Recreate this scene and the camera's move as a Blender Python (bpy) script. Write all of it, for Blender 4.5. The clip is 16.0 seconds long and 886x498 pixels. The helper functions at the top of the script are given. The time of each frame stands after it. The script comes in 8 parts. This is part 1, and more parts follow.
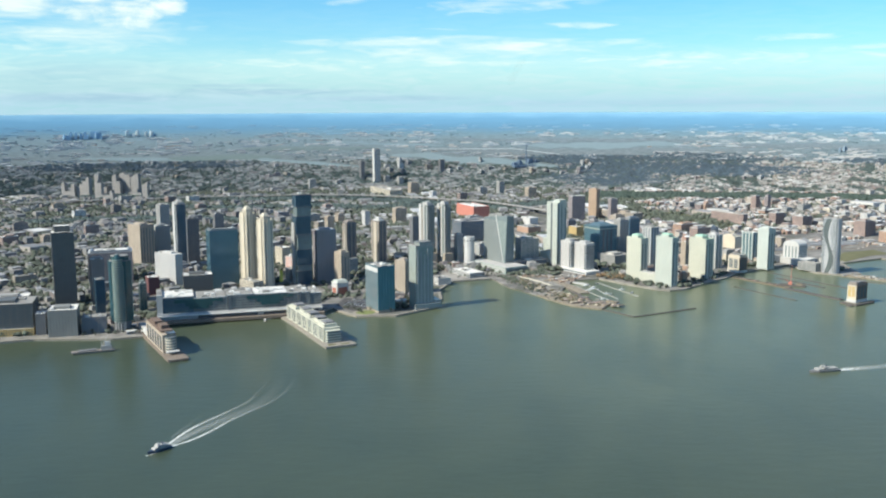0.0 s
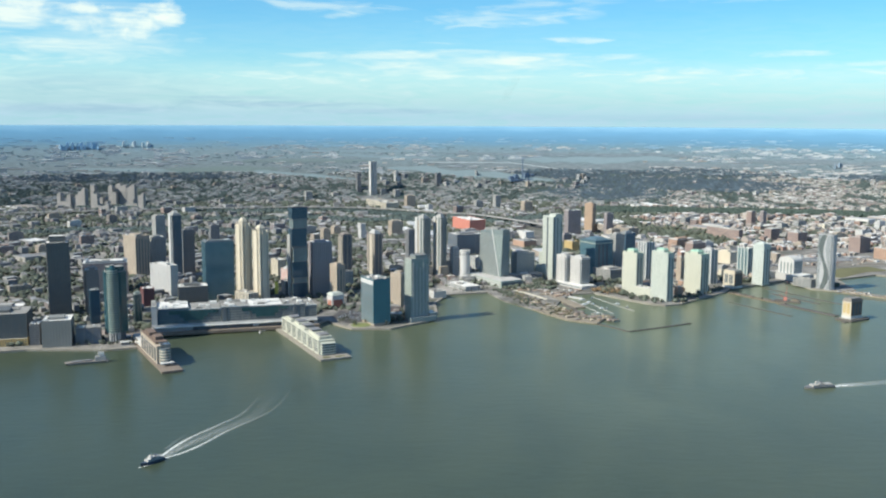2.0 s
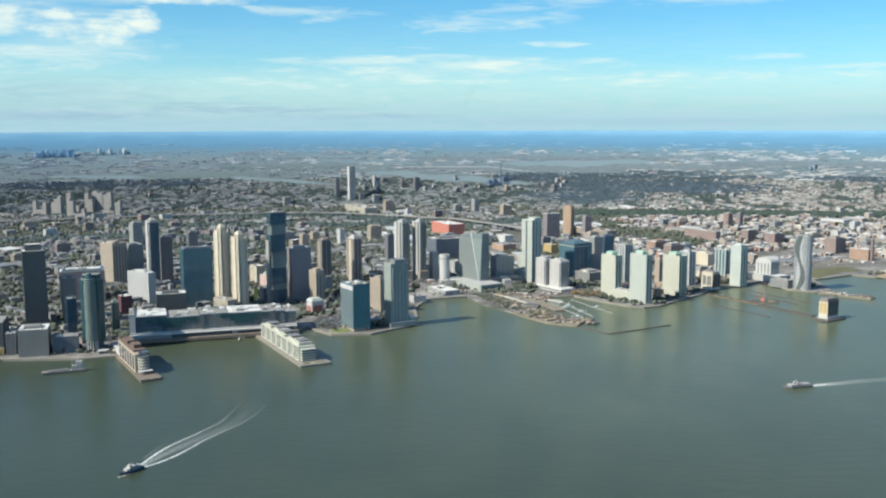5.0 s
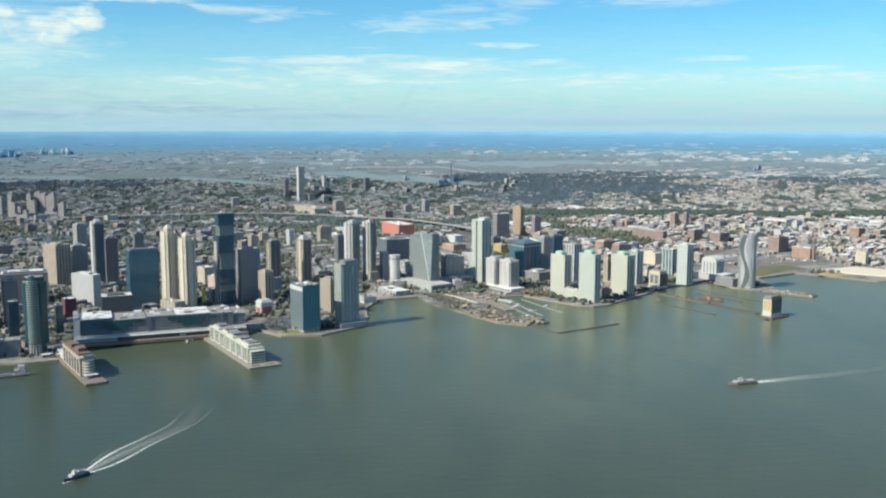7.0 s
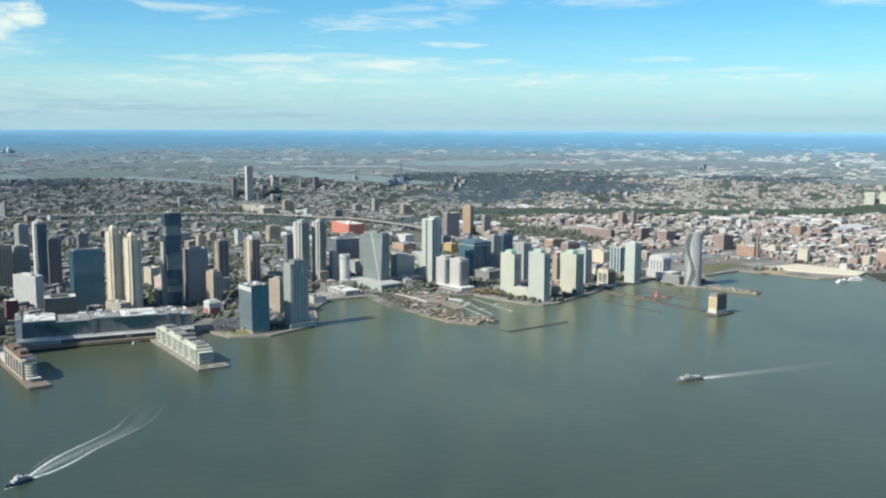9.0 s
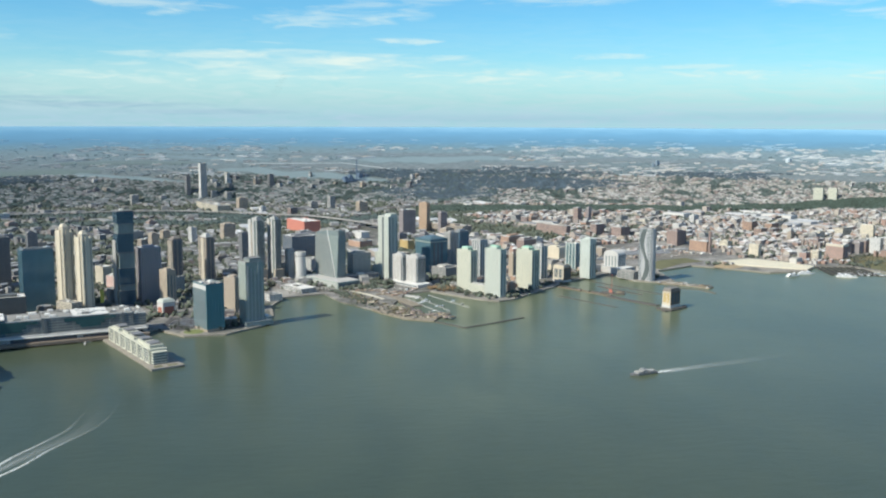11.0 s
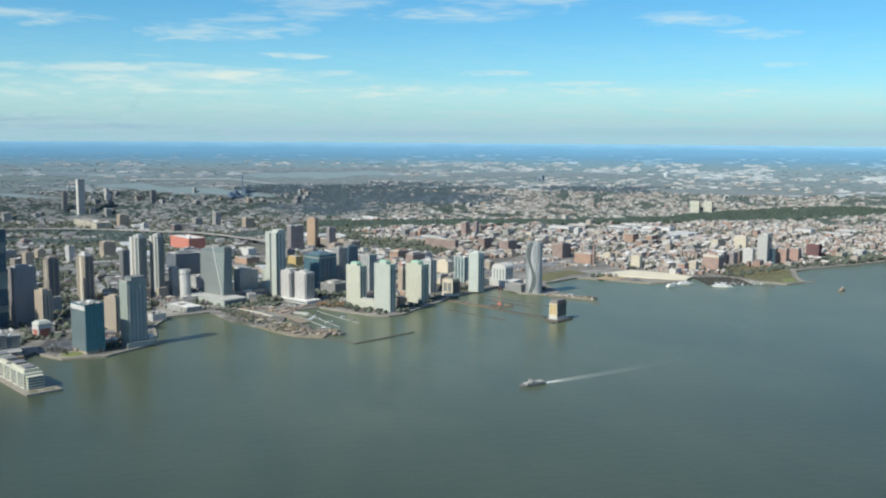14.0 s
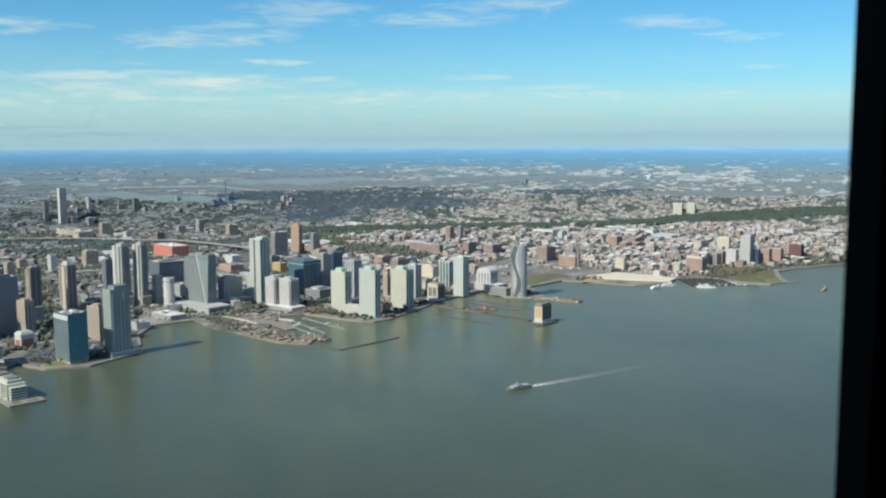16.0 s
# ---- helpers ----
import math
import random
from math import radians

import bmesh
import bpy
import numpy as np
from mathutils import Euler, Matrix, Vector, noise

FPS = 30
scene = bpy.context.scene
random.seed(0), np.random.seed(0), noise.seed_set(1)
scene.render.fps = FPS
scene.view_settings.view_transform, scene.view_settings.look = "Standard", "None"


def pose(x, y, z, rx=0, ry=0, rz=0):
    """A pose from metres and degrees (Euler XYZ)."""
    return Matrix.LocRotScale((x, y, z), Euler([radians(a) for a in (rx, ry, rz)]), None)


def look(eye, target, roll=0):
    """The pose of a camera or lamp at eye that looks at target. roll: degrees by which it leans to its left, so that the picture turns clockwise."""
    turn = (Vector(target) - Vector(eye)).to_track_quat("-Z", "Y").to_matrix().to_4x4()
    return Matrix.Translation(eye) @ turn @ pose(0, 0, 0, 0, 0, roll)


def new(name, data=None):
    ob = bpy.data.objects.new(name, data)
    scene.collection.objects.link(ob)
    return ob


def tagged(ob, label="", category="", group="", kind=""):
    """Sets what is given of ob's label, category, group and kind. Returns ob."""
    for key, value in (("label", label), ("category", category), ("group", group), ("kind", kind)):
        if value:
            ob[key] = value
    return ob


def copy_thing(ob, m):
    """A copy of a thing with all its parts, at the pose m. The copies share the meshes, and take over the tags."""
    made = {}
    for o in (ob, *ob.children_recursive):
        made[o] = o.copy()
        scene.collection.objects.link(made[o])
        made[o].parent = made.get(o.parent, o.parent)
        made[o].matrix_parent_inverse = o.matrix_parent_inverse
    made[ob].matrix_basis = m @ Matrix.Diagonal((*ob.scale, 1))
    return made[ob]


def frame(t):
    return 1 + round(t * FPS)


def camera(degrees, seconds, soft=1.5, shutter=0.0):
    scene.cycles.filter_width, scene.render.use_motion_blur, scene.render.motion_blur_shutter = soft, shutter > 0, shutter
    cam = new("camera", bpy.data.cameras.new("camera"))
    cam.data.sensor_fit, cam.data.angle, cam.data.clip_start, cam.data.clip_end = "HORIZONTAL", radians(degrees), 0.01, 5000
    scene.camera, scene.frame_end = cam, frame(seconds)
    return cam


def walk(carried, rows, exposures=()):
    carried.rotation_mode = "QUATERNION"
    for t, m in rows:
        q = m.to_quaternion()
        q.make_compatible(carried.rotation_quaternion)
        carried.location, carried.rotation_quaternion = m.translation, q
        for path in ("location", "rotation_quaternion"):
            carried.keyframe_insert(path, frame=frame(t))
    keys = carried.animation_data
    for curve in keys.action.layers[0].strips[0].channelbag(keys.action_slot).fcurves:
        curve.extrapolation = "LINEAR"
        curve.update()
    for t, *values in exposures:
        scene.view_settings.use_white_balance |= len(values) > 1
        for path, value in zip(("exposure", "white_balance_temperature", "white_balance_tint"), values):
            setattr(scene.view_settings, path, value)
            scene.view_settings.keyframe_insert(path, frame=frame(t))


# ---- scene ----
LENS = 49.72
cam = camera(LENS, 16.0, soft=2.2)
# the near window post is out of focus
cam.data.dof.use_dof, cam.data.dof.focus_distance, cam.data.dof.aperture_fstop = True, 2000.0, 4.4
EYE = 386.0
# seconds, x, y, z off the first eye (m), yaw, pitch, roll (degrees)
PATH = [
    (0.0, 0.000, 0.000, 0.000, -0.031, -8.716, 0.202),
    (0.5, -0.000, 0.000, 0.001, -0.044, -8.497, 0.022),
    (1.0, -0.001, 0.000, 0.003, -0.069, -8.338, -0.091),
    (1.5, -0.001, 0.000, 0.004, -0.134, -8.154, -0.265),
    (2.0, 0.003, 0.000, 0.005, -0.216, -7.924, -0.276),
    (2.5, 0.006, 0.000, 0.005, -0.385, -7.789, -0.321),
    (3.0, 0.010, 0.000, 0.006, -0.616, -7.649, -0.285),
    (3.5, 0.014, 0.000, 0.006, -0.750, -7.632, -0.172),
    (4.0, 0.017, 0.000, 0.006, -0.900, -7.634, 0.069),
    (6.5, 0.030, 0.000, 0.006, -3.542, -7.681, -0.087),
    (7.0, 0.033, 0.000, 0.006, -4.500, -7.637, -0.036),
    (7.5, 0.037, 0.000, 0.005, -5.181, -7.564, -0.072),
    (8.0, 0.042, 0.000, 0.005, -5.888, -7.636, -0.037),
    (8.5, 0.046, 0.000, 0.005, -6.697, -7.665, -0.192),
    (9.0, 0.050, 0.000, 0.004, -7.490, -7.675, -0.211),
    (11.5, 0.071, 0.000, -0.002, -11.320, -7.888, -0.327),
    (12.0, 0.076, 0.000, -0.003, -12.876, -7.830, -0.442),
    (12.5, 0.080, 0.003, -0.004, -14.310, -7.734, -0.456),
    (13.0, 0.083, 0.005, -0.002, -15.626, -7.396, -0.456),
    (13.5, 0.087, 0.008, 0.001, -16.562, -7.037, -0.495),
    (14.0, 0.090, 0.010, 0.003, -16.791, -6.930, -0.365),
    (14.5, 0.098, 0.000, 0.006, -17.295, -6.900, -0.278),
    (15.0, 0.108, -0.035, 0.007, -17.881, -6.682, 0.141),
    (15.5, 0.112, -0.035, 0.008, -17.903, -6.722, 0.366),
    (16.0, 0.116, -0.035, 0.009, -17.797, -6.649, 0.244),
]
walk(cam, [(t, pose(x, y, EYE + z, 90 + pitch, roll, yaw)) for t, x, y, z, yaw, pitch, roll in PATH],
     [(0.0, 0.46, 6600, 4), (2.0, 0.39, 6590, 4), (4.0, 0.31, 6580, 4), (9.0, 0.28, 6580, 4), (12.5, 0.19, 6560, 4), (16.0, 0.05, 6530, 4)])

# ---- light ----
SUN_BEARING, SUN_HEIGHT = 243.5, 40.5


def bearing(deg):
    """Unit vector in plan, clockwise from +y."""
    return Vector((math.sin(radians(deg)), math.cos(radians(deg)), 0))


sun = new("sun", bpy.data.lights.new("sun", "SUN"))
sun.data.energy, sun.data.angle, sun.data.color = 5.1, radians(0.6), (1.0, 0.915, 0.80)
_s = bearing(SUN_BEARING) * math.cos(radians(SUN_HEIGHT)) + Vector((0, 0, math.sin(radians(SUN_HEIGHT))))
sun.matrix_world = look(_s * 500 + Vector((0, 0, 600)), (0, 0, 600))

world = bpy.data.worlds.new("world")
scene.world = world
world.use_nodes = True
WT = world.node_tree
WT.nodes.clear()


def math_node(tree, op, a, b=None, c=None, clamp=False):
    n = tree.nodes.new("ShaderNodeMath")
    n.operation, n.use_clamp = op, clamp
    for i, v in enumerate((a, b, c)):
        if v is None:
            continue
        if isinstance(v, (int, float)):
            n.inputs[i].default_value = v
        else:
            tree.links.new(v, n.inputs[i])
    return n.outputs[0]


def mix_rgb(tree, fac, a, b, blend="MIX"):
    n = tree.nodes.new("ShaderNodeMix")
    n.data_type, n.blend_type = "RGBA", blend
    for sock, v in ((n.inputs[0], fac), (n.inputs[6], a), (n.inputs[7], b)):
        if isinstance(v, (int, float)):
            sock.default_value = v
        elif isinstance(v, tuple):
            sock.default_value = (*v, 1)
        else:
            tree.links.new(v, sock)
    return n.outputs[2]


def noise_tex(tree, vec, scale, detail=4, rough=0.55, distort=0.0):
    n = tree.nodes.new("ShaderNodeTexNoise")
    n.inputs["Scale"].default_value, n.inputs["Detail"].default_value = scale, detail
    n.inputs["Roughness"].default_value, n.inputs["Distortion"].default_value = rough, distort
    if vec is not None:
        tree.links.new(vec, n.inputs["Vector"])
    return n.outputs["Fac"]


def ramp(tree, fac, stops, interp="LINEAR"):
    n = tree.nodes.new("ShaderNodeValToRGB")
    n.color_ramp.interpolation = interp
    el = n.color_ramp.elements
    while len(el) < len(stops):
        el.new(0.5)
    for e, (p, c) in zip(el, stops):
        e.position, e.color = p, (*c, 1) if len(c) == 3 else c
    if fac is not None:
        tree.links.new(fac, n.inputs[0])
    return n.outputs[0]


def combine(tree, x, y, z):
    n = tree.nodes.new("ShaderNodeCombineXYZ")
    for i, v in enumerate((x, y, z)):
        if isinstance(v, (int, float)):
            n.inputs[i].default_value = v
        else:
            tree.links.new(v, n.inputs[i])
    return n.outputs[0]


# sky: clear blue above, thin high cloud in streaks, pale towards the horizon
_co = WT.nodes.new("ShaderNodeTexCoord").outputs["Generated"]
_sep = WT.nodes.new("ShaderNodeSeparateXYZ")
WT.links.new(_co, _sep.inputs[0])
_x, _y, _z = _sep.outputs
_sky = WT.nodes.new("ShaderNodeTexSky")
_sky.sky_type, _sky.sun_disc = "NISHITA", False
_sky.sun_elevation, _sky.sun_rotation = radians(SUN_HEIGHT), radians(SUN_BEARING)
_sky.altitude, _sky.air_density, _sky.dust_density, _sky.ozone_density = 300, 1.0, 0.6, 2.5
WT.links.new(combine(WT, _x, _y, math_node(WT, "MAXIMUM", math_node(WT, "MULTIPLY", _z, 1.2), 0.016)), _sky.inputs[0])
_az = math_node(WT, "MULTIPLY", math_node(WT, "ARCTAN2", _x, _y), 57.2958)
_el = math_node(WT, "MULTIPLY", math_node(WT, "ARCSINE", _z), 57.2958)
_plane = combine(WT, _az, math_node(WT, "MULTIPLY", _el, 6.5), 0.0)
_warp = noise_tex(WT, _plane, 0.16, 4, 0.55, 1.0)
_fine = noise_tex(WT, _plane, 0.36, 5, 0.52, 1.2)
CLOUDS = {False: [], True: []}


def cloud(az, el, half_az, half_el, amount, edge=1.0, slope=0.0, low=False):
    """One soft-edged bank of cloud, by bearing and height in degrees."""
    u = math_node(WT, "DIVIDE", math_node(WT, "SUBTRACT", _az, az), half_az)
    tilt = math_node(WT, "MULTIPLY", math_node(WT, "SUBTRACT", _az, az), slope)
    v = math_node(WT, "DIVIDE", math_node(WT, "SUBTRACT", math_node(WT, "SUBTRACT", _el, el), tilt), half_el)
    r = math_node(WT, "ADD", math_node(WT, "MULTIPLY", u, u), math_node(WT, "MULTIPLY", v, v))
    r = math_node(WT, "ADD", r, math_node(WT, "MULTIPLY", math_node(WT, "SUBTRACT", _fine, 0.5), 3.2 * edge))
    r = math_node(WT, "ADD", r, math_node(WT, "MULTIPLY", math_node(WT, "SUBTRACT", _warp, 0.5), 2.2 * edge))
    m = math_node(WT, "MULTIPLY", math_node(WT, "SUBTRACT", 1.25, r), 0.62, clamp=True)
    m = math_node(WT, "MULTIPLY", math_node(WT, "POWER", m, 1.5), amount * 1.15, clamp=True)
    CLOUDS[low].append(m)


cloud(-19.3, 5.2, 5.4, 1.6, 0.5, 0.5, 0.03)
cloud(-21.0, 3.7, 7.0, 0.8, 0.7, 0.5)
cloud(-18.6, 4.4, 3.4, 1.0, 0.45, 0.4, 0.05)
cloud(-24.0, 5.6, 4.0, 1.7, 0.75, 0.6)
cloud(-19.0, 3.7, 6.5, 1.5, 0.62, 0.4)
cloud(-22.0, 2.9, 8.0, 1.3, 0.5, 0.8)
cloud(-2.0, 2.7, 14.0, 1.1, 0.72, 0.5, 0.03)
cloud(-2.5, 3.5, 9.5, 0.42, 0.75, 0.5, 0.02)
cloud(5.0, 3.15, 10.0, 0.7, 0.85, 0.45, -0.01)
cloud(1.5, 2.25, 11.0, 0.36, 0.8, 0.45)
cloud(-3.5, 2.85, 2.6, 0.3, 0.8, 0.4, 0.16)
cloud(-8.5, 2.0, 11.0, 1.0, 0.7, 0.6)
cloud(14.0, 2.3, 14.0, 0.8, 0.8, 0.6)
cloud(-5.7, 6.1, 4.2, 0.55, 0.40, 1.0)
cloud(-8.5, 6.3, 2.2, 0.3, 0.4, 1.2)
cloud(4.2, 5.7, 5.2, 0.85, 0.42, 0.9, 0.05)
cloud(7.5, 6.6, 4.0, 0.5, 0.32, 1.0, 0.06)
cloud(-14.5, 6.8, 4.6, 0.4, 0.6, 1.0)
cloud(7.9, 4.4, 2.6, 0.25, 0.5, 0.9)
cloud(0.5, 4.2, 2.4, 0.2, 0.35, 0.9)
cloud(18.0, 6.9, 6.4, 0.6, 0.42, 0.9, 0.05)
cloud(21.0, 7.6, 5.0, 0.5, 0.34, 1.0)
cloud(19.7, 3.5, 3.4, 0.28, 0.55, 0.8)
cloud(31.0, 6.5, 3.2, 0.5, 0.42, 0.9, -0.05)
cloud(34.5, 5.6, 3.0, 0.4, 0.38, 0.9, -0.05)
cloud(27.0, 2.3, 16.0, 0.6, 0.65, 0.7)
cloud(25.0, 2.9, 9.0, 0.25, 0.5, 0.8)
cloud(40.5, 1.9, 3.0, 0.3, 0.65, 0.6)
cloud(36.0, 3.9, 2.2, 0.2, 0.35, 0.9)
cloud(6.0, 1.45, 22.0, 0.6, 0.6, 0.5)
cloud(24.0, 1.5, 18.0, 0.4, 0.4, 0.5)
cloud(10.0, 7.4, 5.0, 0.7, 0.28, 0.9)
cloud(-10.0, 0.62, 6.5, 0.24, 0.75, 0.6, 0.0, True)
cloud(-20.0, 0.35, 7.0, 0.35, 0.7, 0.6, 0.0, True)
cloud(-4.0, 0.25, 6.0, 0.20, 0.6, 0.6, 0.0, True)
cloud(-12.0, 1.0, 4.0, 0.14, 0.5, 0.6, 0.0, True)
cloud(-21.0, 1.6, 9.0, 1.1, 0.34, 0.5, 0.0, True)
cloud(-13.0, 0.75, 3.0, 0.16, 0.6, 0.6, 0.0, True)
cloud(33.0, 0.1, 14.0, 0.35, 0.3, 0.4, 0.0, True)
cloud(14.0, -0.1, 14.0, 0.3, 0.3, 0.4, 0.0, True)


def puff(az, el, half_az, half_el, amount):
    """One heap of thick cloud with a crisp, knobbly rim."""
    u = math_node(WT, "DIVIDE", math_node(WT, "SUBTRACT", _az, az), half_az)
    v = math_node(WT, "DIVIDE", math_node(WT, "SUBTRACT", _el, el), half_el)
    r = math_node(WT, "ADD", math_node(WT, "MULTIPLY", u, u), math_node(WT, "MULTIPLY", v, v))
    r = math_node(WT, "ADD", r, math_node(WT, "MULTIPLY", math_node(WT, "SUBTRACT", _knob, 0.5), 2.6))
    r = math_node(WT, "ADD", r, math_node(WT, "MULTIPLY", math_node(WT, "SUBTRACT", _fine, 0.5), 1.4))
    CLOUDS[False].append(math_node(WT, "MULTIPLY", math_node(WT, "MULTIPLY", math_node(WT, "SUBTRACT", 1.1, r), 0.8, clamp=True), amount))


_knob = noise_tex(WT, combine(WT, _az, math_node(WT, "MULTIPLY", _el, 1.7), 3.0), 0.75, 4, 0.55, 0.4)
puff(-16.4, 5.55, 1.9, 0.75, 0.95)
puff(-17.6, 5.0, 2.0, 0.95, 0.9)
puff(-17.3, 4.35, 1.1, 0.55, 0.75)
puff(-15.5, 5.25, 1.1, 0.5, 0.85)
puff(-19.2, 4.9, 2.8, 0.9, 0.7)
puff(-23.0, 5.6, 2.4, 0.9, 0.8)
puff(-19.9, 5.75, 2.6, 0.42, 0.85)
puff(-20.5, 5.0, 2.4, 0.32, 0.7)
puff(-12.6, 6.75, 3.4, 0.3, 0.8)


def joined(masks):
    out = masks[0]
    for m in masks[1:]:
        out = math_node(WT, "MAXIMUM", out, m)
    return out


_cloud = joined(CLOUDS[False])
_haze = ramp(WT, math_node(WT, "DIVIDE", math_node(WT, "ADD", _el, 1.0), 9.0, clamp=True),
             [(0.0, (0.85, 0.85, 0.85)), (0.14, (0.85, 0.85, 0.85)), (0.30, (0.62, 0.62, 0.62)), (0.48, (0.24, 0.24, 0.24)), (0.75, (0.08, 0.08, 0.08)), (1.0, (0.03, 0.03, 0.03))])
_veil = math_node(WT, "MULTIPLY", _haze, math_node(WT, "ADD", math_node(WT, "MULTIPLY", _fine, 0.9), 0.45), clamp=True)
_shade = ramp(WT, math_node(WT, "DIVIDE", _el, 5.0, clamp=True), [(0.0, (0.40, 0.55, 0.68)), (0.2, (0.49, 0.635, 0.70)), (0.45, (0.67, 0.775, 0.76)), (1.0, (0.75, 0.81, 0.765))])
_hue = ramp(WT, math_node(WT, "DIVIDE", _el, 40.0, clamp=True), [(0.0, (0.043, 0.099, 0.127)), (0.25, (0.043, 0.099, 0.127)), (0.6, (0.116, 0.132, 0.140))])
_tint = mix_rgb(WT, 1.0, _sky.outputs[0], _hue, "MULTIPLY")
_mixed = mix_rgb(WT, math_node(WT, "MAXIMUM", _cloud, _veil), _tint, _shade)
_mixed = mix_rgb(WT, joined(CLOUDS[True]), _mixed, (0.28, 0.42, 0.57))
_bg = WT.nodes.new("ShaderNodeBackground")
WT.links.new(_mixed, _bg.inputs[0])
_bg.inputs[1].default_value = 1.0
_wo = WT.nodes.new("ShaderNodeOutputWorld")
WT.links.new(_bg.outputs[0], _wo.inputs[0])


# ---- materials ----
def material(name, base, rough=0.8, vary=0.25, scale=0.05, metal=0.0, spec=0.4, bump=0.0, island=0.0, stain=0.0, fine=1.2):
    """Weathered surface: large blotches, fine grain and, if wanted, a shade of its own for each piece."""
    m = bpy.data.materials.new(name)
    m.use_nodes = True
    t = m.node_tree
    b = t.nodes["Principled BSDF"]
    co = t.nodes.new("ShaderNodeTexCoord").outputs["Object"]
    big = noise_tex(t, co, scale, 4)
    small = noise_tex(t, co, fine, 3)
    f = math_node(t, "ADD", math_node(t, "MULTIPLY", math_node(t, "SUBTRACT", big, 0.5), 2.4 * vary), math_node(t, "MULTIPLY", math_node(t, "SUBTRACT", small, 0.5), 1.2 * vary))
    if island:
        g = t.nodes.new("ShaderNodeNewGeometry").outputs["Random Per Island"]
        f = math_node(t, "ADD", f, math_node(t, "MULTIPLY", math_node(t, "SUBTRACT", g, 0.5), island))
    gain = math_node(t, "MAXIMUM", math_node(t, "ADD", f, 1.0), 0.1)
    col = mix_rgb(t, 1.0, base, combine(t, gain, gain, gain), "MULTIPLY")
    if stain:
        drip = t.nodes.new("ShaderNodeMapping")
        drip.inputs["Scale"].default_value = (0.35, 0.35, 0.03)
        t.links.new(co, drip.inputs[0])
        k = math_node(t, "MULTIPLY", math_node(t, "SUBTRACT", noise_tex(t, drip.outputs[0], 1.0, 5, 0.65), 0.5, clamp=True), stain * 3, clamp=True)
        col = mix_rgb(t, k, col, tuple(c * 0.45 for c in base))
    t.links.new(col, b.inputs["Base Color"])
    b.inputs["Roughness"].default_value, b.inputs["Metallic"].default_value = rough, metal
    b.inputs["Specular IOR Level"].default_value = spec
    if bump:
        bn = t.nodes.new("ShaderNodeBump")
        bn.inputs["Strength"].default_value, bn.inputs["Distance"].default_value = bump, 0.3
        t.links.new(small, bn.inputs["Height"])
        t.links.new(bn.outputs[0], b.inputs["Normal"])
    return m


def patchy_ground(name, stops):
    """Bare ground broken into weeds, earth and pale rubble."""
    m = bpy.data.materials.new(name)
    m.use_nodes = True
    t = m.node_tree
    b = t.nodes["Principled BSDF"]
    co = t.nodes.new("ShaderNodeTexCoord").outputs["Object"]
    wide, fine = noise_tex(t, co, 0.055, 6, 0.72, 0.6), noise_tex(t, co, 0.6, 3)
    k = math_node(t, "ADD", math_node(t, "MULTIPLY", fine, 0.5), 0.75)
    t.links.new(mix_rgb(t, 1.0, ramp(t, wide, stops), combine(t, k, k, k), "MULTIPLY"), b.inputs["Base Color"])
    b.inputs["Roughness"].default_value = 0.95
    return m


conc_white = material("white_concrete", (0.50, 0.50, 0.49), 0.75, 0.12, stain=0.3)
conc_cream = material("cream_concrete", (0.54, 0.49, 0.395), 0.8, 0.12, stain=0.3)
conc_tan = material("tan_concrete", (0.38, 0.325, 0.265), 0.8, 0.15, stain=0.3)
conc_grey = material("grey_concrete", (0.33, 0.33, 0.32), 0.8, 0.15, stain=0.3)
conc_brown = material("brown_concrete", (0.24, 0.215, 0.20), 0.8, 0.15, stain=0.3)
# Base colour raised slightly to stand in for haze over dark walls
conc_dark = material("dark_stone", (0.19, 0.192, 0.20), 0.6, 0.15)
conc_purple = material("purple_stone", (0.30, 0.275, 0.285), 0.6, 0.15)
conc_pale = material("pale_grey_concrete", (0.42, 0.42, 0.41), 0.75, 0.12, stain=0.3)
panel_grey = material("grey_wall_panel", (0.36, 0.37, 0.385), 0.65, 0.12, stain=0.2)
conc_green = material("grey_green_panel", (0.25, 0.30, 0.29), 0.6, 0.15)
pale_cream = material("pale_cream_render", (0.48, 0.485, 0.41), 0.8, 0.1, stain=0.3)
pale_green = material("pale_green_render", (0.43, 0.46, 0.42), 0.8, 0.1, stain=0.3)
pale_teal = material("pale_teal_render", (0.46, 0.50, 0.47), 0.7, 0.1, stain=0.2)
brick_red = material("red_brick", (0.30, 0.228, 0.205), 0.9, 0.2, fine=2.0)
brick_dark = material("dark_brick", (0.265, 0.235, 0.24), 0.9, 0.2, fine=2.0)
brick_orange = material("orange_brick", (0.36, 0.245, 0.185), 0.9, 0.2, fine=2.0)
paint_red = material("orange_red_paint", (0.49, 0.195, 0.15), 0.7, 0.12, stain=0.4)
paint_yellow = material("yellow_paint", (0.40, 0.30, 0.14), 0.7, 0.15, stain=0.3)
metal_grey = material("grey_metal", (0.20, 0.23, 0.26), 0.4, 0.1, metal=0.3)
metal_teal = material("teal_metal", (0.16, 0.30, 0.33), 0.4, 0.1, metal=0.3)
roof_grey = material("grey_roofing", (0.24, 0.24, 0.23), 0.9, 0.3)
roof_white = material("white_roofing", (0.60, 0.60, 0.58), 0.85, 0.25)
copper_green = material("green_copper", (0.30, 0.48, 0.38), 0.7, 0.2, stain=0.4)
# Dark glass lifted a little too, a touch of haze in its colour
glass_dark = material("dark_window_glass", (0.10, 0.117, 0.135), 0.12, 0.3, 0.1, spec=0.6, island=0.4)
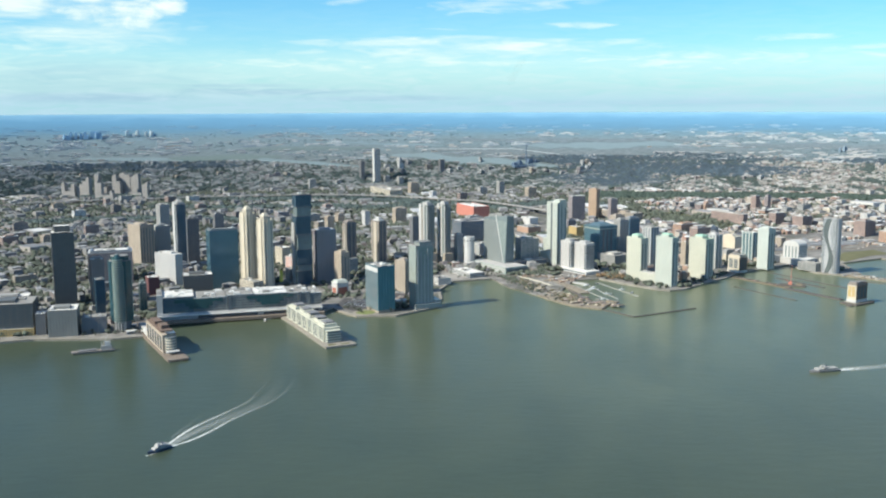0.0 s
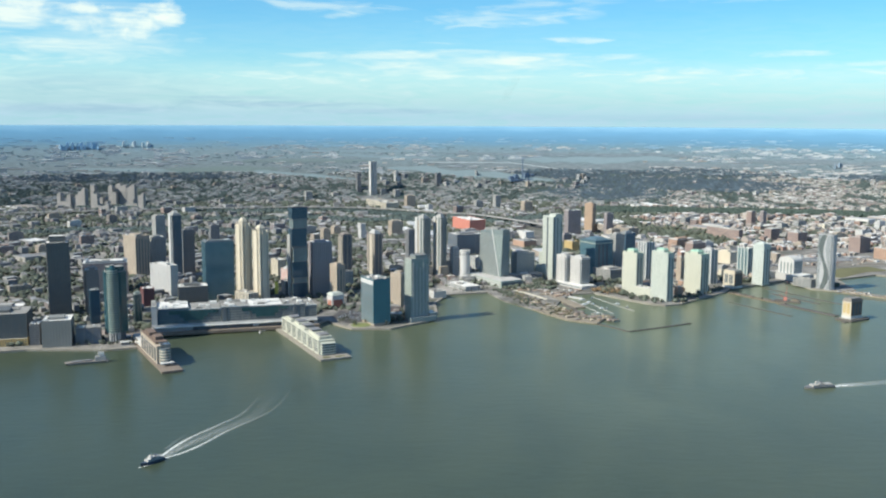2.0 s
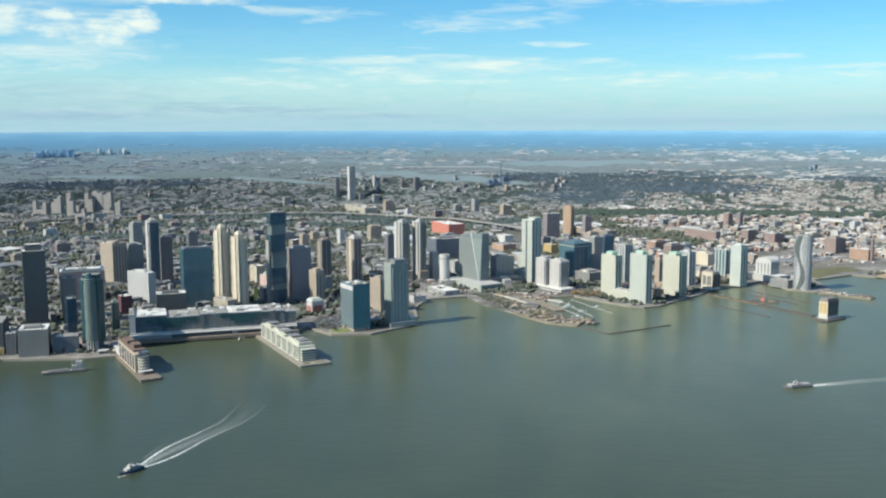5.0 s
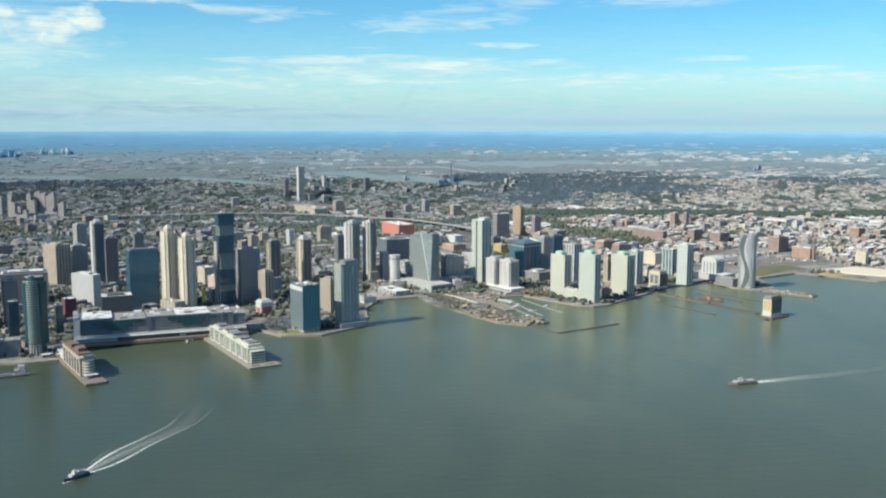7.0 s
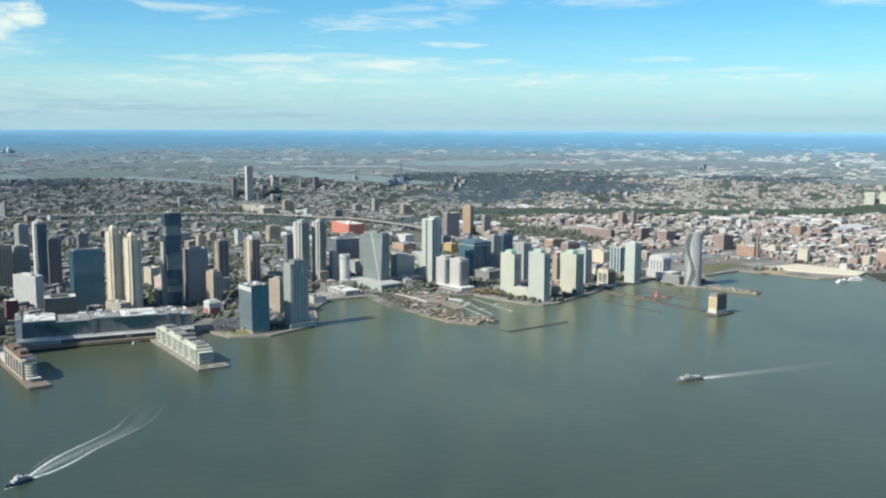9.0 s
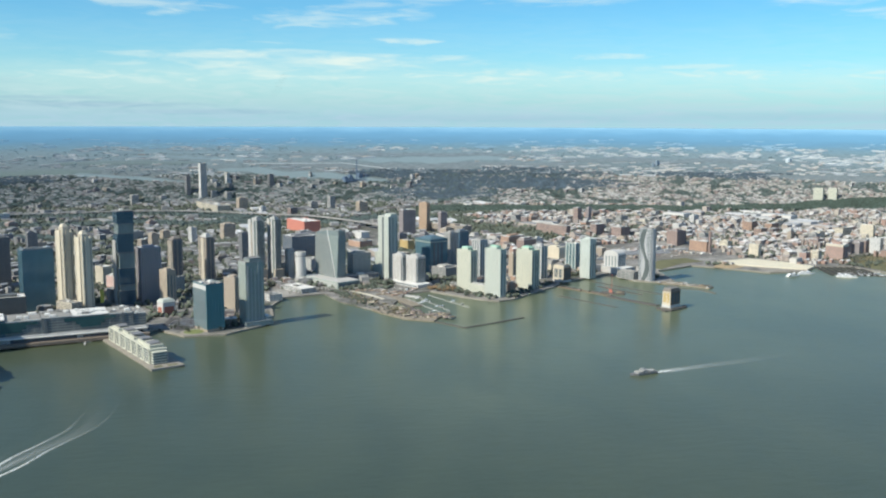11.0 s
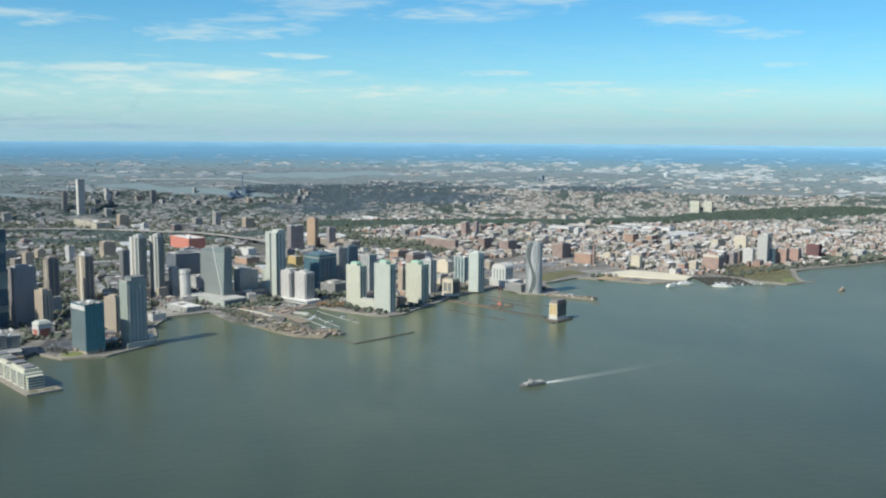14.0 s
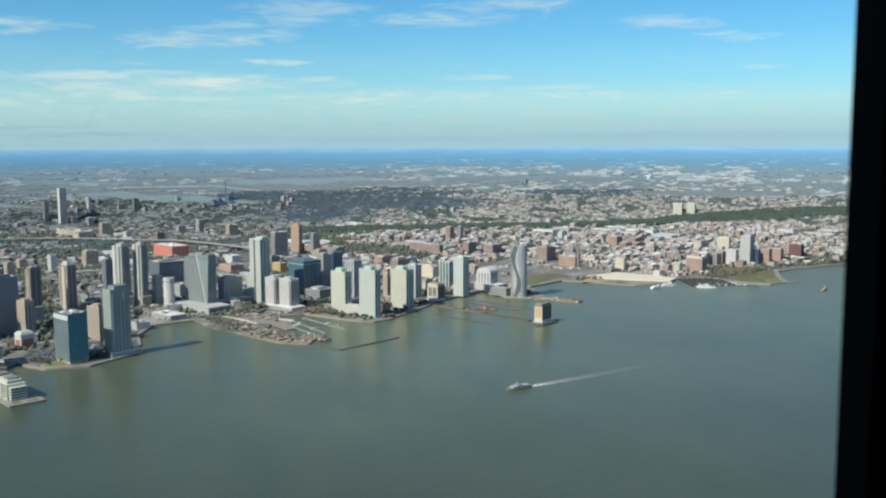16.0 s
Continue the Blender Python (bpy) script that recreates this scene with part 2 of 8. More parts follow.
glass_blue = material("blue_window_glass", (0.055, 0.125, 0.200), 0.12, 0.25, 0.06, spec=0.7, metal=0.25)
glass_teal = material("teal_window_glass", (0.055, 0.140, 0.180), 0.12, 0.25, 0.06, spec=0.7, metal=0.25)
glass_grey = material("grey_window_glass", (0.14, 0.165, 0.178), 0.14, 0.25, 0.08, spec=0.6)
glass_navy = material("navy_window_glass", (0.068, 0.112, 0.155), 0.10, 0.25, 0.06, spec=0.7, metal=0.2)
glass_sky = material("mid_blue_glass", (0.112, 0.212, 0.262), 0.14, 0.2, 0.05, spec=0.6, metal=0.2)
glass_mist = material("grey_green_glass", (0.175, 0.215, 0.222), 0.15, 0.25, 0.08, spec=0.6)
metal_blue = material("blue_metal_frame", (0.100, 0.165, 0.200), 0.4, 0.12, metal=0.2)
panel_green = material("pale_green_panel", (0.29, 0.335, 0.305), 0.65, 0.15, stain=0.2)
maroon = material("maroon_cladding", (0.150, 0.070, 0.070), 0.7, 0.2)
brick_bright = material("bright_red_brick", (0.34, 0.140, 0.105), 0.9, 0.2, fine=2.0)
roof_cream = material("cream_roof_sheet", (0.60, 0.56, 0.44), 0.8, 0.15, 0.03)
mown_green = material("mown_grass", (0.16, 0.19, 0.075), 0.95, 0.25, 0.05)
conc_beige = material("beige_concrete", (0.30, 0.29, 0.28), 0.8, 0.14, stain=0.3)
sign_yellow = material("yellow_sign_paint", (0.55, 0.52, 0.10), 0.6, 0.1)
frame_green = material("dark_green_frame", (0.165, 0.20, 0.192), 0.6, 0.15)
stone_black = material("black_green_stone", (0.105, 0.110, 0.108), 0.5, 0.15)
dock_ground = patchy_ground("dock_ground", [(0.28, (0.12, 0.108, 0.080)), (0.42, (0.195, 0.168, 0.130)), (0.52, (0.275, 0.245, 0.195)), (0.60, (0.16, 0.138, 0.105)), (0.70, (0.38, 0.35, 0.30))])
gravel = material("dark_gravel", (0.155, 0.150, 0.142), 0.95, 0.35, 0.03)
# Blue distance haze put into the wall colours
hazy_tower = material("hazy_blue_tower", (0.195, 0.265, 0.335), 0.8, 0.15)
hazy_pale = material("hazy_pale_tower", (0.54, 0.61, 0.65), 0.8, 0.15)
brown_brick = material("brown_brick", (0.150, 0.110, 0.090), 0.9, 0.25, fine=2.0)
ochre = material("ochre_louvre", (0.46, 0.33, 0.13), 0.7, 0.15, stain=0.3)
wave_glass = material("wave_window_glass", (0.105, 0.125, 0.128), 0.2, 0.2, 0.08, spec=0.5)
brick_salmon = material("salmon_brick", (0.37, 0.255, 0.22), 0.9, 0.2, fine=2.0)
brown_scrub = material("brown_scrub", (0.125, 0.115, 0.072), 0.95, 0.35, 0.02, island=0.8, fine=0.4)
brick_tan = material("tan_brick", (0.38, 0.28, 0.205), 0.9, 0.15, fine=2.0)
black_timber = material("black_timber", (0.045, 0.044, 0.043), 0.9, 0.3, 0.4)
sand = material("dry_sand", (0.31, 0.25, 0.165), 0.95, 0.25, 0.05)
slate_panel = material("slate_grey_panel", (0.205, 0.215, 0.21), 0.7, 0.15, stain=0.2)
glass_haze = material("pale_hazy_glass", (0.275, 0.30, 0.292), 0.15, 0.25, 0.08, spec=0.6)
brown_deck = material("brown_pier_deck", (0.185, 0.155, 0.130), 0.9, 0.3, 0.08)
glass_lagoon = material("lagoon_window_glass", (0.090, 0.215, 0.255), 0.14, 0.2, 0.05, spec=0.6, metal=0.2)
# Haze blue mixed into the colour of the power station
hazed_works = material("hazed_blue_grey_works", (0.105, 0.155, 0.225), 0.8, 0.2)
glass_deep = material("deep_teal_glass", (0.028, 0.072, 0.082), 0.12, 0.25, 0.06, spec=0.6)
black_paint = material("black_paint", (0.004, 0.004, 0.0045), 0.8, 0.1, 2.0, spec=0.1)
timber_dark = material("wet_timber", (0.105, 0.098, 0.090), 0.85, 0.3, 0.4)
soil_brown = material("bare_soil", (0.165, 0.142, 0.105), 0.95, 0.35, 0.02)
grass_green = material("grass", (0.125, 0.125, 0.065), 0.95, 0.35, 0.03)
asphalt = material("asphalt", (0.07, 0.07, 0.072), 0.9, 0.25, 0.05)
quay_stone = material("quay_stone", (0.25, 0.235, 0.205), 0.9, 0.3, 0.05)
hull_white = material("white_ship_paint", (0.62, 0.64, 0.66), 0.45, 0.08, 0.3)
hull_dark = material("navy_ship_paint", (0.05, 0.07, 0.11), 0.45, 0.1, 0.3)
foliage = material("foliage", (0.088, 0.104, 0.082), 0.9, 0.35, 0.02, island=0.9, fine=0.4)
autumn_foliage = material("autumn_foliage", (0.150, 0.105, 0.062), 0.9, 0.35, 0.02, island=0.8, fine=0.4)
boat_white = material("white_boat_paint", (0.70, 0.71, 0.72), 0.4, 0.08, 0.3)
# Far city walls, with the haze in their base colour
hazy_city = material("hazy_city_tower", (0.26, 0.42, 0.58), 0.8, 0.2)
# Leaves of far woods, blued by haze painted into their colour
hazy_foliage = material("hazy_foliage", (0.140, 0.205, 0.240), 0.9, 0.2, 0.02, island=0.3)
hazed_foliage = material("hazed_blue_green_foliage", (0.066, 0.096, 0.125), 0.9, 0.3, 0.02, island=0.6)
ridge_foliage = material("ridge_foliage", (0.050, 0.074, 0.062), 0.9, 0.3, 0.02, island=0.7)
# Green leaves with a little haze blue in the base colour
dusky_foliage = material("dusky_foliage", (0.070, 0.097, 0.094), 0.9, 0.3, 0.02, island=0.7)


def water_material():
    m = bpy.data.materials.new("river_water")
    m.use_nodes = True
    t = m.node_tree
    b = t.nodes["Principled BSDF"]
    co = t.nodes.new("ShaderNodeTexCoord").outputs["Object"]
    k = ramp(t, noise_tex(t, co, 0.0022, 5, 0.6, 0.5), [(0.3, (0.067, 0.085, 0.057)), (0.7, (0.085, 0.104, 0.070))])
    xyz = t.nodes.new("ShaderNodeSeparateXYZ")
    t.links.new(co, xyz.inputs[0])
    # Cloud shadow at left, brighter far shore, both put into the water colour
    shade_span = math_node(t, "ADD", math_node(t, "MULTIPLY", math_node(t, "MINIMUM", xyz.outputs[0], 300.0), 0.00047), math_node(t, "MULTIPLY", math_node(t, "MINIMUM", xyz.outputs[1], 1660.0), 0.00044))
    shade_span = math_node(t, "ADD", shade_span, math_node(t, "MULTIPLY", math_node(t, "SUBTRACT", noise_tex(t, co, 0.0011, 4, 0.6, 0.8), 0.5), 0.5))
    shade_tint = ramp(t, shade_span, [(0.10, (0.51, 0.59, 0.60)), (0.45, (0.67, 0.725, 0.71)), (0.60, (0.85, 0.865, 0.83)), (0.80, (1.25, 1.23, 1.17)), (1.0, (1.66, 1.62, 1.50))])
    streak = t.nodes.new("ShaderNodeMapping")
    streak.inputs["Rotation"].default_value, streak.inputs["Scale"].default_value = (0, 0, 0.25), (1.0, 0.45, 1.0)
    t.links.new(co, streak.inputs[0])
    murk = ramp(t, noise_tex(t, streak.outputs[0], 0.011, 6, 0.62, 1.2), [(0.32, (0.90, 0.92, 0.94)), (0.5, (1.0, 1.0, 1.0)), (0.68, (1.07, 1.05, 1.02))])
    t.links.new(mix_rgb(t, 1.0, mix_rgb(t, 1.0, k, shade_tint, "MULTIPLY"), murk, "MULTIPLY"), b.inputs["Base Color"])
    b.inputs["Roughness"].default_value, b.inputs["IOR"].default_value = 0.28, 1.33
    b.inputs["Specular IOR Level"].default_value = 0.42
    sw = t.nodes.new("ShaderNodeMapping")
    sw.inputs["Rotation"].default_value, sw.inputs["Scale"].default_value = (0, 0, 0.6), (1.0, 2.2, 1.0)
    t.links.new(co, sw.inputs[0])
    h = math_node(t, "ADD", noise_tex(t, sw.outputs[0], 0.035, 3), math_node(t, "MULTIPLY", noise_tex(t, sw.outputs[0], 0.28, 3), 0.35))
    bn = t.nodes.new("ShaderNodeBump")
    bn.inputs["Strength"].default_value, bn.inputs["Distance"].default_value = 0.26, 1.4
    t.links.new(h, bn.inputs["Height"])
    t.links.new(bn.outputs[0], b.inputs["Normal"])
    return m


def foam_material(name="wake_foam", gain=1.0):
    m = bpy.data.materials.new(name)
    m.use_nodes = True
    t = m.node_tree
    b = t.nodes["Principled BSDF"]
    b.inputs["Base Color"].default_value, b.inputs["Roughness"].default_value = (0.64, 0.68, 0.67, 1), 0.8
    uv = t.nodes.new("ShaderNodeUVMap").outputs[0]
    s = t.nodes.new("ShaderNodeSeparateXYZ")
    t.links.new(uv, s.inputs[0])
    along, across = s.outputs[0], s.outputs[1]
    co = t.nodes.new("ShaderNodeTexCoord").outputs["Object"]
    n = noise_tex(t, co, 0.3, 5, 0.75)
    n = math_node(t, "MULTIPLY", math_node(t, "SUBTRACT", n, 0.36, clamp=True), 3.4)
    side = math_node(t, "SUBTRACT", 1.0, math_node(t, "ABSOLUTE", math_node(t, "SUBTRACT", math_node(t, "MULTIPLY", across, 2.0), 1.0)), clamp=True)
    fade = math_node(t, "POWER", math_node(t, "SUBTRACT", 1.0, along, clamp=True), 2.5)
    a = math_node(t, "MULTIPLY", math_node(t, "MULTIPLY", fade, side), math_node(t, "MULTIPLY", n, 3.2 * gain), clamp=True)
    t.links.new(a, b.inputs["Alpha"])
    return m


def roofs_material(name, walls, roofs):
    """Small houses: each its own wall and roof colour."""
    m = bpy.data.materials.new(name)
    m.use_nodes = True
    t = m.node_tree
    b = t.nodes["Principled BSDF"]
    g = t.nodes.new("ShaderNodeNewGeometry")
    r = g.outputs["Random Per Island"]
    r2 = math_node(t, "FRACT", math_node(t, "MULTIPLY", r, 57.31))
    wall = ramp(t, r, walls, "CONSTANT")
    roof = ramp(t, r2, roofs, "CONSTANT")
    s = t.nodes.new("ShaderNodeSeparateXYZ")
    t.links.new(g.outputs["True Normal"], s.inputs[0])
    up = math_node(t, "GREATER_THAN", s.outputs[2], 0.5)
    col = mix_rgb(t, up, wall, roof)
    co = t.nodes.new("ShaderNodeTexCoord").outputs["Object"]
    n = noise_tex(t, co, 0.35, 3)
    k = math_node(t, "ADD", math_node(t, "MULTIPLY", n, 0.8), 0.6)
    t.links.new(mix_rgb(t, 1.0, col, combine(t, k, k, k), "MULTIPLY"), b.inputs["Base Color"])
    b.inputs["Roughness"].default_value = 0.9
    return m


def city_ground_material():
    """Streets, yards, gardens and bare lots."""
    m = bpy.data.materials.new("city_ground")
    m.use_nodes = True
    t = m.node_tree
    b = t.nodes["Principled BSDF"]
    co = t.nodes.new("ShaderNodeTexCoord").outputs["Object"]
    n1, n2 = noise_tex(t, co, 0.0045, 5, 0.6), noise_tex(t, co, 0.022, 5, 0.65)
    f = math_node(t, "ADD", math_node(t, "MULTIPLY", n1, 0.5), math_node(t, "MULTIPLY", n2, 0.5))
    col = ramp(t, f, [(0.38, (0.068, 0.080, 0.056)), (0.45, (0.115, 0.115, 0.105)), (0.52, (0.19, 0.185, 0.175)), (0.60, (0.29, 0.28, 0.26))])
    t.links.new(col, b.inputs["Base Color"])
    b.inputs["Roughness"].default_value = 0.95
    return m


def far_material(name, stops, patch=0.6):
    """The distance: haze put into the base colour by drop below the skyline, broken by streaks of fields and woods."""
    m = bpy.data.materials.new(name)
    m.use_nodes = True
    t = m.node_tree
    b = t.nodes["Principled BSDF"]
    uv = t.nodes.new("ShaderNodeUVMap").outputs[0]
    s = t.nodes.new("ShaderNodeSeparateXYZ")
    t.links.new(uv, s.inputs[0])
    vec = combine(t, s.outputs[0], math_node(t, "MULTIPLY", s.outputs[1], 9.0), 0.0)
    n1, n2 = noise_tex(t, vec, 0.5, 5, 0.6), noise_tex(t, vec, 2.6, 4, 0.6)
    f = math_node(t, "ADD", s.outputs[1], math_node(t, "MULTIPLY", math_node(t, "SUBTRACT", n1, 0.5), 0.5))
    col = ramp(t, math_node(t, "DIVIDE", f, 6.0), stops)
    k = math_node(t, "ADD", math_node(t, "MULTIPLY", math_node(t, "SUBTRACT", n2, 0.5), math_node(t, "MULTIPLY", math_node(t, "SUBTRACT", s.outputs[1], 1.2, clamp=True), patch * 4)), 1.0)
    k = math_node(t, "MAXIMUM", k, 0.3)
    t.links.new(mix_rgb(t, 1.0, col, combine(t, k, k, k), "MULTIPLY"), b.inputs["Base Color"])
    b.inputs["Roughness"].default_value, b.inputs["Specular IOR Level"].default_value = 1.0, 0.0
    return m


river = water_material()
foam = foam_material()
foam_thin = foam_material("thin_foam", 0.3)
foam_fleck = foam_material("broken_foam", 0.12)
city_ground = city_ground_material()
houses_pale = roofs_material("pale_houses", [(0.0, (0.34, 0.30, 0.27)), (0.25, (0.27, 0.195, 0.165)), (0.4, (0.44, 0.43, 0.41)), (0.6, (0.25, 0.22, 0.205)), (0.8, (0.38, 0.345, 0.305)), (0.92, (0.32, 0.22, 0.185))],
                              [(0.0, (0.57, 0.57, 0.565)), (0.28, (0.29, 0.285, 0.28)), (0.44, (0.80, 0.80, 0.785)), (0.72, (0.17, 0.17, 0.178)), (0.87, (0.35, 0.32, 0.29))])
houses_dull = roofs_material("dull_houses", [(0.0, (0.25, 0.25, 0.245)), (0.2, (0.21, 0.18, 0.175)), (0.4, (0.33, 0.33, 0.33)), (0.6, (0.19, 0.19, 0.195)), (0.8, (0.30, 0.29, 0.27))],
                              [(0.0, (0.25, 0.26, 0.27)), (0.3, (0.16, 0.17, 0.185)), (0.5, (0.32, 0.33, 0.335)), (0.74, (0.52, 0.53, 0.53)), (0.88, (0.24, 0.22, 0.21))])
# Dull house colours darkened to stand in for cloud shadow at left
houses_shaded = roofs_material("shaded_houses", [(0.0, (0.21, 0.21, 0.21)), (0.2, (0.18, 0.16, 0.158)), (0.4, (0.27, 0.275, 0.28)), (0.6, (0.16, 0.165, 0.17)), (0.8, (0.25, 0.245, 0.235))],
                              [(0.0, (0.20, 0.21, 0.22)), (0.35, (0.135, 0.145, 0.16)), (0.58, (0.26, 0.27, 0.28)), (0.80, (0.42, 0.43, 0.435)), (0.89, (0.20, 0.185, 0.18))])
sheds = roofs_material("shed_roofs", [(0.0, (0.42, 0.42, 0.42)), (0.5, (0.55, 0.54, 0.52)), (0.8, (0.34, 0.30, 0.27))],
                       [(0.0, (0.42, 0.44, 0.46)), (0.4, (0.60, 0.61, 0.62)), (0.6, (0.26, 0.27, 0.28))])
ridge_pale = roofs_material("pale_ridge_houses", [(0.0, (0.30, 0.29, 0.275)), (0.2, (0.22, 0.19, 0.18)), (0.3, (0.40, 0.40, 0.39)), (0.5, (0.20, 0.19, 0.185)), (0.8, (0.36, 0.34, 0.30)), (0.92, (0.26, 0.205, 0.19))],
                              [(0.0, (0.50, 0.50, 0.495)), (0.25, (0.18, 0.19, 0.20)), (0.5, (0.76, 0.76, 0.745)), (0.65, (0.13, 0.145, 0.155)), (0.85, (0.27, 0.25, 0.235))])
# Distance haze mixed into the wall and roof colours from here on
ridge_hazed = roofs_material("hazed_ridge_houses", [(0.0, (0.253, 0.266, 0.265)), (0.2, (0.213, 0.194, 0.198)), (0.4, (0.296, 0.313, 0.316)), (0.6, (0.198, 0.211, 0.217)), (0.8, (0.285, 0.293, 0.277))],
                              [(0.0, (0.19, 0.205, 0.215)), (0.35, (0.125, 0.145, 0.155)), (0.6, (0.245, 0.266, 0.277)), (0.82, (0.50, 0.52, 0.52)), (0.93, (0.206, 0.195, 0.19))])
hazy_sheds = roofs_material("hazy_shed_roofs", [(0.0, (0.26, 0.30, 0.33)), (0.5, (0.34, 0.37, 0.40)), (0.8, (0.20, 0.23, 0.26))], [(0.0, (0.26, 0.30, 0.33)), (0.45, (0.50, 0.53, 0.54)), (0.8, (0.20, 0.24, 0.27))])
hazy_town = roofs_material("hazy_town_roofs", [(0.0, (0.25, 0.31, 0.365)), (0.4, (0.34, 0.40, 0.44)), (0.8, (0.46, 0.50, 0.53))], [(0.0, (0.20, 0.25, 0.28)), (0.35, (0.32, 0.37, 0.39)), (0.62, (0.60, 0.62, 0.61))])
hazy_blue = roofs_material("hazed_blue_town_roofs", [(0.0, (0.26, 0.42, 0.56)), (0.5, (0.32, 0.46, 0.58)), (0.85, (0.42, 0.53, 0.61))], [(0.0, (0.20, 0.34, 0.46)), (0.6, (0.17, 0.31, 0.44)), (0.9, (0.36, 0.46, 0.54))])
# Blue haze thickening towards the skyline, held in these colour stops
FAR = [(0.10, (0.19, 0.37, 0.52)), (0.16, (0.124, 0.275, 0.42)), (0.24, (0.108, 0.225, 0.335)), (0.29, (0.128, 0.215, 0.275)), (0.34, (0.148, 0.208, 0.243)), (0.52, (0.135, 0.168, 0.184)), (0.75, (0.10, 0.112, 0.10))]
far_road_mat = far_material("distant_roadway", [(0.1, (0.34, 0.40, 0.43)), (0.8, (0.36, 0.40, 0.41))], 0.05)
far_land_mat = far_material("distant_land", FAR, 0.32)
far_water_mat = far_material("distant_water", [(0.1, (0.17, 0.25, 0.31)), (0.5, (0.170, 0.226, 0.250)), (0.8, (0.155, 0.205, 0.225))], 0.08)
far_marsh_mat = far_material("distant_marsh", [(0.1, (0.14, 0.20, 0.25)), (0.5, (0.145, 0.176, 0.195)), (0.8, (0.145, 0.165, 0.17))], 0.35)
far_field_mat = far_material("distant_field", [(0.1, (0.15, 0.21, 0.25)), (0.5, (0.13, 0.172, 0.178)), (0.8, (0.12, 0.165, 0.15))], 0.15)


# ---- mesh helpers ----
from mathutils.geometry import tessellate_polygon

class Build:
    """Gathers vertices and faces for one mesh."""

    def __init__(self):
        self.v, self.f = [], []

    def box(self, x0, x1, y0, y1, z0, z1):
        n = len(self.v)
        self.v += [(x0, y0, z0), (x1, y0, z0), (x1, y1, z0), (x0, y1, z0), (x0, y0, z1), (x1, y0, z1), (x1, y1, z1), (x0, y1, z1)]
        self.f += [tuple(n + i for i in q) for q in ((0, 3, 2, 1), (4, 5, 6, 7), (0, 1, 5, 4), (1, 2, 6, 5), (2, 3, 7, 6), (3, 0, 4, 7))]
        return self

    def prism(self, ring, z0, z1, top=1.0, shift=(0, 0)):
        """A closed prism on a ring of plan points, its top scaled about its middle and moved."""
        n, k = len(self.v), len(ring)
        cx, cy = sum(p[0] for p in ring) / k, sum(p[1] for p in ring) / k
        self.v += [(p[0], p[1], z0) for p in ring]
        self.v += [(cx + (p[0] - cx) * top + shift[0], cy + (p[1] - cy) * top + shift[1], z1) for p in ring]
        self.f += [tuple(n + i for i in range(k - 1, -1, -1)), tuple(n + k + i for i in range(k))]
        self.f += [(n + i, n + (i + 1) % k, n + k + (i + 1) % k, n + k + i) for i in range(k)]
        return self

    def loft(self, rings):
        """A skin over rings of equal count, (x, y, z) points, closed at both ends."""
        n, k = len(self.v), len(rings[0])
        for r in rings:
            self.v += list(r)
        for j in range(len(rings) - 1):
            for i in range(k):
                a, b = n + j * k + i, n + j * k + (i + 1) % k
                self.f.append((a, b, b + k, a + k))
        self.f += [tuple(n + i for i in range(k - 1, -1, -1)), tuple(n + (len(rings) - 1) * k + i for i in range(k))]
        return self

    def mesh(self, name):
        m = bpy.data.meshes.new(name)
        m.from_pydata(self.v, [], self.f)
        m.update()
        return m


def oval(rx, ry, n=20, cx=0.0, cy=0.0, a0=0.0):
    return [(cx + rx * math.cos(a0 + 2 * math.pi * i / n), cy + ry * math.sin(a0 + 2 * math.pi * i / n)) for i in range(n)]


def part(name, build, mat, parent, label=""):
    me = build.mesh(name)
    me.materials.append(mat)
    ob = new(name, me)
    ob.parent = parent
    if label:
        tagged(ob, label)
    return ob


def squeeze(x, y, z):
    """Land past 4.3 km drawn in towards the eye along its own line of sight, to fit within view range."""
    far = math.hypot(x, y)
    if far <= 4300:
        return x, y, z
    s = (4300 + 600 * (1 - 4300 / far)) / far
    return x * s, y * s, EYE + (z - EYE) * s


def thing(name, label, category, x, y, brg, z=3.0, group="", kind=""):
    """An Empty at a thing's base: local x runs along the bearing, local y to its left."""
    e = new(name)
    far = math.hypot(x, y)
    px, py, pz = squeeze(x, y, z)
    s = math.hypot(px, py) / far
    e.matrix_world = Matrix.Translation((px, py, pz)) @ Matrix.Rotation(radians(90 - brg), 4, "Z") @ Matrix.Diagonal((s, s, s, 1))
    e.empty_display_size = 1
    return tagged(e, label, category, group, kind)


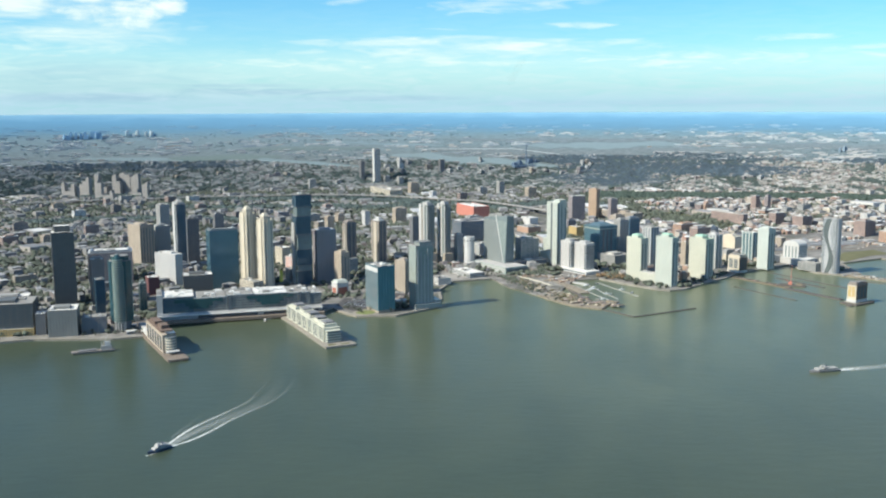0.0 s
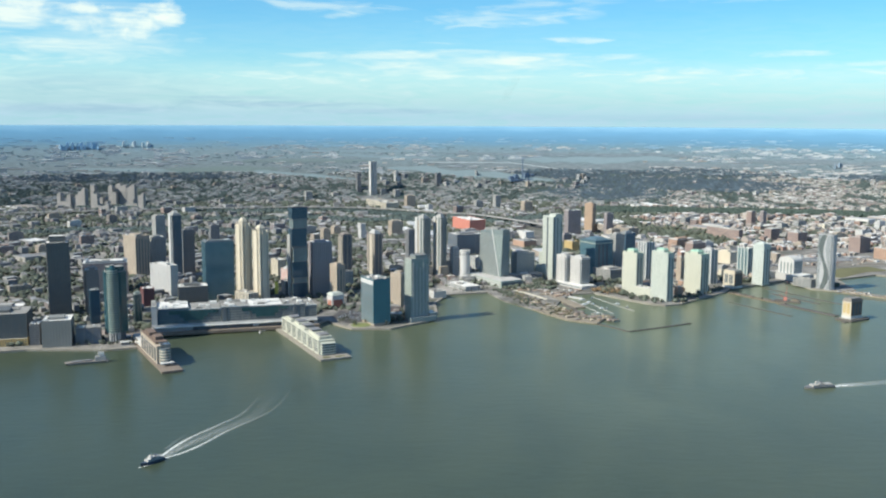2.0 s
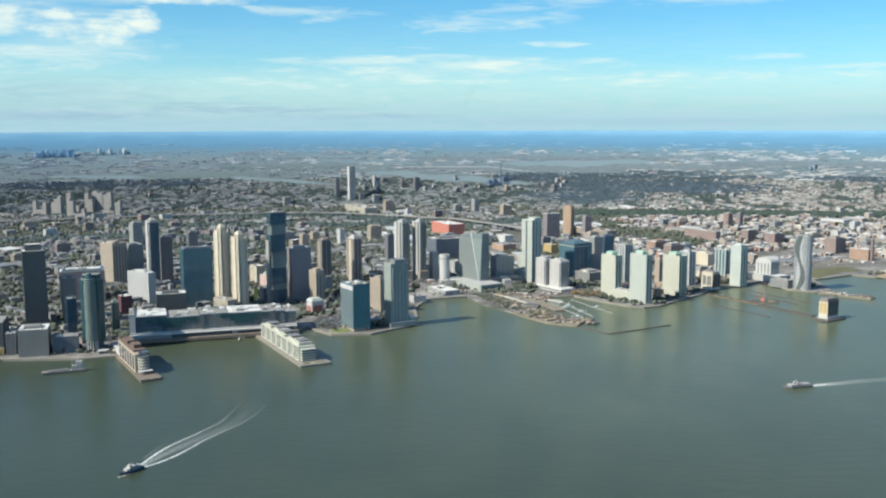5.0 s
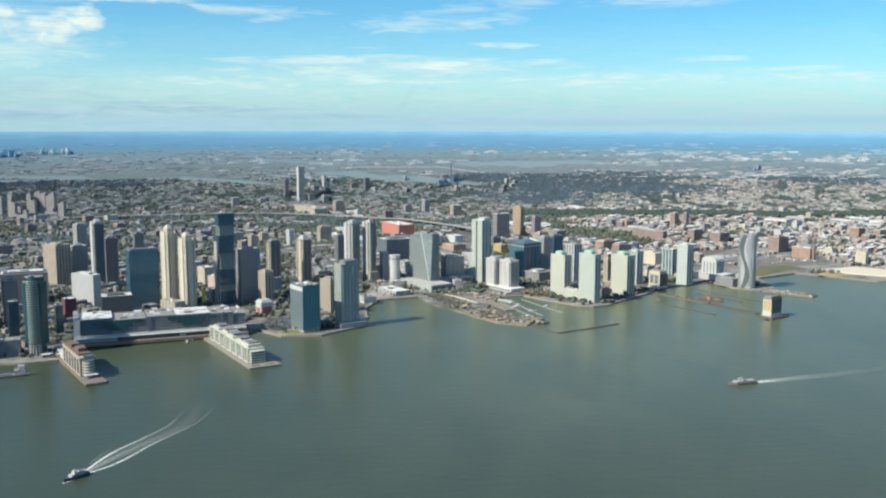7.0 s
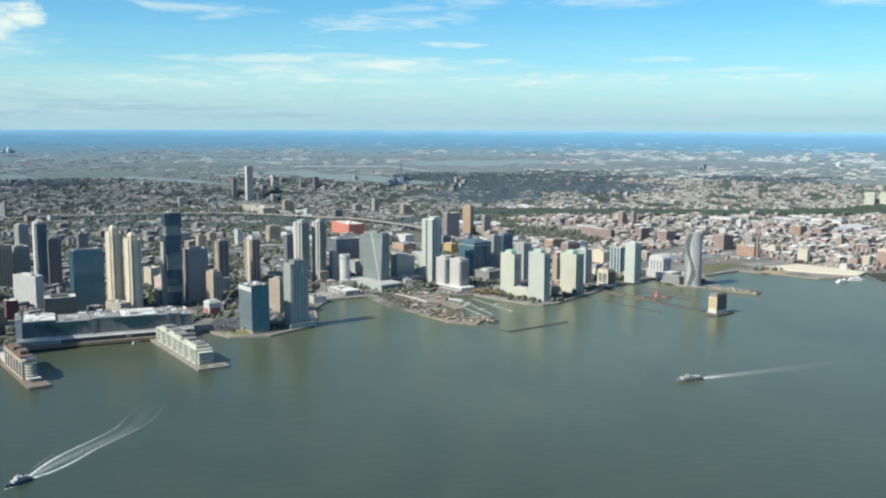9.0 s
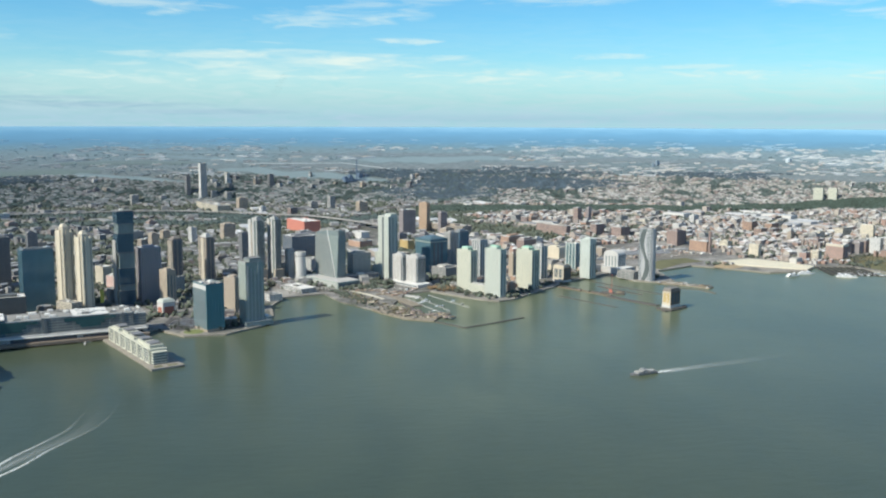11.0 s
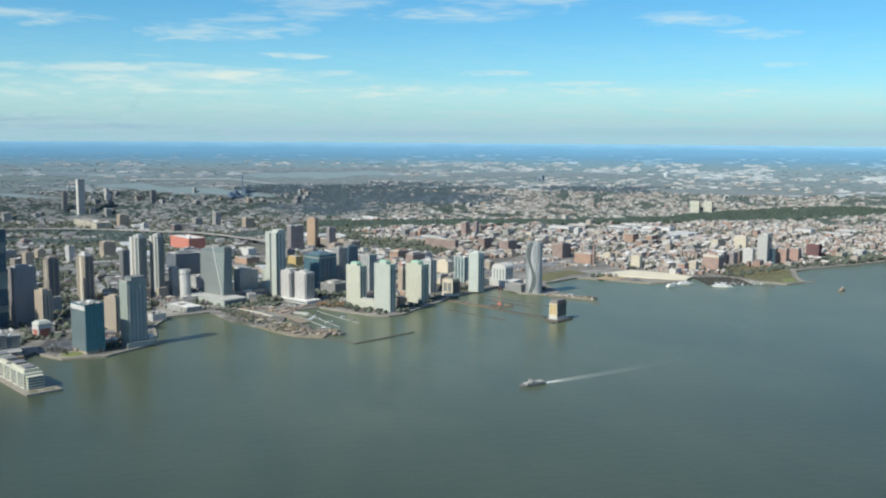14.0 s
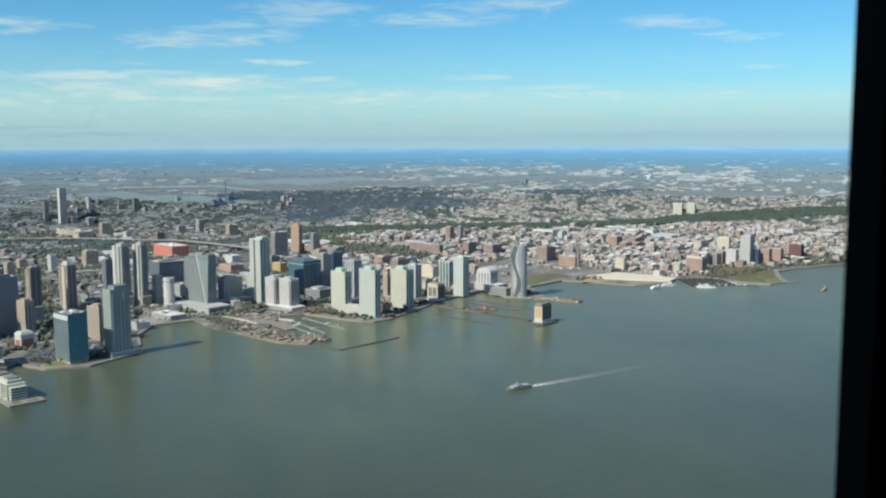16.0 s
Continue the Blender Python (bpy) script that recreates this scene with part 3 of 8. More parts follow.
def facade(e, w, d, z0, z1, wall, glass, style, x0=0.0, y0=0.0, floor=3.6):
    """A glazed core with proud floor bands and piers on a plan of w by d, its near corner at x0, y0."""
    x1, y1 = x0 + w, y0 + d
    core = Build().box(x0 + 0.5, x1 - 0.5, y0 + 0.5, y1 - 0.5, z0, z1 - 0.2)
    inner = part("glazing" if style != "blank" else "wall_core", core, glass, e)
    n = max(1, round((z1 - z0) / (floor * 1.45 if style == "decks" else floor)))
    step = (z1 - z0) / n
    share = {"grid": 0.5, "solid": 0.64, "bands": 0.5, "ribbon": 0.66, "ribs": 0.2, "curtain": 0.09, "fins": 0.14, "decks": 0.74, "blank": 1.0}[style]
    bands = Build()
    for i in range(n):
        za = z0 + i * step
        bands.box(x0 + 0.12, x1 - 0.12, y0 + 0.12, y1 - 0.12, za, za + step * share - (0.004 if style == "blank" else 0))
        gap, thick = {"grid": (4.4, 2.2), "solid": (5.2, 3.2), "bands": (12.0, 0.9), "ribbon": (14.0, 1.2), "ribs": (5.0, 2.7), "curtain": (6.0, 0.25), "fins": (10.0, 3.0), "decks": (16.0, 1.0), "blank": (30.0, 1.0)}[style]
    piers = bands
    for length, horizontal in ((w, True), (d, False)):
        k = max(2, round(length / gap))
        for i in range(k + 1):
            c = (thick / 2) + (length - thick) * i / k
            for side in (0, 1):
                if horizontal:
                    ya = y0 if side == 0 else y1 - 0.6
                    piers.box(x0 + c - thick / 2, x0 + c + thick / 2, ya, ya + 0.6, z0, z1 - 0.4)
                else:
                    xa = x0 + 0.002 if side == 0 else x1 - 0.602
                    piers.box(xa, xa + 0.6, y0 + c - thick / 2 + 0.002, y0 + c + thick / 2 - 0.002, z0, z1 - 0.42)
    tagged(part("facade_frame", piers, wall, inner), kind="stuff")


def flat_roof(e, w, d, h, wall, roofing, x0=0.0, y0=0.0):
    deck_part = part("roof", Build().box(x0 + 0.3, x0 + w - 0.3, y0 + 0.3, y0 + d - 0.3, h - 0.3, h + 0.2), roofing, e)
    rim = Build()
    rim.box(x0, x0 + w, y0, y0 + 0.5, h - 0.4, h + 1.2).box(x0, x0 + w, y0 + d - 0.5, y0 + d, h - 0.4, h + 1.2)
    rim.box(x0, x0 + 0.5, y0 + 0.5, y0 + d - 0.5, h - 0.4, h + 1.2).box(x0 + w - 0.5, x0 + w, y0 + 0.5, y0 + d - 0.5, h - 0.4, h + 1.2)
    part("parapet", rim, conc_pale if wall in (brick_red, brick_orange, brick_dark, brick_salmon) else wall, deck_part)
    return deck_part


def roof_units(e, w, d, h, rng, x0=0.0, y0=0.0, mat=None):
    for _ in range(rng.randint(2, 4)):
        bw, bd, bh = w * rng.uniform(0.1, 0.24), d * rng.uniform(0.1, 0.24), rng.uniform(1.6, 3.4)
        bx, by = x0 + 1 + rng.uniform(0, w - bw - 2), y0 + 1 + rng.uniform(0, d - bd - 2)
        b = Build().box(bx, bx + bw, by, by + bd, h + 0.2, h + 0.2 + bh).box(bx + bw * 0.2, bx + bw * 0.8, by + bd * 0.2, by + bd * 0.8, h + 0.2 + bh, h + 0.7 + bh)
        part("roof_unit", b, mat or rng.choice((roof_white, roof_grey, conc_grey)), e)


RNG = random.Random(11)


def tower(name, label, category, x, y, brg, w, d, h, wall, glass, style, roof, group=""):
    """A building with its near corner at x, y, its front along the bearing."""
    e = thing(name, label, category, x, y, brg, group=group)
    rng = random.Random(int(x * 7 + y * 13))
    if style == "bays":
        style = "solid"
        top = h * (0.9 if roof in ("crown", "step", "dome") else 0.95)
        glass = glass_mist if wall in (pale_cream, pale_green, pale_teal, conc_white, conc_pale) else glass
        for k in range(max(2, round(w / 8))):
            c = w * (k + 0.5 + rng.uniform(-0.2, 0.2)) / max(2, round(w / 8))
            part("balcony_recess", Build().box(c - rng.uniform(0.9, 1.7), c + rng.uniform(0.9, 1.7), -0.22, 0.2, 5, top * rng.uniform(0.9, 1.0)), glass_grey, e, "tall dark balcony recess")
    light_roof = roof_white if (rng.random() < 0.55 and name != "parking_garage") else roof_grey
    if roof == "step":
        top = h * 0.93
        facade(e, w, d, 0, top, wall, glass, style)
        flat_roof(e, w, d, top, wall, light_roof)
        facade(e, w * 0.7, d * 0.62, top + 0.2, h, wall, glass, style, w * 0.15, d * 0.3)
        flat_roof(e, w * 0.7, d * 0.62, h, wall, light_roof, w * 0.15, d * 0.3)
    elif roof == "crown":
        top = h * 0.94
        facade(e, w, d, 0, top, wall, glass, style)
        flat_roof(e, w, d, top, wall, light_roof)
        cap = part("crown", Build().box(w * 0.12, w * 0.88, d * 0.12, d * 0.88, top + 0.2, top + h * 0.03).prism([(w * 0.2, d * 0.2), (w * 0.8, d * 0.2), (w * 0.8, d * 0.8), (w * 0.2, d * 0.8)], top + h * 0.03, h, 0.55), wall, e)
        part("mast", Build().prism(oval(0.4, 0.4, 8, w / 2, d / 2), h, h + 7, 0.4), metal_grey, cap)
    elif roof == "dome":
        facade(e, w, d, 0, h * 0.95, wall, glass, style)
        flat_roof(e, w, d, h * 0.95, wall, light_roof)
        rings = []
        for j in range(6):
            a = j / 5 * math.pi / 2 * 0.96
            rings.append([(px, py, h * 0.95 + 0.2 + h * 0.05 * math.sin(a)) for px, py in oval(w * 0.4 * math.cos(a), d * 0.4 * math.cos(a), 20, w / 2, d / 2)])
        part("dome", Build().loft(rings), metal_teal if glass is glass_teal else light_roof, e)
    elif roof == "shoulder":
        facade(e, w, d, 0, h * 0.96, wall, glass, style)
        flat_roof(e, w, d, h * 0.96, wall, light_roof)
        part("penthouse", Build().box(w * 0.3, w * 0.95, d * 0.05, d * 0.6, h * 0.96 + 0.2, h), wall, e)
        part("glass_slot", Build().box(-0.3, 0.1, d * 0.46, d * 0.6, 0, h * 0.95), glass_dark, e, "dark recessed window slot")
        facade(e, w * 0.8, d * 0.45, 0, h * 0.40, wall, glass, style, w * 0.1, d + 0.2)
        flat_roof(e, w * 0.8, d * 0.45, h * 0.40, wall, light_roof, w * 0.1, d + 0.2)
        facade(e, w * 0.7, d * 0.3, 0, h * 0.18, wall, glass, style, w * 0.1, d * 1.45 + 0.4)
        flat_roof(e, w * 0.7, d * 0.3, h * 0.18, wall, light_roof, w * 0.1, d * 1.45 + 0.4)
    elif roof == "slots":
        facade(e, w, d, 0, h * 0.93, wall, glass, style)
        flat_roof(e, w, d, h * 0.93, wall, light_roof)
        for k in (0.18, 0.40, 0.62):
            part("glass_slot", Build().box(w * k, w * k + w * 0.09, -0.4, 0.2, 4, h * 0.84), glass_dark, e, "dark vertical window slot")
        part("cornice", Build().box(-0.8, w + 0.8, -0.8, d + 0.8, h * 0.85, h * 0.88), panel_green, e)
        part("dome", Build().prism([(w * 0.05, d * 0.05), (w * 0.95, d * 0.05), (w * 0.95, d * 0.95), (w * 0.05, d * 0.95)], h * 0.93 + 0.2, h, 0.45), metal_blue, e, "low blue grey hipped dome")
    elif roof == "green":
        facade(e, w, d, 0, h, wall, glass, style)
        flat_roof(e, w, d, h, wall, copper_green)
        part("penthouse", Build().box(w * 0.15, w * 0.85, d * 0.3, d * 0.72, h + 0.2, h + 5), wall, e)
        part("copper_cap", Build().prism([(w * 0.12, d * 0.27), (w * 0.88, d * 0.27), (w * 0.88, d * 0.75), (w * 0.12, d * 0.75)], h + 5, h + 8, 0.8), copper_green, e, "green copper hipped cap")
    else:
        facade(e, w, d, 0, h, wall, glass, style)
        top_deck = flat_roof(e, w, d, h, wall, light_roof)
        if roof == "rim":
            part("roof_screen", Build().box(w * 0.06, w * 0.94, d * 0.06, d * 0.1, h + 0.2, h + 4).box(w * 0.06, w * 0.1, d * 0.1, d * 0.94, h + 0.2, h + 4).box(w * 0.9, w * 0.94, d * 0.1, d * 0.94, h + 0.2, h + 4), metal_grey, e)
        if roof == "plant":
            part("penthouse", Build().box(w * 0.2, w * 0.75, d * 0.25, d * 0.7, h + 0.2, h + 4.5), wall, e)
        if w > 9 and d > 9:
            roof_units(top_deck, w, d, h, rng)
    return e


def strip(points, width, z0, z1):
    """A band of even width along plan points, as a solid."""
    b, left, right = Build(), [], []
    for i, p in enumerate(points):
        q0, q1 = points[max(0, i - 1)], points[min(len(points) - 1, i + 1)]
        dx, dy = q1[0] - q0[0], q1[1] - q0[1]
        k = math.hypot(dx, dy)
        nx, ny = -dy / k * width / 2, dx / k * width / 2
        left.append((p[0] + nx, p[1] + ny)), right.append((p[0] - nx, p[1] - ny))
    n = len(points)
    for zz in (z0, z1):
        b.v += [(*p, zz) for p in left] + [(*p, zz) for p in right]
    for i in range(n - 1):
        a, c = i, n + i
        b.f += [(2 * n + a, 2 * n + a + 1, 2 * n + c + 1, 2 * n + c)[::-1], (a, a + 1, 2 * n + a + 1, 2 * n + a)[::-1], (c, c + 1, 2 * n + c + 1, 2 * n + c)]
    b.f += [(0, n, 3 * n, 2 * n), (n - 1, 2 * n - 1, 4 * n - 1, 3 * n - 1)[::-1]]
    return b


# ---- the observation deck the view is taken from ----
deck = 384.4


def slab(name, label, build, mat, kind="structure", category=""):
    me = build.mesh(name)
    me.materials.append(mat)
    return tagged(new(name, me), label, category or name.replace("_", " "), kind=kind)


slab("floor", "dark carpeted floor of the observation deck", Build().box(-3.2, 3.2, -2.4, 1.3, deck - 0.4, deck), material("dark_carpet", (0.02, 0.02, 0.022), 0.95, 0.2, 3.0))
slab("ceiling", "black painted ceiling of the observation deck", Build().box(-3.2, 3.2, -2.4, 1.3, deck + 3.6, deck + 3.9), black_paint)
slab("wall_back", "black painted inner wall of the observation deck", Build().box(-3.2, 3.2, -2.6, -2.4, deck - 0.4, deck + 3.9), black_paint)
slab("wall_west", "black painted end wall of the observation deck", Build().box(-3.4, -3.2, -2.6, 1.3, deck - 0.4, deck + 3.9), black_paint)
slab("wall_east", "black painted end wall of the observation deck", Build().box(3.2, 3.4, -2.6, 1.3, deck - 0.4, deck + 3.9), black_paint)
win = tagged(new("window_1"), "black framed full height window of the observation deck", "window", kind="structure")
win.location = (0, 0, deck)
part("window_sill", Build().box(-3.2, 3.2, 1.0, 1.3, 0, 0.35), black_paint, win)
part("window_head", Build().box(-3.2, 3.2, 1.0, 1.3, 3.2, 3.6), black_paint, win)
for _mx in (1.033, 2.96, -1.6, -3.2):
    part("mullion", Build().box(_mx, _mx + 0.24, 0.97, 1.03, 0.35, 3.2).box(_mx + 0.12, _mx + 0.2, 1.03, 1.09, 0.35, 3.2), black_paint, win)
_sm = part("smear", Build().prism([(0.082, 1.0), (0.0845, 1.0), (0.0845, 1.0004), (0.082, 1.0004)], 1.6 + 0.044, 1.6 + 0.020, 1.0, (-0.014, 0)), material("pane_smear", (0.20, 0.22, 0.22), 0.9, 0.3, 40.0), win, "faint grey smear on the pane")
_sm.data.materials[0].node_tree.nodes["Principled BSDF"].inputs["Alpha"].default_value = 0.045
host = thing("skyscraper", "glass skyscraper whose top floor holds the viewing deck", "skyscraper", -30, -58, 90, z=0)
facade(host, 60, 59, 0, deck - 0.6, metal_grey, glass_blue, "curtain", floor=8.0)
part("roof_terrace", Build().box(0, 60, 0, 55.4, deck - 0.6, deck - 0.42), roof_grey, host)

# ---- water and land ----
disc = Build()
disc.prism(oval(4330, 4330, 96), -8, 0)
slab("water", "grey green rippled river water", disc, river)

SHORE = [(-4250, 420), (-3000, 850), (-1500, 1330), (-723, 1519), (-676, 1537), (-546, 1539), (-493, 1557), (-500, 1610), (-504, 1640), (-465, 1656), (-300, 1706), (-235, 1730), (-208, 1769),
         (-190, 1740), (-157, 1703), (-87, 1706), (-21, 1768), (-5, 1850), (-9, 1946), (19, 2040), (107, 2072), (137, 1974), (188, 1890), (225, 1880), (262, 1985), (285, 2050), (343, 2067), (392, 2001),
         (440, 1945), (466, 1931), (500, 1945), (548, 1998), (633, 2082), (660, 2131), (760, 2195), (821, 2241), (832, 2170)]
SHORE += [(845, 2130), (868, 2113), (895, 2100), (930, 2096), (940, 2150), (953, 2258), (1079, 2328), (1116, 2300), (1180, 2240), (1225, 2190), (1330, 2195), (1390, 2262), (1490, 2245), (1505, 2155), (1565, 2090), (1632, 2107),
          (1665, 2180), (1735, 2285), (1816, 2318), (1954, 2345), (2140, 2395), (2700, 2560), (3420, 2620)]


def land_mesh():
    a0, a1 = math.degrees(math.atan2(3420, 2620)), math.degrees(math.atan2(-4250, 420))
    ring = list(SHORE)
    for i in range(1, 61):
        p = bearing(a0 + (a1 - a0) * i / 60) * 4305
        ring.append((p.x, p.y))
    n = len(ring)
    b = Build()
    b.v = [(x, y, 3.0) for x, y in ring] + [(x, y, -2.0) for x, y in ring]
    for tri in tessellate_polygon([[Vector((x, y, 0)) for x, y in ring]]):
        p, q, r = (Vector(ring[k]) for k in tri)
        b.f.append(tuple(tri) if (q - p).cross(r - p) > 0 else tuple(reversed(tri)))
    b.f += [(i, n + i, n + (i + 1) % n, (i + 1) % n) for i in range(n)]
    return b.mesh("ground")


_g = land_mesh()
_g.materials.append(city_ground)
tagged(new("ground", _g), "city ground of streets, yards and gardens", "ground", kind="structure")
for _run in (SHORE[2:SHORE.index((107, 2072)) + 1], SHORE[SHORE.index((285, 2050)):]):
    slab("pavement", "worn stone quay edge along the river", strip(_run, 6, -1.0, 3.35), quay_stone)


def far_sheet(name, label, az0, az1, low0, low1, mat, steps_a, steps_d, lift=0.0, wobble=0.0, seed=0, slope=0.0):
    """Distant ground between two bearings and two angles below the horizontal, drawn in to view range."""
    me = bpy.data.meshes.new(name)
    v, f, uv = [], [], []
    for j in range(steps_d + 1):
        for i in range(steps_a + 1):
            az = az0 + (az1 - az0) * i / steps_a
            tj = j / steps_d
            lo, hi = low0, low1
            if wobble:
                u = 2 * i / steps_a - 1
                half = math.sqrt(max(0.0, 1 - u * u))
                mid = (low0 + low1) / 2 + wobble * noise.noise(Vector((az * 0.45, seed, 0))) * (low1 - low0)
                half *= (low1 - low0) / 2 * (1 + 0.7 * noise.noise(Vector((az * 0.9, seed + 5, 1))))
                lo, hi = mid - half, mid + half
            low = lo + (hi - lo) * tj + slope * (az - (az0 + az1) / 2)
            dist = EYE / math.tan(radians(low))
            p = bearing(az) * dist
            q = Vector(squeeze(p.x, p.y, 0))
            if lift:
                q += (Vector((0, 0, EYE)) - q) * lift
            v.append(q), uv.append((az, low))
    k = steps_a + 1
    for j in range(steps_d):
        for i in range(steps_a):
            f.append((j * k + i, j * k + i + 1, (j + 1) * k + i + 1, (j + 1) * k + i))
    me.from_pydata(v, [], f)
    layer = me.uv_layers.new(name="UVMap")
    for lp in me.loops:
        layer.data[lp.index].uv = uv[lp.vertex_index]
    me.materials.append(mat)
    return tagged(new(name, me), label, name.split("_")[0], kind="structure")


LOW = math.degrees(math.atan(EYE / 4299))
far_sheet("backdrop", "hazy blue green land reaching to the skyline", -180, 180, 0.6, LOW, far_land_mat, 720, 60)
# label, material, bearings, angles below the horizontal, how much lower for each degree to the right
FLATS = (
    ("broad pale river reach far inland", far_water_mat, -3.2, 7.0, 3.22, 3.62, 0.075),
    ("pale river reach far inland", far_water_mat, -13.0, -4.6, 3.34, 3.54, 0.085),
    ("broad pale bay far inland", far_water_mat, 5.0, 14.2, 2.32, 2.68, -0.02),
    ("thin pale creek far inland", far_water_mat, -6.2, 0.2, 2.38, 2.50, 0.035),
    ("pale creek far inland", far_water_mat, -21, -13.5, 3.05, 3.25, 0.03),
    ("pale river reach far inland", far_water_mat, -9, 1, 2.05, 2.14, 0.0),
    ("brown tidal marsh far inland", far_marsh_mat, -1.0, 12.5, 2.72, 3.06, 0.02),
    ("brown tidal marsh far inland", far_marsh_mat, 0, 16, 2.12, 2.32, 0.0),
    ("brown tidal marsh far inland", far_marsh_mat, 9, 19, 2.66, 2.90, 0.0),
    ("brown tidal marsh far inland", far_marsh_mat, 17, 30, 2.35, 2.60, 0.0),
    ("brown railway land below the ridge", far_marsh_mat, 29, 38, 3.18, 3.46, 0.0),
    ("green playing fields far inland", far_field_mat, -16, -9.5, 2.98, 3.28, 0.0),
    ("dull green flats far inland", far_field_mat, -12, -4, 2.55, 2.75, 0.0))
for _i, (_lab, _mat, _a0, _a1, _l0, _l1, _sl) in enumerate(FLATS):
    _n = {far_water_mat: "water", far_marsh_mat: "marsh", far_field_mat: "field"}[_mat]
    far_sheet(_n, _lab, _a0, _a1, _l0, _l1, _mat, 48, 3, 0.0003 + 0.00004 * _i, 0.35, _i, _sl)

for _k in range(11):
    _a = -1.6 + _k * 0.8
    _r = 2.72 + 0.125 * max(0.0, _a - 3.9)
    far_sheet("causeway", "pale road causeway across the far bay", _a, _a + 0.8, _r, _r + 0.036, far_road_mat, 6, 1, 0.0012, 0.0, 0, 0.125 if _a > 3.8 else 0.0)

# ---- buildings on the near shore ----
tower("office_tower", "tall black green ribbed office tower with a stepped top", "tower", -730, 1764, 66, 40, 42, 155, stone_black, glass_dark, "ribs", "step")
# This block's wall is darker in colour in place of a cloud shadow
tower("office_block", "squat grey green concrete office block on the waterfront", "office", -654, 1544, 75, 46, 50, 44, slate_panel, glass_grey, "solid", "plant")
tower("office_block", "long dark glazed waterfront block with stepped roof", "office", -802, 1538, 75, 118, 70, 52, stone_black, glass_navy, "bands", "plant")
tower("apartment_tower", "grey brown slab tower behind the waterfront", "tower", -673, 1803, 62, 24, 30, 87, conc_brown, glass_dark, "grid", "plant")
tower("office_block", "wide dull brown low block with a raised roof rim", "office", -756, 2007, 72, 91, 60, 68, brick_dark, glass_dark, "bands", "rim")
tower("apartment_tower", "broad grey beige slab tower with one shaded dark side", "tower", -722, 2257, 40, 39, 51, 95, conc_tan, glass_dark, "bays", "plant")
tower("apartment_tower", "grey twin slab tower with a flat roof", "tower", -704, 2322, 50, 37, 28, 84, conc_grey, glass_dark, "grid", "plant")
tower("apartment_tower", "plain grey tower block behind the slabs", "tower", -752, 2526, 50, 27, 25, 115, conc_grey, glass_dark, "grid", "plant")
_slim = tower("apartment_tower", "slim blue grey tower with a pale crown and white edge", "tower", -610, 2177, 58, 21, 30, 164, conc_grey, glass_navy, "curtain", "crown")
part("edge_panel", Build().box(-0.7, 0.0, 16, 30, 0, 158).box(-0.7, 0.0, 5, 7, 0, 150), conc_white, _slim, "bright white vertical edge panel")
tower("apartment_tower", "dark grey tower with stacked recessed sky gardens", "tower", -608, 2254, 66, 28, 30, 111, conc_dark, glass_dark, "bands", "plant")
tower("office_block", "bright white striped office block with ribbon windows", "office", -565, 1990, 33, 20, 64, 67, conc_white, panel_grey, "bands", "plant")
tower("office_tower", "broad deep blue mirrored glass office tower", "tower", -483, 1958, 66, 59, 42, 121, metal_blue, glass_sky, "curtain", "rim")
tower("apartment_tower", "dark grey apartment tower behind the glass office", "tower", -606, 2523, 66, 24, 25, 91, conc_dark, glass_dark, "grid", "plant")
tower("parking_garage", "small cream podium garage below the twin cream towers", "garage", -384, 1903, 45, 24, 50, 24, conc_cream, glass_dark, "bands", "flat")
tower("office_tower", "purple brown office slab with a dark face", "tower", -270, 2030, 66, 43, 34, 112, conc_purple, glass_grey, "ribs", "plant")
tower("apartment_tower", "tan mid rise tower with a blank sunlit side", "tower", -215, 1990, 52, 21, 27, 70, conc_tan, glass_dark, "bays", "plant")
# Sunlit side put into colour: paler piers, brown walls as the shaded faces
_t1 = tower("apartment_tower", "slender brown tower with a pale pointed crown", "tower", -224, 2207, 58, 25, 22, 113, conc_brown, glass_dark, "fins", "crown")
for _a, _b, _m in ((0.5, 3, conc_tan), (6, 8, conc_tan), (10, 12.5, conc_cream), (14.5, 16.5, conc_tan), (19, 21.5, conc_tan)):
    part("sunny_pier", Build().box(-0.9, 0.0, _a, _b, 0, 104), _m, _t1, "pale stone pier coloured as the sunlit side")
part("window_slots", Build().box(-0.5, 0.0, 3.1, 5.9, 4, 102).box(-0.5, 0.0, 8.1, 9.9, 4, 102).box(-0.5, 0.0, 12.6, 14.4, 4, 102).box(-0.5, 0.0, 16.6, 18.9, 4, 102), glass_dark, _t1)
# Again light is in the colour: pale piers sunlit, brown walls shaded
_t2 = tower("apartment_tower", "slender tan tower with a white stepped crown", "tower", -153, 2261, 55, 22, 34, 109, conc_brown, glass_dark, "fins", "crown")
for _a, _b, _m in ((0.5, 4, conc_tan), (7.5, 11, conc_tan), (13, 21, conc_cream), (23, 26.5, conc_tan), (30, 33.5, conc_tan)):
    part("sunny_pier", Build().box(-0.9, 0.0, _a, _b, 0, 101), _m, _t2, "pale stone pier coloured as the sunlit side")
part("window_slots", Build().box(-0.5, 0.0, 4.1, 7.4, 4, 99).box(-0.5, 0.0, 11.1, 12.9, 4, 99).box(-0.5, 0.0, 21.1, 22.9, 4, 99).box(-0.5, 0.0, 26.6, 29.9, 4, 99), glass_dark, _t2)
part("crown_wing", Build().box(2, 18, 4, 28, 102.7, 107).box(5, 14, 9, 22, 107, 112), conc_white, _t2, "white stepped crown wing")
tower("apartment_tower", "narrow sandy slab tower between glass buildings", "tower", -76, 1886, 40, 22, 28, 69, conc_tan, glass_dark, "bays", "plant")
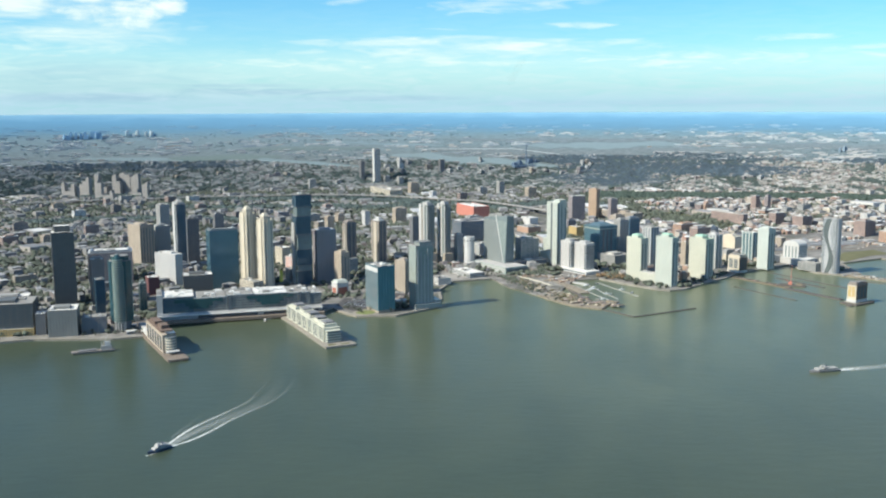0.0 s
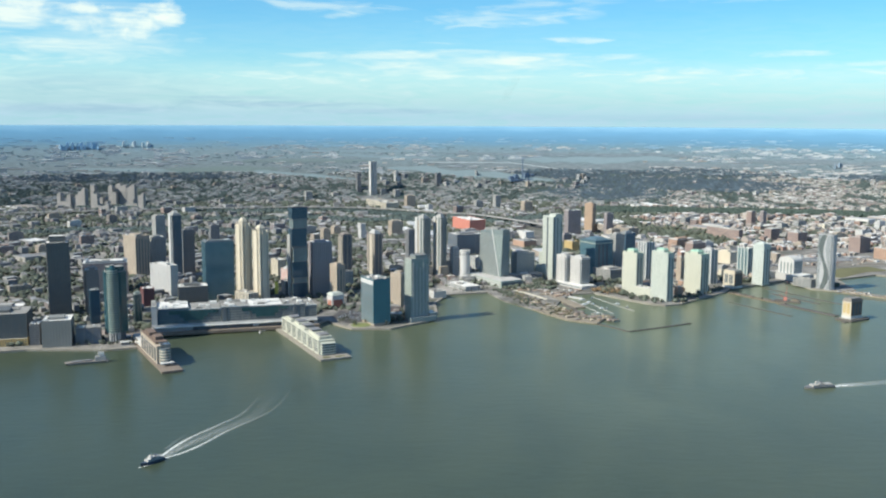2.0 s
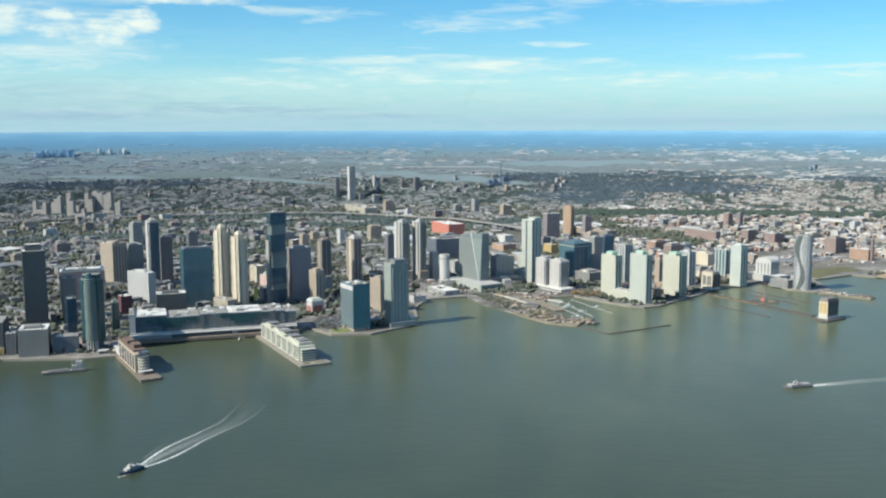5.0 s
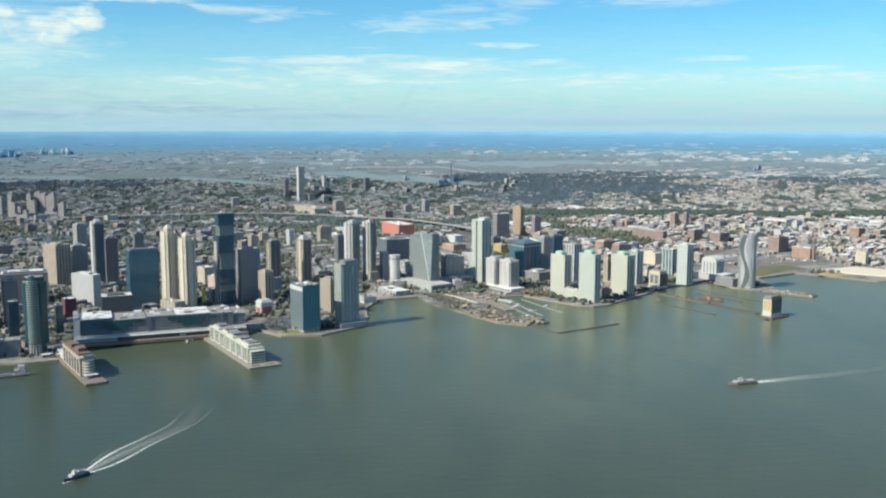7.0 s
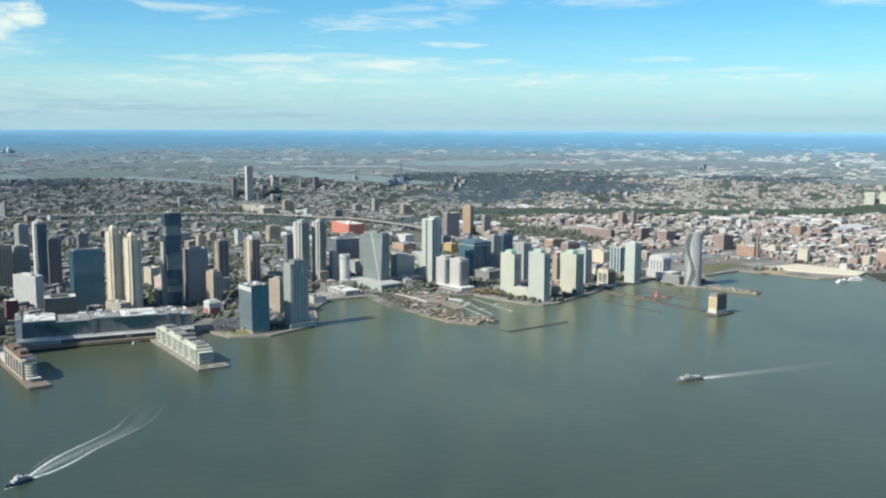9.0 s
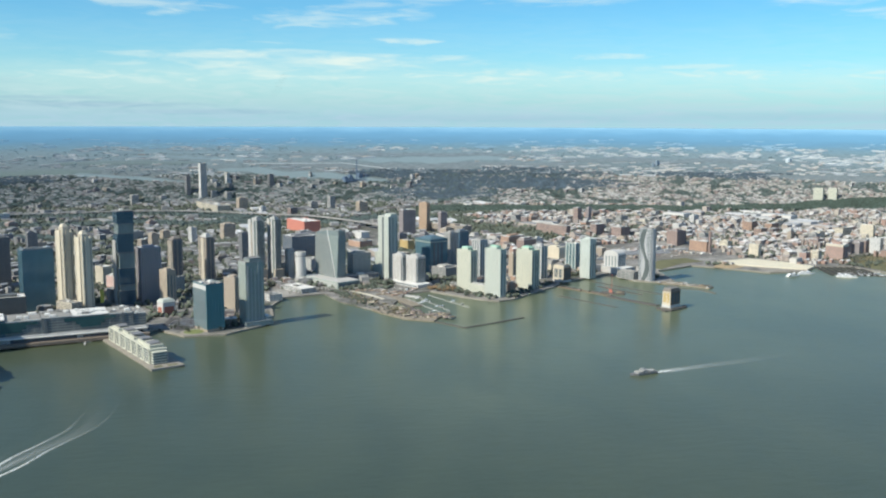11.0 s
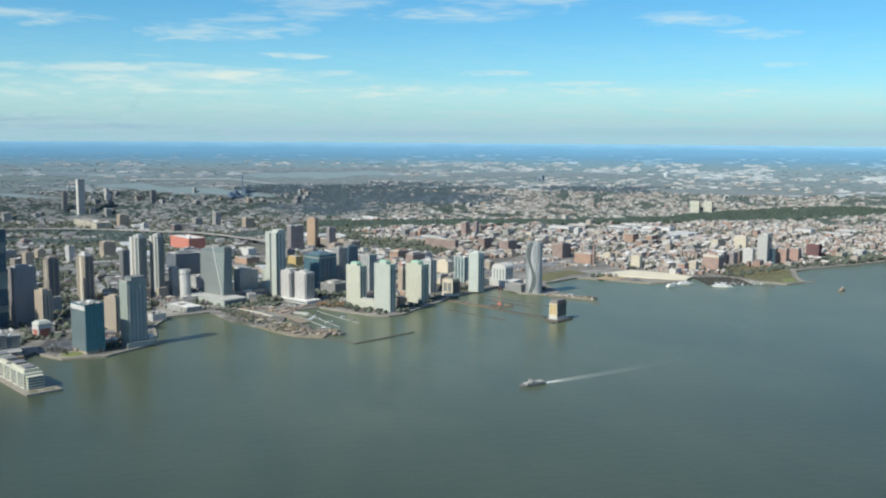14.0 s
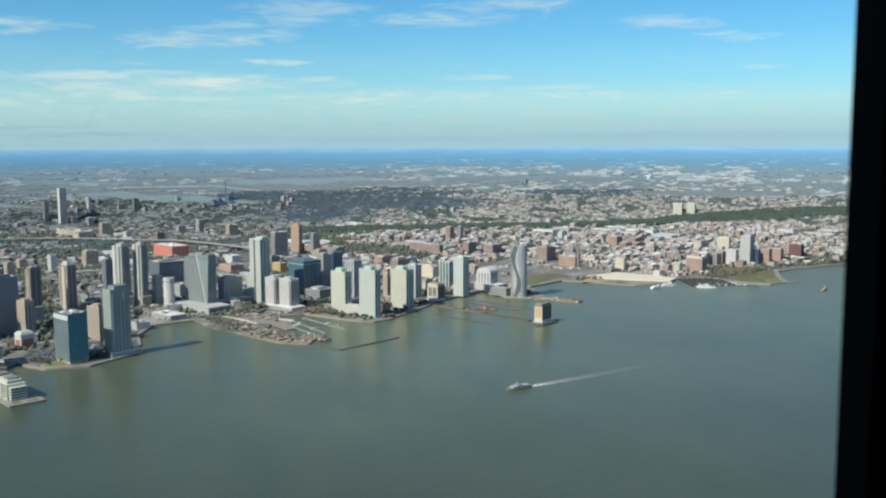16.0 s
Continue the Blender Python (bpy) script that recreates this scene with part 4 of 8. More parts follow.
tower("apartment_tower", "dark teal slab tower behind the white twins", "tower", -80, 2510, 66, 23, 22, 82, conc_dark, glass_teal, "grid", "plant")
tower("warehouse", "large orange red storage warehouse with a blank wall", "warehouse", 101, 3121, 66, 58, 133, 43, paint_red, brick_dark, "blank", "flat")
tower("office_block", "low dark navy glass block behind a parking deck", "office", 50, 2610, 66, 80, 60, 58, conc_dark, glass_blue, "bands", "plant")
tower("office_block", "narrow dark slab with a white edge fin", "office", 35, 2281, 66, 15, 20, 68, conc_white, glass_dark, "bands", "flat")
tower("office_block", "grey green office block with ribbon windows", "office", 185, 2237, 66, 48, 30, 62, conc_pale, glass_mist, "bands", "plant")
tower("apartment_tower", "tall pale green grey tower with a stepped shoulder", "tower", 266, 2212, 60, 27, 40, 157, pale_green, glass_grey, "bays", "shoulder")
tower("apartment_block", "dark brick housing slab on the hillside", "housing", 419, 3082, 66, 49, 24, 81, brick_dark, glass_dark, "grid", "flat")
tower("apartment_tower", "sunlit orange brown brick tower standing alone", "tower", 508, 3150, 50, 17, 34, 96, brick_tan, glass_dark, "bays", "plant")
tower("apartment_tower", "dark red brick tower near the orange brick tower", "tower", 543, 3078, 66, 26, 16, 72, brick_dark, glass_dark, "grid", "plant")
tower("office_tower", "broad teal glass office tower with a low dome", "tower", 376, 2274, 60, 55, 58, 93, metal_blue, glass_sky, "curtain", "slots")
tower("office_tower", "grey ribbed office tower beside the teal tower", "tower", 440, 2358, 66, 27, 26, 92, conc_grey, glass_grey, "ribs", "plant")
tower("office_tower", "blue glass office tower with a slanted roof", "tower", 474, 2402, 60, 32, 26, 90, metal_grey, glass_blue, "curtain", "plant")
tower("apartment_tower", "pale cream waterfront tower with a green copper roof", "tower", 428, 2043, 58, 20, 44, 90, pale_cream, glass_dark, "bays", "green")
tower("apartment_tower", "tall pale green waterfront tower with copper roof", "tower", 475, 1958, 58, 18, 47, 103, pale_green, glass_dark, "bays", "green")
tower("apartment_tower", "pale cream green tower with flat copper green roof", "tower", 569, 2047, 58, 25, 48, 87, pale_cream, glass_dark, "bays", "green")
tower("apartment_tower", "white tower with rounded twin tops", "tower", 476, 2169, 60, 26, 29, 102, conc_white, glass_grey, "fins", "dome")
tower("apartment_tower", "narrow tan tower between the pale towers", "tower", 562, 2190, 60, 13, 15, 60, conc_tan, glass_dark, "bays", "plant")
tower("apartment_tower", "white grey tower behind the copper roofed tower", "tower", 629, 2181, 60, 22, 30, 78, conc_white, glass_mist, "fins", "plant")
tower("apartment_tower", "pale teal tower with vertical glass stripes", "tower", 755, 2307, 58, 23, 33, 65, pale_teal, glass_teal, "fins", "flat")
tower("apartment_tower", "bright white green tower with a stepped cap", "tower", 744, 2164, 58, 24, 30, 99, pale_teal, glass_teal, "bays", "crown")
tower("parking_garage", "low grey podium beside the wavy tower", "garage", 843, 2132, 58, 20, 48, 18, conc_grey, glass_dark, "bands", "flat")
tower("warehouse", "long red brick loft warehouse", "warehouse", 947, 2994, 60, 20, 137, 30, brick_red, glass_dark, "grid", "flat")
tower("apartment_block", "brick housing slab below the wooded ridge", "housing", 1114, 3389, 60, 22, 23, 50, brick_red, glass_dark, "grid", "flat")
tower("apartment_block", "dark brick housing slabs below the ridge", "housing", 1156, 3388, 60, 16, 15, 50, brick_dark, glass_dark, "grid", "plant")
tower("apartment_block", "red brick mid rise block with flat roof", "housing", 1043, 2977, 60, 40, 27, 36, brick_red, glass_dark, "grid", "flat")
tower("apartment_block", "red brick block near the rail yard", "housing", 1102, 2907, 60, 44, 40, 33, brick_red, glass_dark, "grid", "flat")
tower("apartment_block", "brown brick block with arched roof", "housing", 1214, 2716, 60, 40, 43, 41, brick_red, glass_dark, "grid", "plant")
tower("apartment_block", "tan brick block with pale roof", "housing", 695, 2765, 60, 68, 35, 28, brick_orange, glass_dark, "grid", "plant")
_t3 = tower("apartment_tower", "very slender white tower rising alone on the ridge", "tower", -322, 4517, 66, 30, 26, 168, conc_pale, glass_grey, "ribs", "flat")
# White panel paints the sunlit face of the slender tower
part("sunny_wall", Build().box(-0.8, 0.0, 2, 24, 0, 168), conc_white, _t3, "bright white panel coloured as the sunlit wall")
tower("apartment_tower", "dark tower beside the slender white one", "tower", -406, 4752, 66, 21, 26, 98, conc_dark, glass_dark, "grid", "flat")
tower("office_block", "grey block at the foot of the white tower", "office", -276, 4547, 66, 26, 26, 38, conc_grey, glass_grey, "bands", "flat")


def terrace_slab(x, y, w, d, h, steps):
    """Housing slab whose roofline climbs in steps along its sunny side."""
    e = thing("apartment_block", "grey tan brick housing slab with a stepped roofline", "housing", x, y, 15, group="slabs on the far rise")
    n = len(steps)
    for k, q in enumerate(steps):
        facade(e, w, d / n - 0.3, 0, h * q, conc_beige, glass_grey, "solid", 0, k * d / n)
        part("roof", Build().box(0.4, w - 0.4, k * d / n + 0.4, (k + 1) * d / n - 0.7, h * q, h * q + 0.8), roof_grey, e)
    top = max(range(n), key=lambda k: steps[k])
    part("lift_house", Build().box(w * 0.3, w * 0.7, (top + 0.3) * d / n, (top + 0.7) * d / n, h + 0.8, h + 4.5), conc_beige, e)
    return e


terrace_slab(-1519, 3934, 22, 62, 58, (0.95, 0.45, 0.42, 1.0))
terrace_slab(-1458, 3932, 24, 60, 78, (1.0, 0.84, 0.68, 0.52))
terrace_slab(-1379, 3852, 18, 30, 72, (0.9, 1.0))
terrace_slab(-1427, 4050, 22, 56, 80, (0.4, 0.55, 1.0))
terrace_slab(-1366, 4040, 20, 36, 82, (0.7, 1.0))
terrace_slab(-1330, 4060, 24, 50, 88, (0.95, 1.0))
terrace_slab(-1292, 4052, 20, 40, 84, (1.0, 0.9))
terrace_slab(-1242, 3924, 22, 52, 32, (0.6, 1.0, 0.7))
terrace_slab(-1191, 3846, 16, 24, 65, (1.0, 0.92))
terrace_slab(-1328, 3836, 26, 66, 20, (1.0, 0.8, 1.0))
tower("apartment_block", "dark narrow tower on the ridge", "tower", -14, 5190, 66, 27, 24, 76, conc_dark, glass_dark, "grid", "flat")
tower("warehouse", "wide pale low building below the white tower", "warehouse", -217, 3912, 66, 55, 241, 26, conc_cream, glass_grey, "bands", "flat")
tower("apartment_block", "grey brick mid rise on the ridge", "housing", -203, 4420, 66, 25, 28, 42, conc_grey, glass_dark, "grid", "flat")
tower("apartment_block", "grey brick mid rise on the ridge", "housing", 157, 3995, 66, 32, 28, 31, conc_grey, glass_dark, "grid", "flat")
tower("apartment_block", "grey brick mid rise on the ridge", "housing", 237, 3992, 66, 24, 28, 54, conc_grey, glass_dark, "grid", "flat")
tower("apartment_block", "grey brick mid rise on the ridge", "housing", -598, 4289, 66, 32, 28, 43, conc_grey, glass_dark, "grid", "flat")
tower("apartment_block", "grey brick mid rise on the ridge", "housing", -492, 4431, 66, 27, 28, 26, conc_grey, glass_dark, "grid", "flat")
tower("apartment_block", "tan brick mid rise among low houses", "housing", 343, 3822, 66, 39, 30, 43, conc_tan, glass_dark, "grid", "plant")
tower("apartment_block", "tan brick mid rise among low houses", "housing", -135, 4006, 66, 39, 30, 48, conc_tan, glass_dark, "grid", "plant")
tower("apartment_block", "tan brick mid rise among low houses", "housing", -332, 2732, 66, 20, 30, 57, conc_tan, glass_dark, "grid", "plant")
tower("apartment_block", "tan brick mid rise among low houses", "housing", -152, 3054, 66, 39, 30, 46, conc_tan, glass_dark, "grid", "plant")
tower("apartment_block", "tan brick mid rise among low houses", "housing", -338, 3059, 66, 23, 30, 27, conc_tan, glass_dark, "grid", "plant")
tower("apartment_block", "pale concrete block among low houses", "housing", -245, 2985, 66, 17, 30, 45, conc_white, glass_dark, "grid", "flat")
tower("apartment_block", "low cream wing linking the copper roofed towers", "housing", 451, 1997, 58, 20, 54, 19, pale_cream, glass_grey, "bays", "flat")
tower("office_block", "dark glass cube office with a grey roof", "office", -515, 1865, 72, 57, 40, 44, stone_black, glass_dark, "bands", "plant")
tower("office_block", "dark red cladded box beside the white office", "office", -592, 1889, 60, 22, 26, 36, maroon, maroon, "blank", "flat")
tower("office_block", "teal glass mid rise box", "office", -561, 1736, 66, 13, 24, 53, frame_green, glass_deep, "curtain", "plant")
tower("parking_garage", "white garage top with a red band", "garage", -343, 2156, 45, 16, 30, 34, conc_white, paint_red, "bands", "flat")
tower("ferry_terminal", "low pale waterfront ferry terminal", "terminal", 59, 2070, 60, 38, 78, 10, conc_pale, glass_grey, "bands", "flat")
tower("ferry_terminal", "small white waterfront pavilion", "terminal", -10, 1993, 66, 29, 24, 13, conc_white, glass_dark, "grid", "flat")
tower("office_block", "long low navy glass block by the dock", "office", 149, 2176, 66, 105, 24, 17, conc_dark, glass_blue, "bands", "flat")
tower("warehouse", "orange yellow painted low warehouse", "warehouse", 384, 2726, 60, 25, 37, 26, paint_yellow, brick_orange, "blank", "flat")
tower("warehouse", "white flat roofed store building", "warehouse", 275, 2999, 60, 31, 50, 20, conc_white, conc_grey, "blank", "flat")
tower("warehouse", "reddish brown flat roofed store", "warehouse", 252, 2801, 60, 45, 59, 17, brick_orange, brick_red, "blank", "flat")
tower("office_block", "long tan low office slab", "office", 607, 3032, 58, 42, 185, 29, conc_tan, glass_dark, "bands", "plant")
tower("shopping_mall", "broad pale roofed shopping mall", "mall", 765, 2480, 58, 28, 53, 31, conc_cream, conc_grey, "blank", "plant")
tower("parking_garage", "grey garage with white plant on its roof", "garage", 405, 2225, 58, 50, 60, 23, conc_grey, glass_dark, "bands", "plant")
tower("apartment_block", "brown brick stepped apartment slab", "housing", 664, 2473, 58, 49, 26, 60, brick_red, glass_dark, "grid", "step")
tower("office_block", "low dark glazed block on the waterfront", "office", -607, 1567, 73, 40, 30, 27, conc_dark, glass_blue, "bands", "flat")
tower("office_block", "narrow dark block between waterfront offices", "office", -681, 1560, 73, 16, 30, 35, conc_dark, glass_dark, "bands", "flat")
tower("office_tower", "teal glass slab beside the rounded tower", "tower", -627, 1695, 64, 16, 24, 68, metal_blue, glass_navy, "curtain", "flat")
tower("office_block", "set back grey upper block with roof plant", "office", -847, 1722, 74, 79, 40, 28, conc_grey, glass_dark, "bands", "plant")
tower("arcade", "low yellow brick arcade along the quay", "arcade", -801, 1531, 75, 120, 14, 11, paint_yellow, glass_dark, "grid", "flat")
tower("apartment_block", "pale block behind the dark stacked tower", "housing", -383, 2249, 50, 23, 32, 41, conc_cream, glass_dark, "grid", "flat")
tower("parking_garage", "grey parking deck at the foot of the tower", "garage", -332, 2031, 66, 23, 30, 27, conc_grey, glass_dark, "bands", "flat")
tower("parking_garage", "low white parking deck behind the drum tower", "garage", 92, 2392, 60, 27, 40, 28, conc_white, glass_grey, "bands", "flat")
tower("office_block", "small white block beside the dark slab", "office", 20, 2290, 60, 14, 16, 32, conc_white, glass_grey, "bands", "flat")
tower("apartment_block", "bright orange brick block", "housing", 1229, 2554, 60, 21, 59, 30, brick_orange, glass_dark, "solid", "flat")
tower("construction_tower", "thin red steel construction hoist", "tower", 1228, 2529, 60, 6, 6, 63, brick_red, glass_dark, "ribs", "flat")
tower("apartment_block", "brown brick arched front loft", "housing", 1199, 2693, 60, 30, 21, 46, brick_red, glass_dark, "grid", "plant")
tower("apartment_block", "salmon brick mid rise block", "housing", 1603, 2998, 60, 37, 35, 34, brick_orange, glass_dark, "grid", "flat")
tower("apartment_block", "small salmon brick block", "housing", 1668, 2983, 60, 46, 25, 28, brick_orange, glass_dark, "grid", "flat")
tower("apartment_block", "cream yellow waterfront loft", "housing", 1330, 2443, 60, 15, 30, 33, conc_cream, glass_dark, "solid", "flat")
tower("apartment_block", "small salmon brick loft by the warehouse pier", "housing", 1420, 2350, 60, 24, 20, 22, brick_salmon, glass_dark, "grid", "flat")
tower("apartment_block", "small cream brick loft by the warehouse pier", "housing", 1452, 2344, 60, 20, 22, 27, conc_cream, glass_dark, "grid", "flat")
_tp = tower("apartment_block", "broad salmon brick block with a pale top floor", "housing", 1526, 2345, 60, 32, 50, 42, brick_salmon, glass_mist, "grid", "plant")
part("top_storey", Build().box(-0.5, 32.5, -0.5, 50.5, 36, 41.6), conc_cream, _tp, "pale cream top storey")
tower("apartment_block", "mauve brick apartment block in a row", "housing", 1606, 2446, 60, 26, 32, 36, brick_red, glass_mist, "grid", "flat")
tower("apartment_block", "brown brick apartment block in a row", "housing", 1646, 2452, 60, 24, 30, 33, brick_dark, glass_mist, "grid", "plant")
tower("apartment_block", "mauve brick apartment block in a row", "housing", 1672, 2462, 60, 24, 28, 37, brick_red, glass_mist, "grid", "flat")
tower("apartment_block", "cream white tower block inland", "housing", 1905, 2770, 50, 20, 40, 42, conc_cream, glass_mist, "bays", "flat")
tower("apartment_tower", "tall white grey rounded waterfront tower", "tower", 1738, 2420, 56, 34, 30, 87, conc_pale, glass_blue, "bays", "plant")
tower("apartment_block", "white grey stepped block beside the tower", "housing", 1700, 2436, 56, 22, 30, 45, conc_white, glass_mist, "bays", "flat")
tower("apartment_block", "navy glass wing beside the white tower", "housing", 1770, 2425, 56, 22, 20, 44, metal_blue, glass_navy, "curtain", "flat")
tower("apartment_block", "salmon brick waterfront block", "housing", 1812, 2428, 60, 22, 36, 43, brick_salmon, glass_dark, "bays", "flat")
tower("apartment_block", "salmon brick waterfront block with shaded side", "housing", 1880, 2462, 60, 22, 34, 38, brick_salmon, glass_dark, "bays", "flat")
tower("apartment_block", "dark red brick block at the shore", "housing", 1990, 2508, 60, 26, 40, 42, maroon, glass_dark, "grid", "flat")
tower("apartment_tower", "pale cream hilltop tower, one of two", "tower", 2473, 3984, 50, 16, 42, 67, pale_cream, glass_mist, "bays", "flat")
tower("apartment_tower", "pale cream hilltop tower beside its twin", "tower", 2535, 3972, 50, 16, 38, 66, pale_cream, glass_mist, "bays", "flat")
tower("apartment_block", "cream block with pale roof", "housing", 1822, 2809, 60, 62, 27, 29, conc_cream, glass_dark, "grid", "flat")


def round_tower(x, y):
    e = thing("office_tower", "rounded teal glass tower with pale green balcony bands", "tower", x, y, 62)
    h, w, d = 128, 34, 28
    body = [(-w / 2, -4), (-w * 0.2, -d * 0.42), (w * 0.2, -d * 0.42), (w / 2, -4), (w / 2, d / 2), (-w / 2, d / 2)]
    part("glazing", Build().prism(body, 16, h - 8).prism([(p[0] * 0.82, p[1] * 0.8 + 1) for p in body], h - 8, h), glass_deep, e)
    drum = Build().prism(oval(8.6, 8.6, 24, -6, -9), 16, h - 14).prism(oval(8.0, 8.0, 24, -6, -9), h - 14, h - 3, 0.86).prism(oval(5.0, 5.0, 24, -6, -9), h - 3, h + 4, 0.8)
    part("drum", drum, glass_deep, e)
    for i in range(28):
        z = 17 + i * 3.9
        r = 9.5 if i < 25 else 8.4
        part("balcony_band", Build().prism(oval(r, r, 24, -6, -9), z, z + 1.2), panel_green, e)
    for i in range(7):
        a = math.pi * (1 + i / 6)
        part("column", Build().prism(oval(0.9, 0.9, 8, -6 + 8.5 * math.cos(a), -9 + 8.5 * math.sin(a)), 0, 16), conc_white, e)
    part("lobby", Build().prism([(p[0] * 0.8, p[1] * 0.7) for p in body], 0, 16), glass_dark, e)
    fins = Build()
    for i in range(9):
        fins.box(-w / 2 - 0.4 + i * w / 8, -w / 2 + 0.4 + i * w / 8, d / 2 - 0.2, d / 2 + 0.6, 16, h - 8)
    for sx in (-1, 1):
        for i in range(5):
            fins.box(sx * w / 2 - 0.5, sx * w / 2 + 0.5, -4 + i * 5, -3.3 + i * 5, 16, h - 8)
    tagged(part("facade_frame", fins, metal_teal, e), kind="stuff")
    part("roof", Build().prism([(p[0] * 0.82, p[1] * 0.8 + 1) for p in body], h, h + 0.8, 0.97).prism(oval(4.2, 4.2, 20, -6, -9), h + 4, h + 4.6), roof_grey, e)
    part("terrace", Build().prism([(p[0] * 0.98, p[1] * 0.98) for p in body], h - 8, h - 7.4), roof_grey, e)
    part("mast", Build().prism(oval(0.5, 0.5, 8, -6, -9), h + 4, h + 12, 0.3), metal_grey, e)


round_tower(-548, 1600)


def cream_tower(x, y, h, label):
    e = thing("apartment_tower", label, "tower", x, y, 50, group="twin cream towers")
    w, d = 21, 30
    facade(e, w, d, 0, h * 0.9, conc_cream, glass_dark, "ribs", floor=3.2)
    flat_roof(e, w, d, h * 0.9, conc_cream, roof_grey)
    facade(e, w * 0.62, d * 0.5, h * 0.9 + 0.2, h * 0.96, conc_cream, glass_dark, "ribs", w * 0.19, d * 0.25, floor=3.2)
    part("bay", Build().box(w * 0.3, w * 0.7, -1.6, 0, 0, h * 0.93), conc_cream, e)
    part("bay", Build().box(-1.6, 0, d * 0.3, d * 0.7, 0, h * 0.93), conc_cream, e)
    part("crown", Build().prism([(w * 0.19, d * 0.25), (w * 0.81, d * 0.25), (w * 0.81, d * 0.75), (w * 0.19, d * 0.75)], h * 0.96, h, 0.45), conc_cream, e)
    for qx, qy in ((1, 1), (w - 3.5, 1), (1, d - 3.5), (w - 3.5, d - 3.5)):
        part("corner_pinnacle", Build().box(qx, qx + 2.5, qy, qy + 2.5, h * 0.9 + 0.2, h * 0.945), conc_cream, e)


cream_tower(-405, 1956, 172, "tall cream stone apartment tower with stepped crown")
cream_tower(-365, 1932, 160, "cream stone apartment tower with stepped crown, slightly lower")


def stacked_tower(x, y):
    e = thing("apartment_tower", "very tall dark tower of shifted stacked glass blocks", "tower", x, y, 66)
    z, w, d = 0.0, 33, 30
    plan = ((30, 0, 0, glass_navy), (12, 2, 1, glass_mist), (34, 0, 0, glass_navy), (28, 2.5, 0, glass_mist), (5, 1, 1, glass_grey), (38, -0.5, 0, glass_navy), (20, 2, 0, glass_mist), (25, 0, 0, glass_navy))
    for hh, sx, sy, gl in plan:
        facade(e, w - abs(sx), d - sy, z, z + hh - 0.8, metal_blue if gl is glass_navy else conc_green, gl, "curtain", sx, sy, floor=3.4)
        part("block_slab", Build().box(-0.6, w + 0.6, -0.4, d + 0.4, z + hh - 0.8, z + hh), conc_dark, e)
        z += hh
    part("side_slab", Build().box(-3, -0.7, 8, d, 0, z - 60), conc_grey, e)
    flat_roof(e, w, d, z, conc_dark, roof_grey)
    roof_units(e, w, d, z, RNG)


stacked_tower(-309, 1998)


def box_tower(x, y):
    e = thing("office_tower", "blue green glass office block with a white top band", "tower", x, y, 60)
    facade(e, 35, 53, 5, 86, metal_teal, glass_lagoon, "curtain")
    rows = Build()
    for i in range(18):
        rows.box(-0.35, 0.1, 1, 52, 6.5 + i * 3.9, 8.3 + i * 3.9)
    tagged(part("louvre_screen", rows, conc_dark, e, "dark floor bands"), kind="stuff")
    part("base", Build().box(1.5, 33.5, 1.5, 51.5, 0, 5), conc_tan, e)
    part("top_band", Build().box(-0.3, 0.3, 1, 52, 76, 84), conc_white, e, "white louvre band along the roof edge")
    r = flat_roof(e, 35, 53, 86, metal_blue, roof_grey)
    roof_units(r, 35, 53, 86, RNG, mat=roof_white)
    roof_units(r, 35, 53, 86, RNG, mat=conc_grey)


box_tower(-119, 1717)


def glass_tower(x, y):
    e = thing("apartment_tower", "grey green glass residential tower on the quay", "tower", x, y, 62)
    facade(e, 37, 29, 0, 118, panel_green, glass_haze, "bands")
    for k in range(5):
        part("balcony_column", Build().box(3 + k * 7.2, 5.2 + k * 7.2, -0.9, 0.0, 6, 112 - 5 * (k % 3)), (conc_pale, panel_grey)[k % 2], e, "vertical column of balconies")
    flat_roof(e, 37, 29, 118, conc_grey, roof_grey)
    facade(e, 26, 22, 118.4, 124, panel_green, glass_haze, "curtain", 10, 4)
    flat_roof(e, 26, 22, 124, metal_grey, roof_grey, 10, 4)
    part("podium", Build().box(-6, 48, -10, -0.1, 0, 9).box(37.1, 52, -4, 24, 0, 14), glass_haze, e)


glass_tower(-51, 1759)


def drum_tower(x, y):
    e = thing("ventilation_building", "white round concrete tower with an open top rim", "tower", x, y, 60)
    part("drum", Build().prism(oval(12, 12, 28), 10, 68), conc_white, e)
    part("base", Build().prism(oval(13.5, 13.5, 28), 0, 10), conc_grey, e)
    part("rim", Build().prism(oval(12.4, 12.4, 28), 66, 71), conc_white, e)
    part("roof", Build().prism(oval(8.5, 8.5, 28), 71, 71.6), roof_grey, e)
    for i in range(10):
        a = i * 0.628
        part("opening", Build().box(12 * math.cos(a) - 0.9, 12 * math.cos(a) + 0.9, 12 * math.sin(a) - 0.9, 12 * math.sin(a) + 0.9, 60, 64), glass_dark, e)


drum_tower(62, 2228)


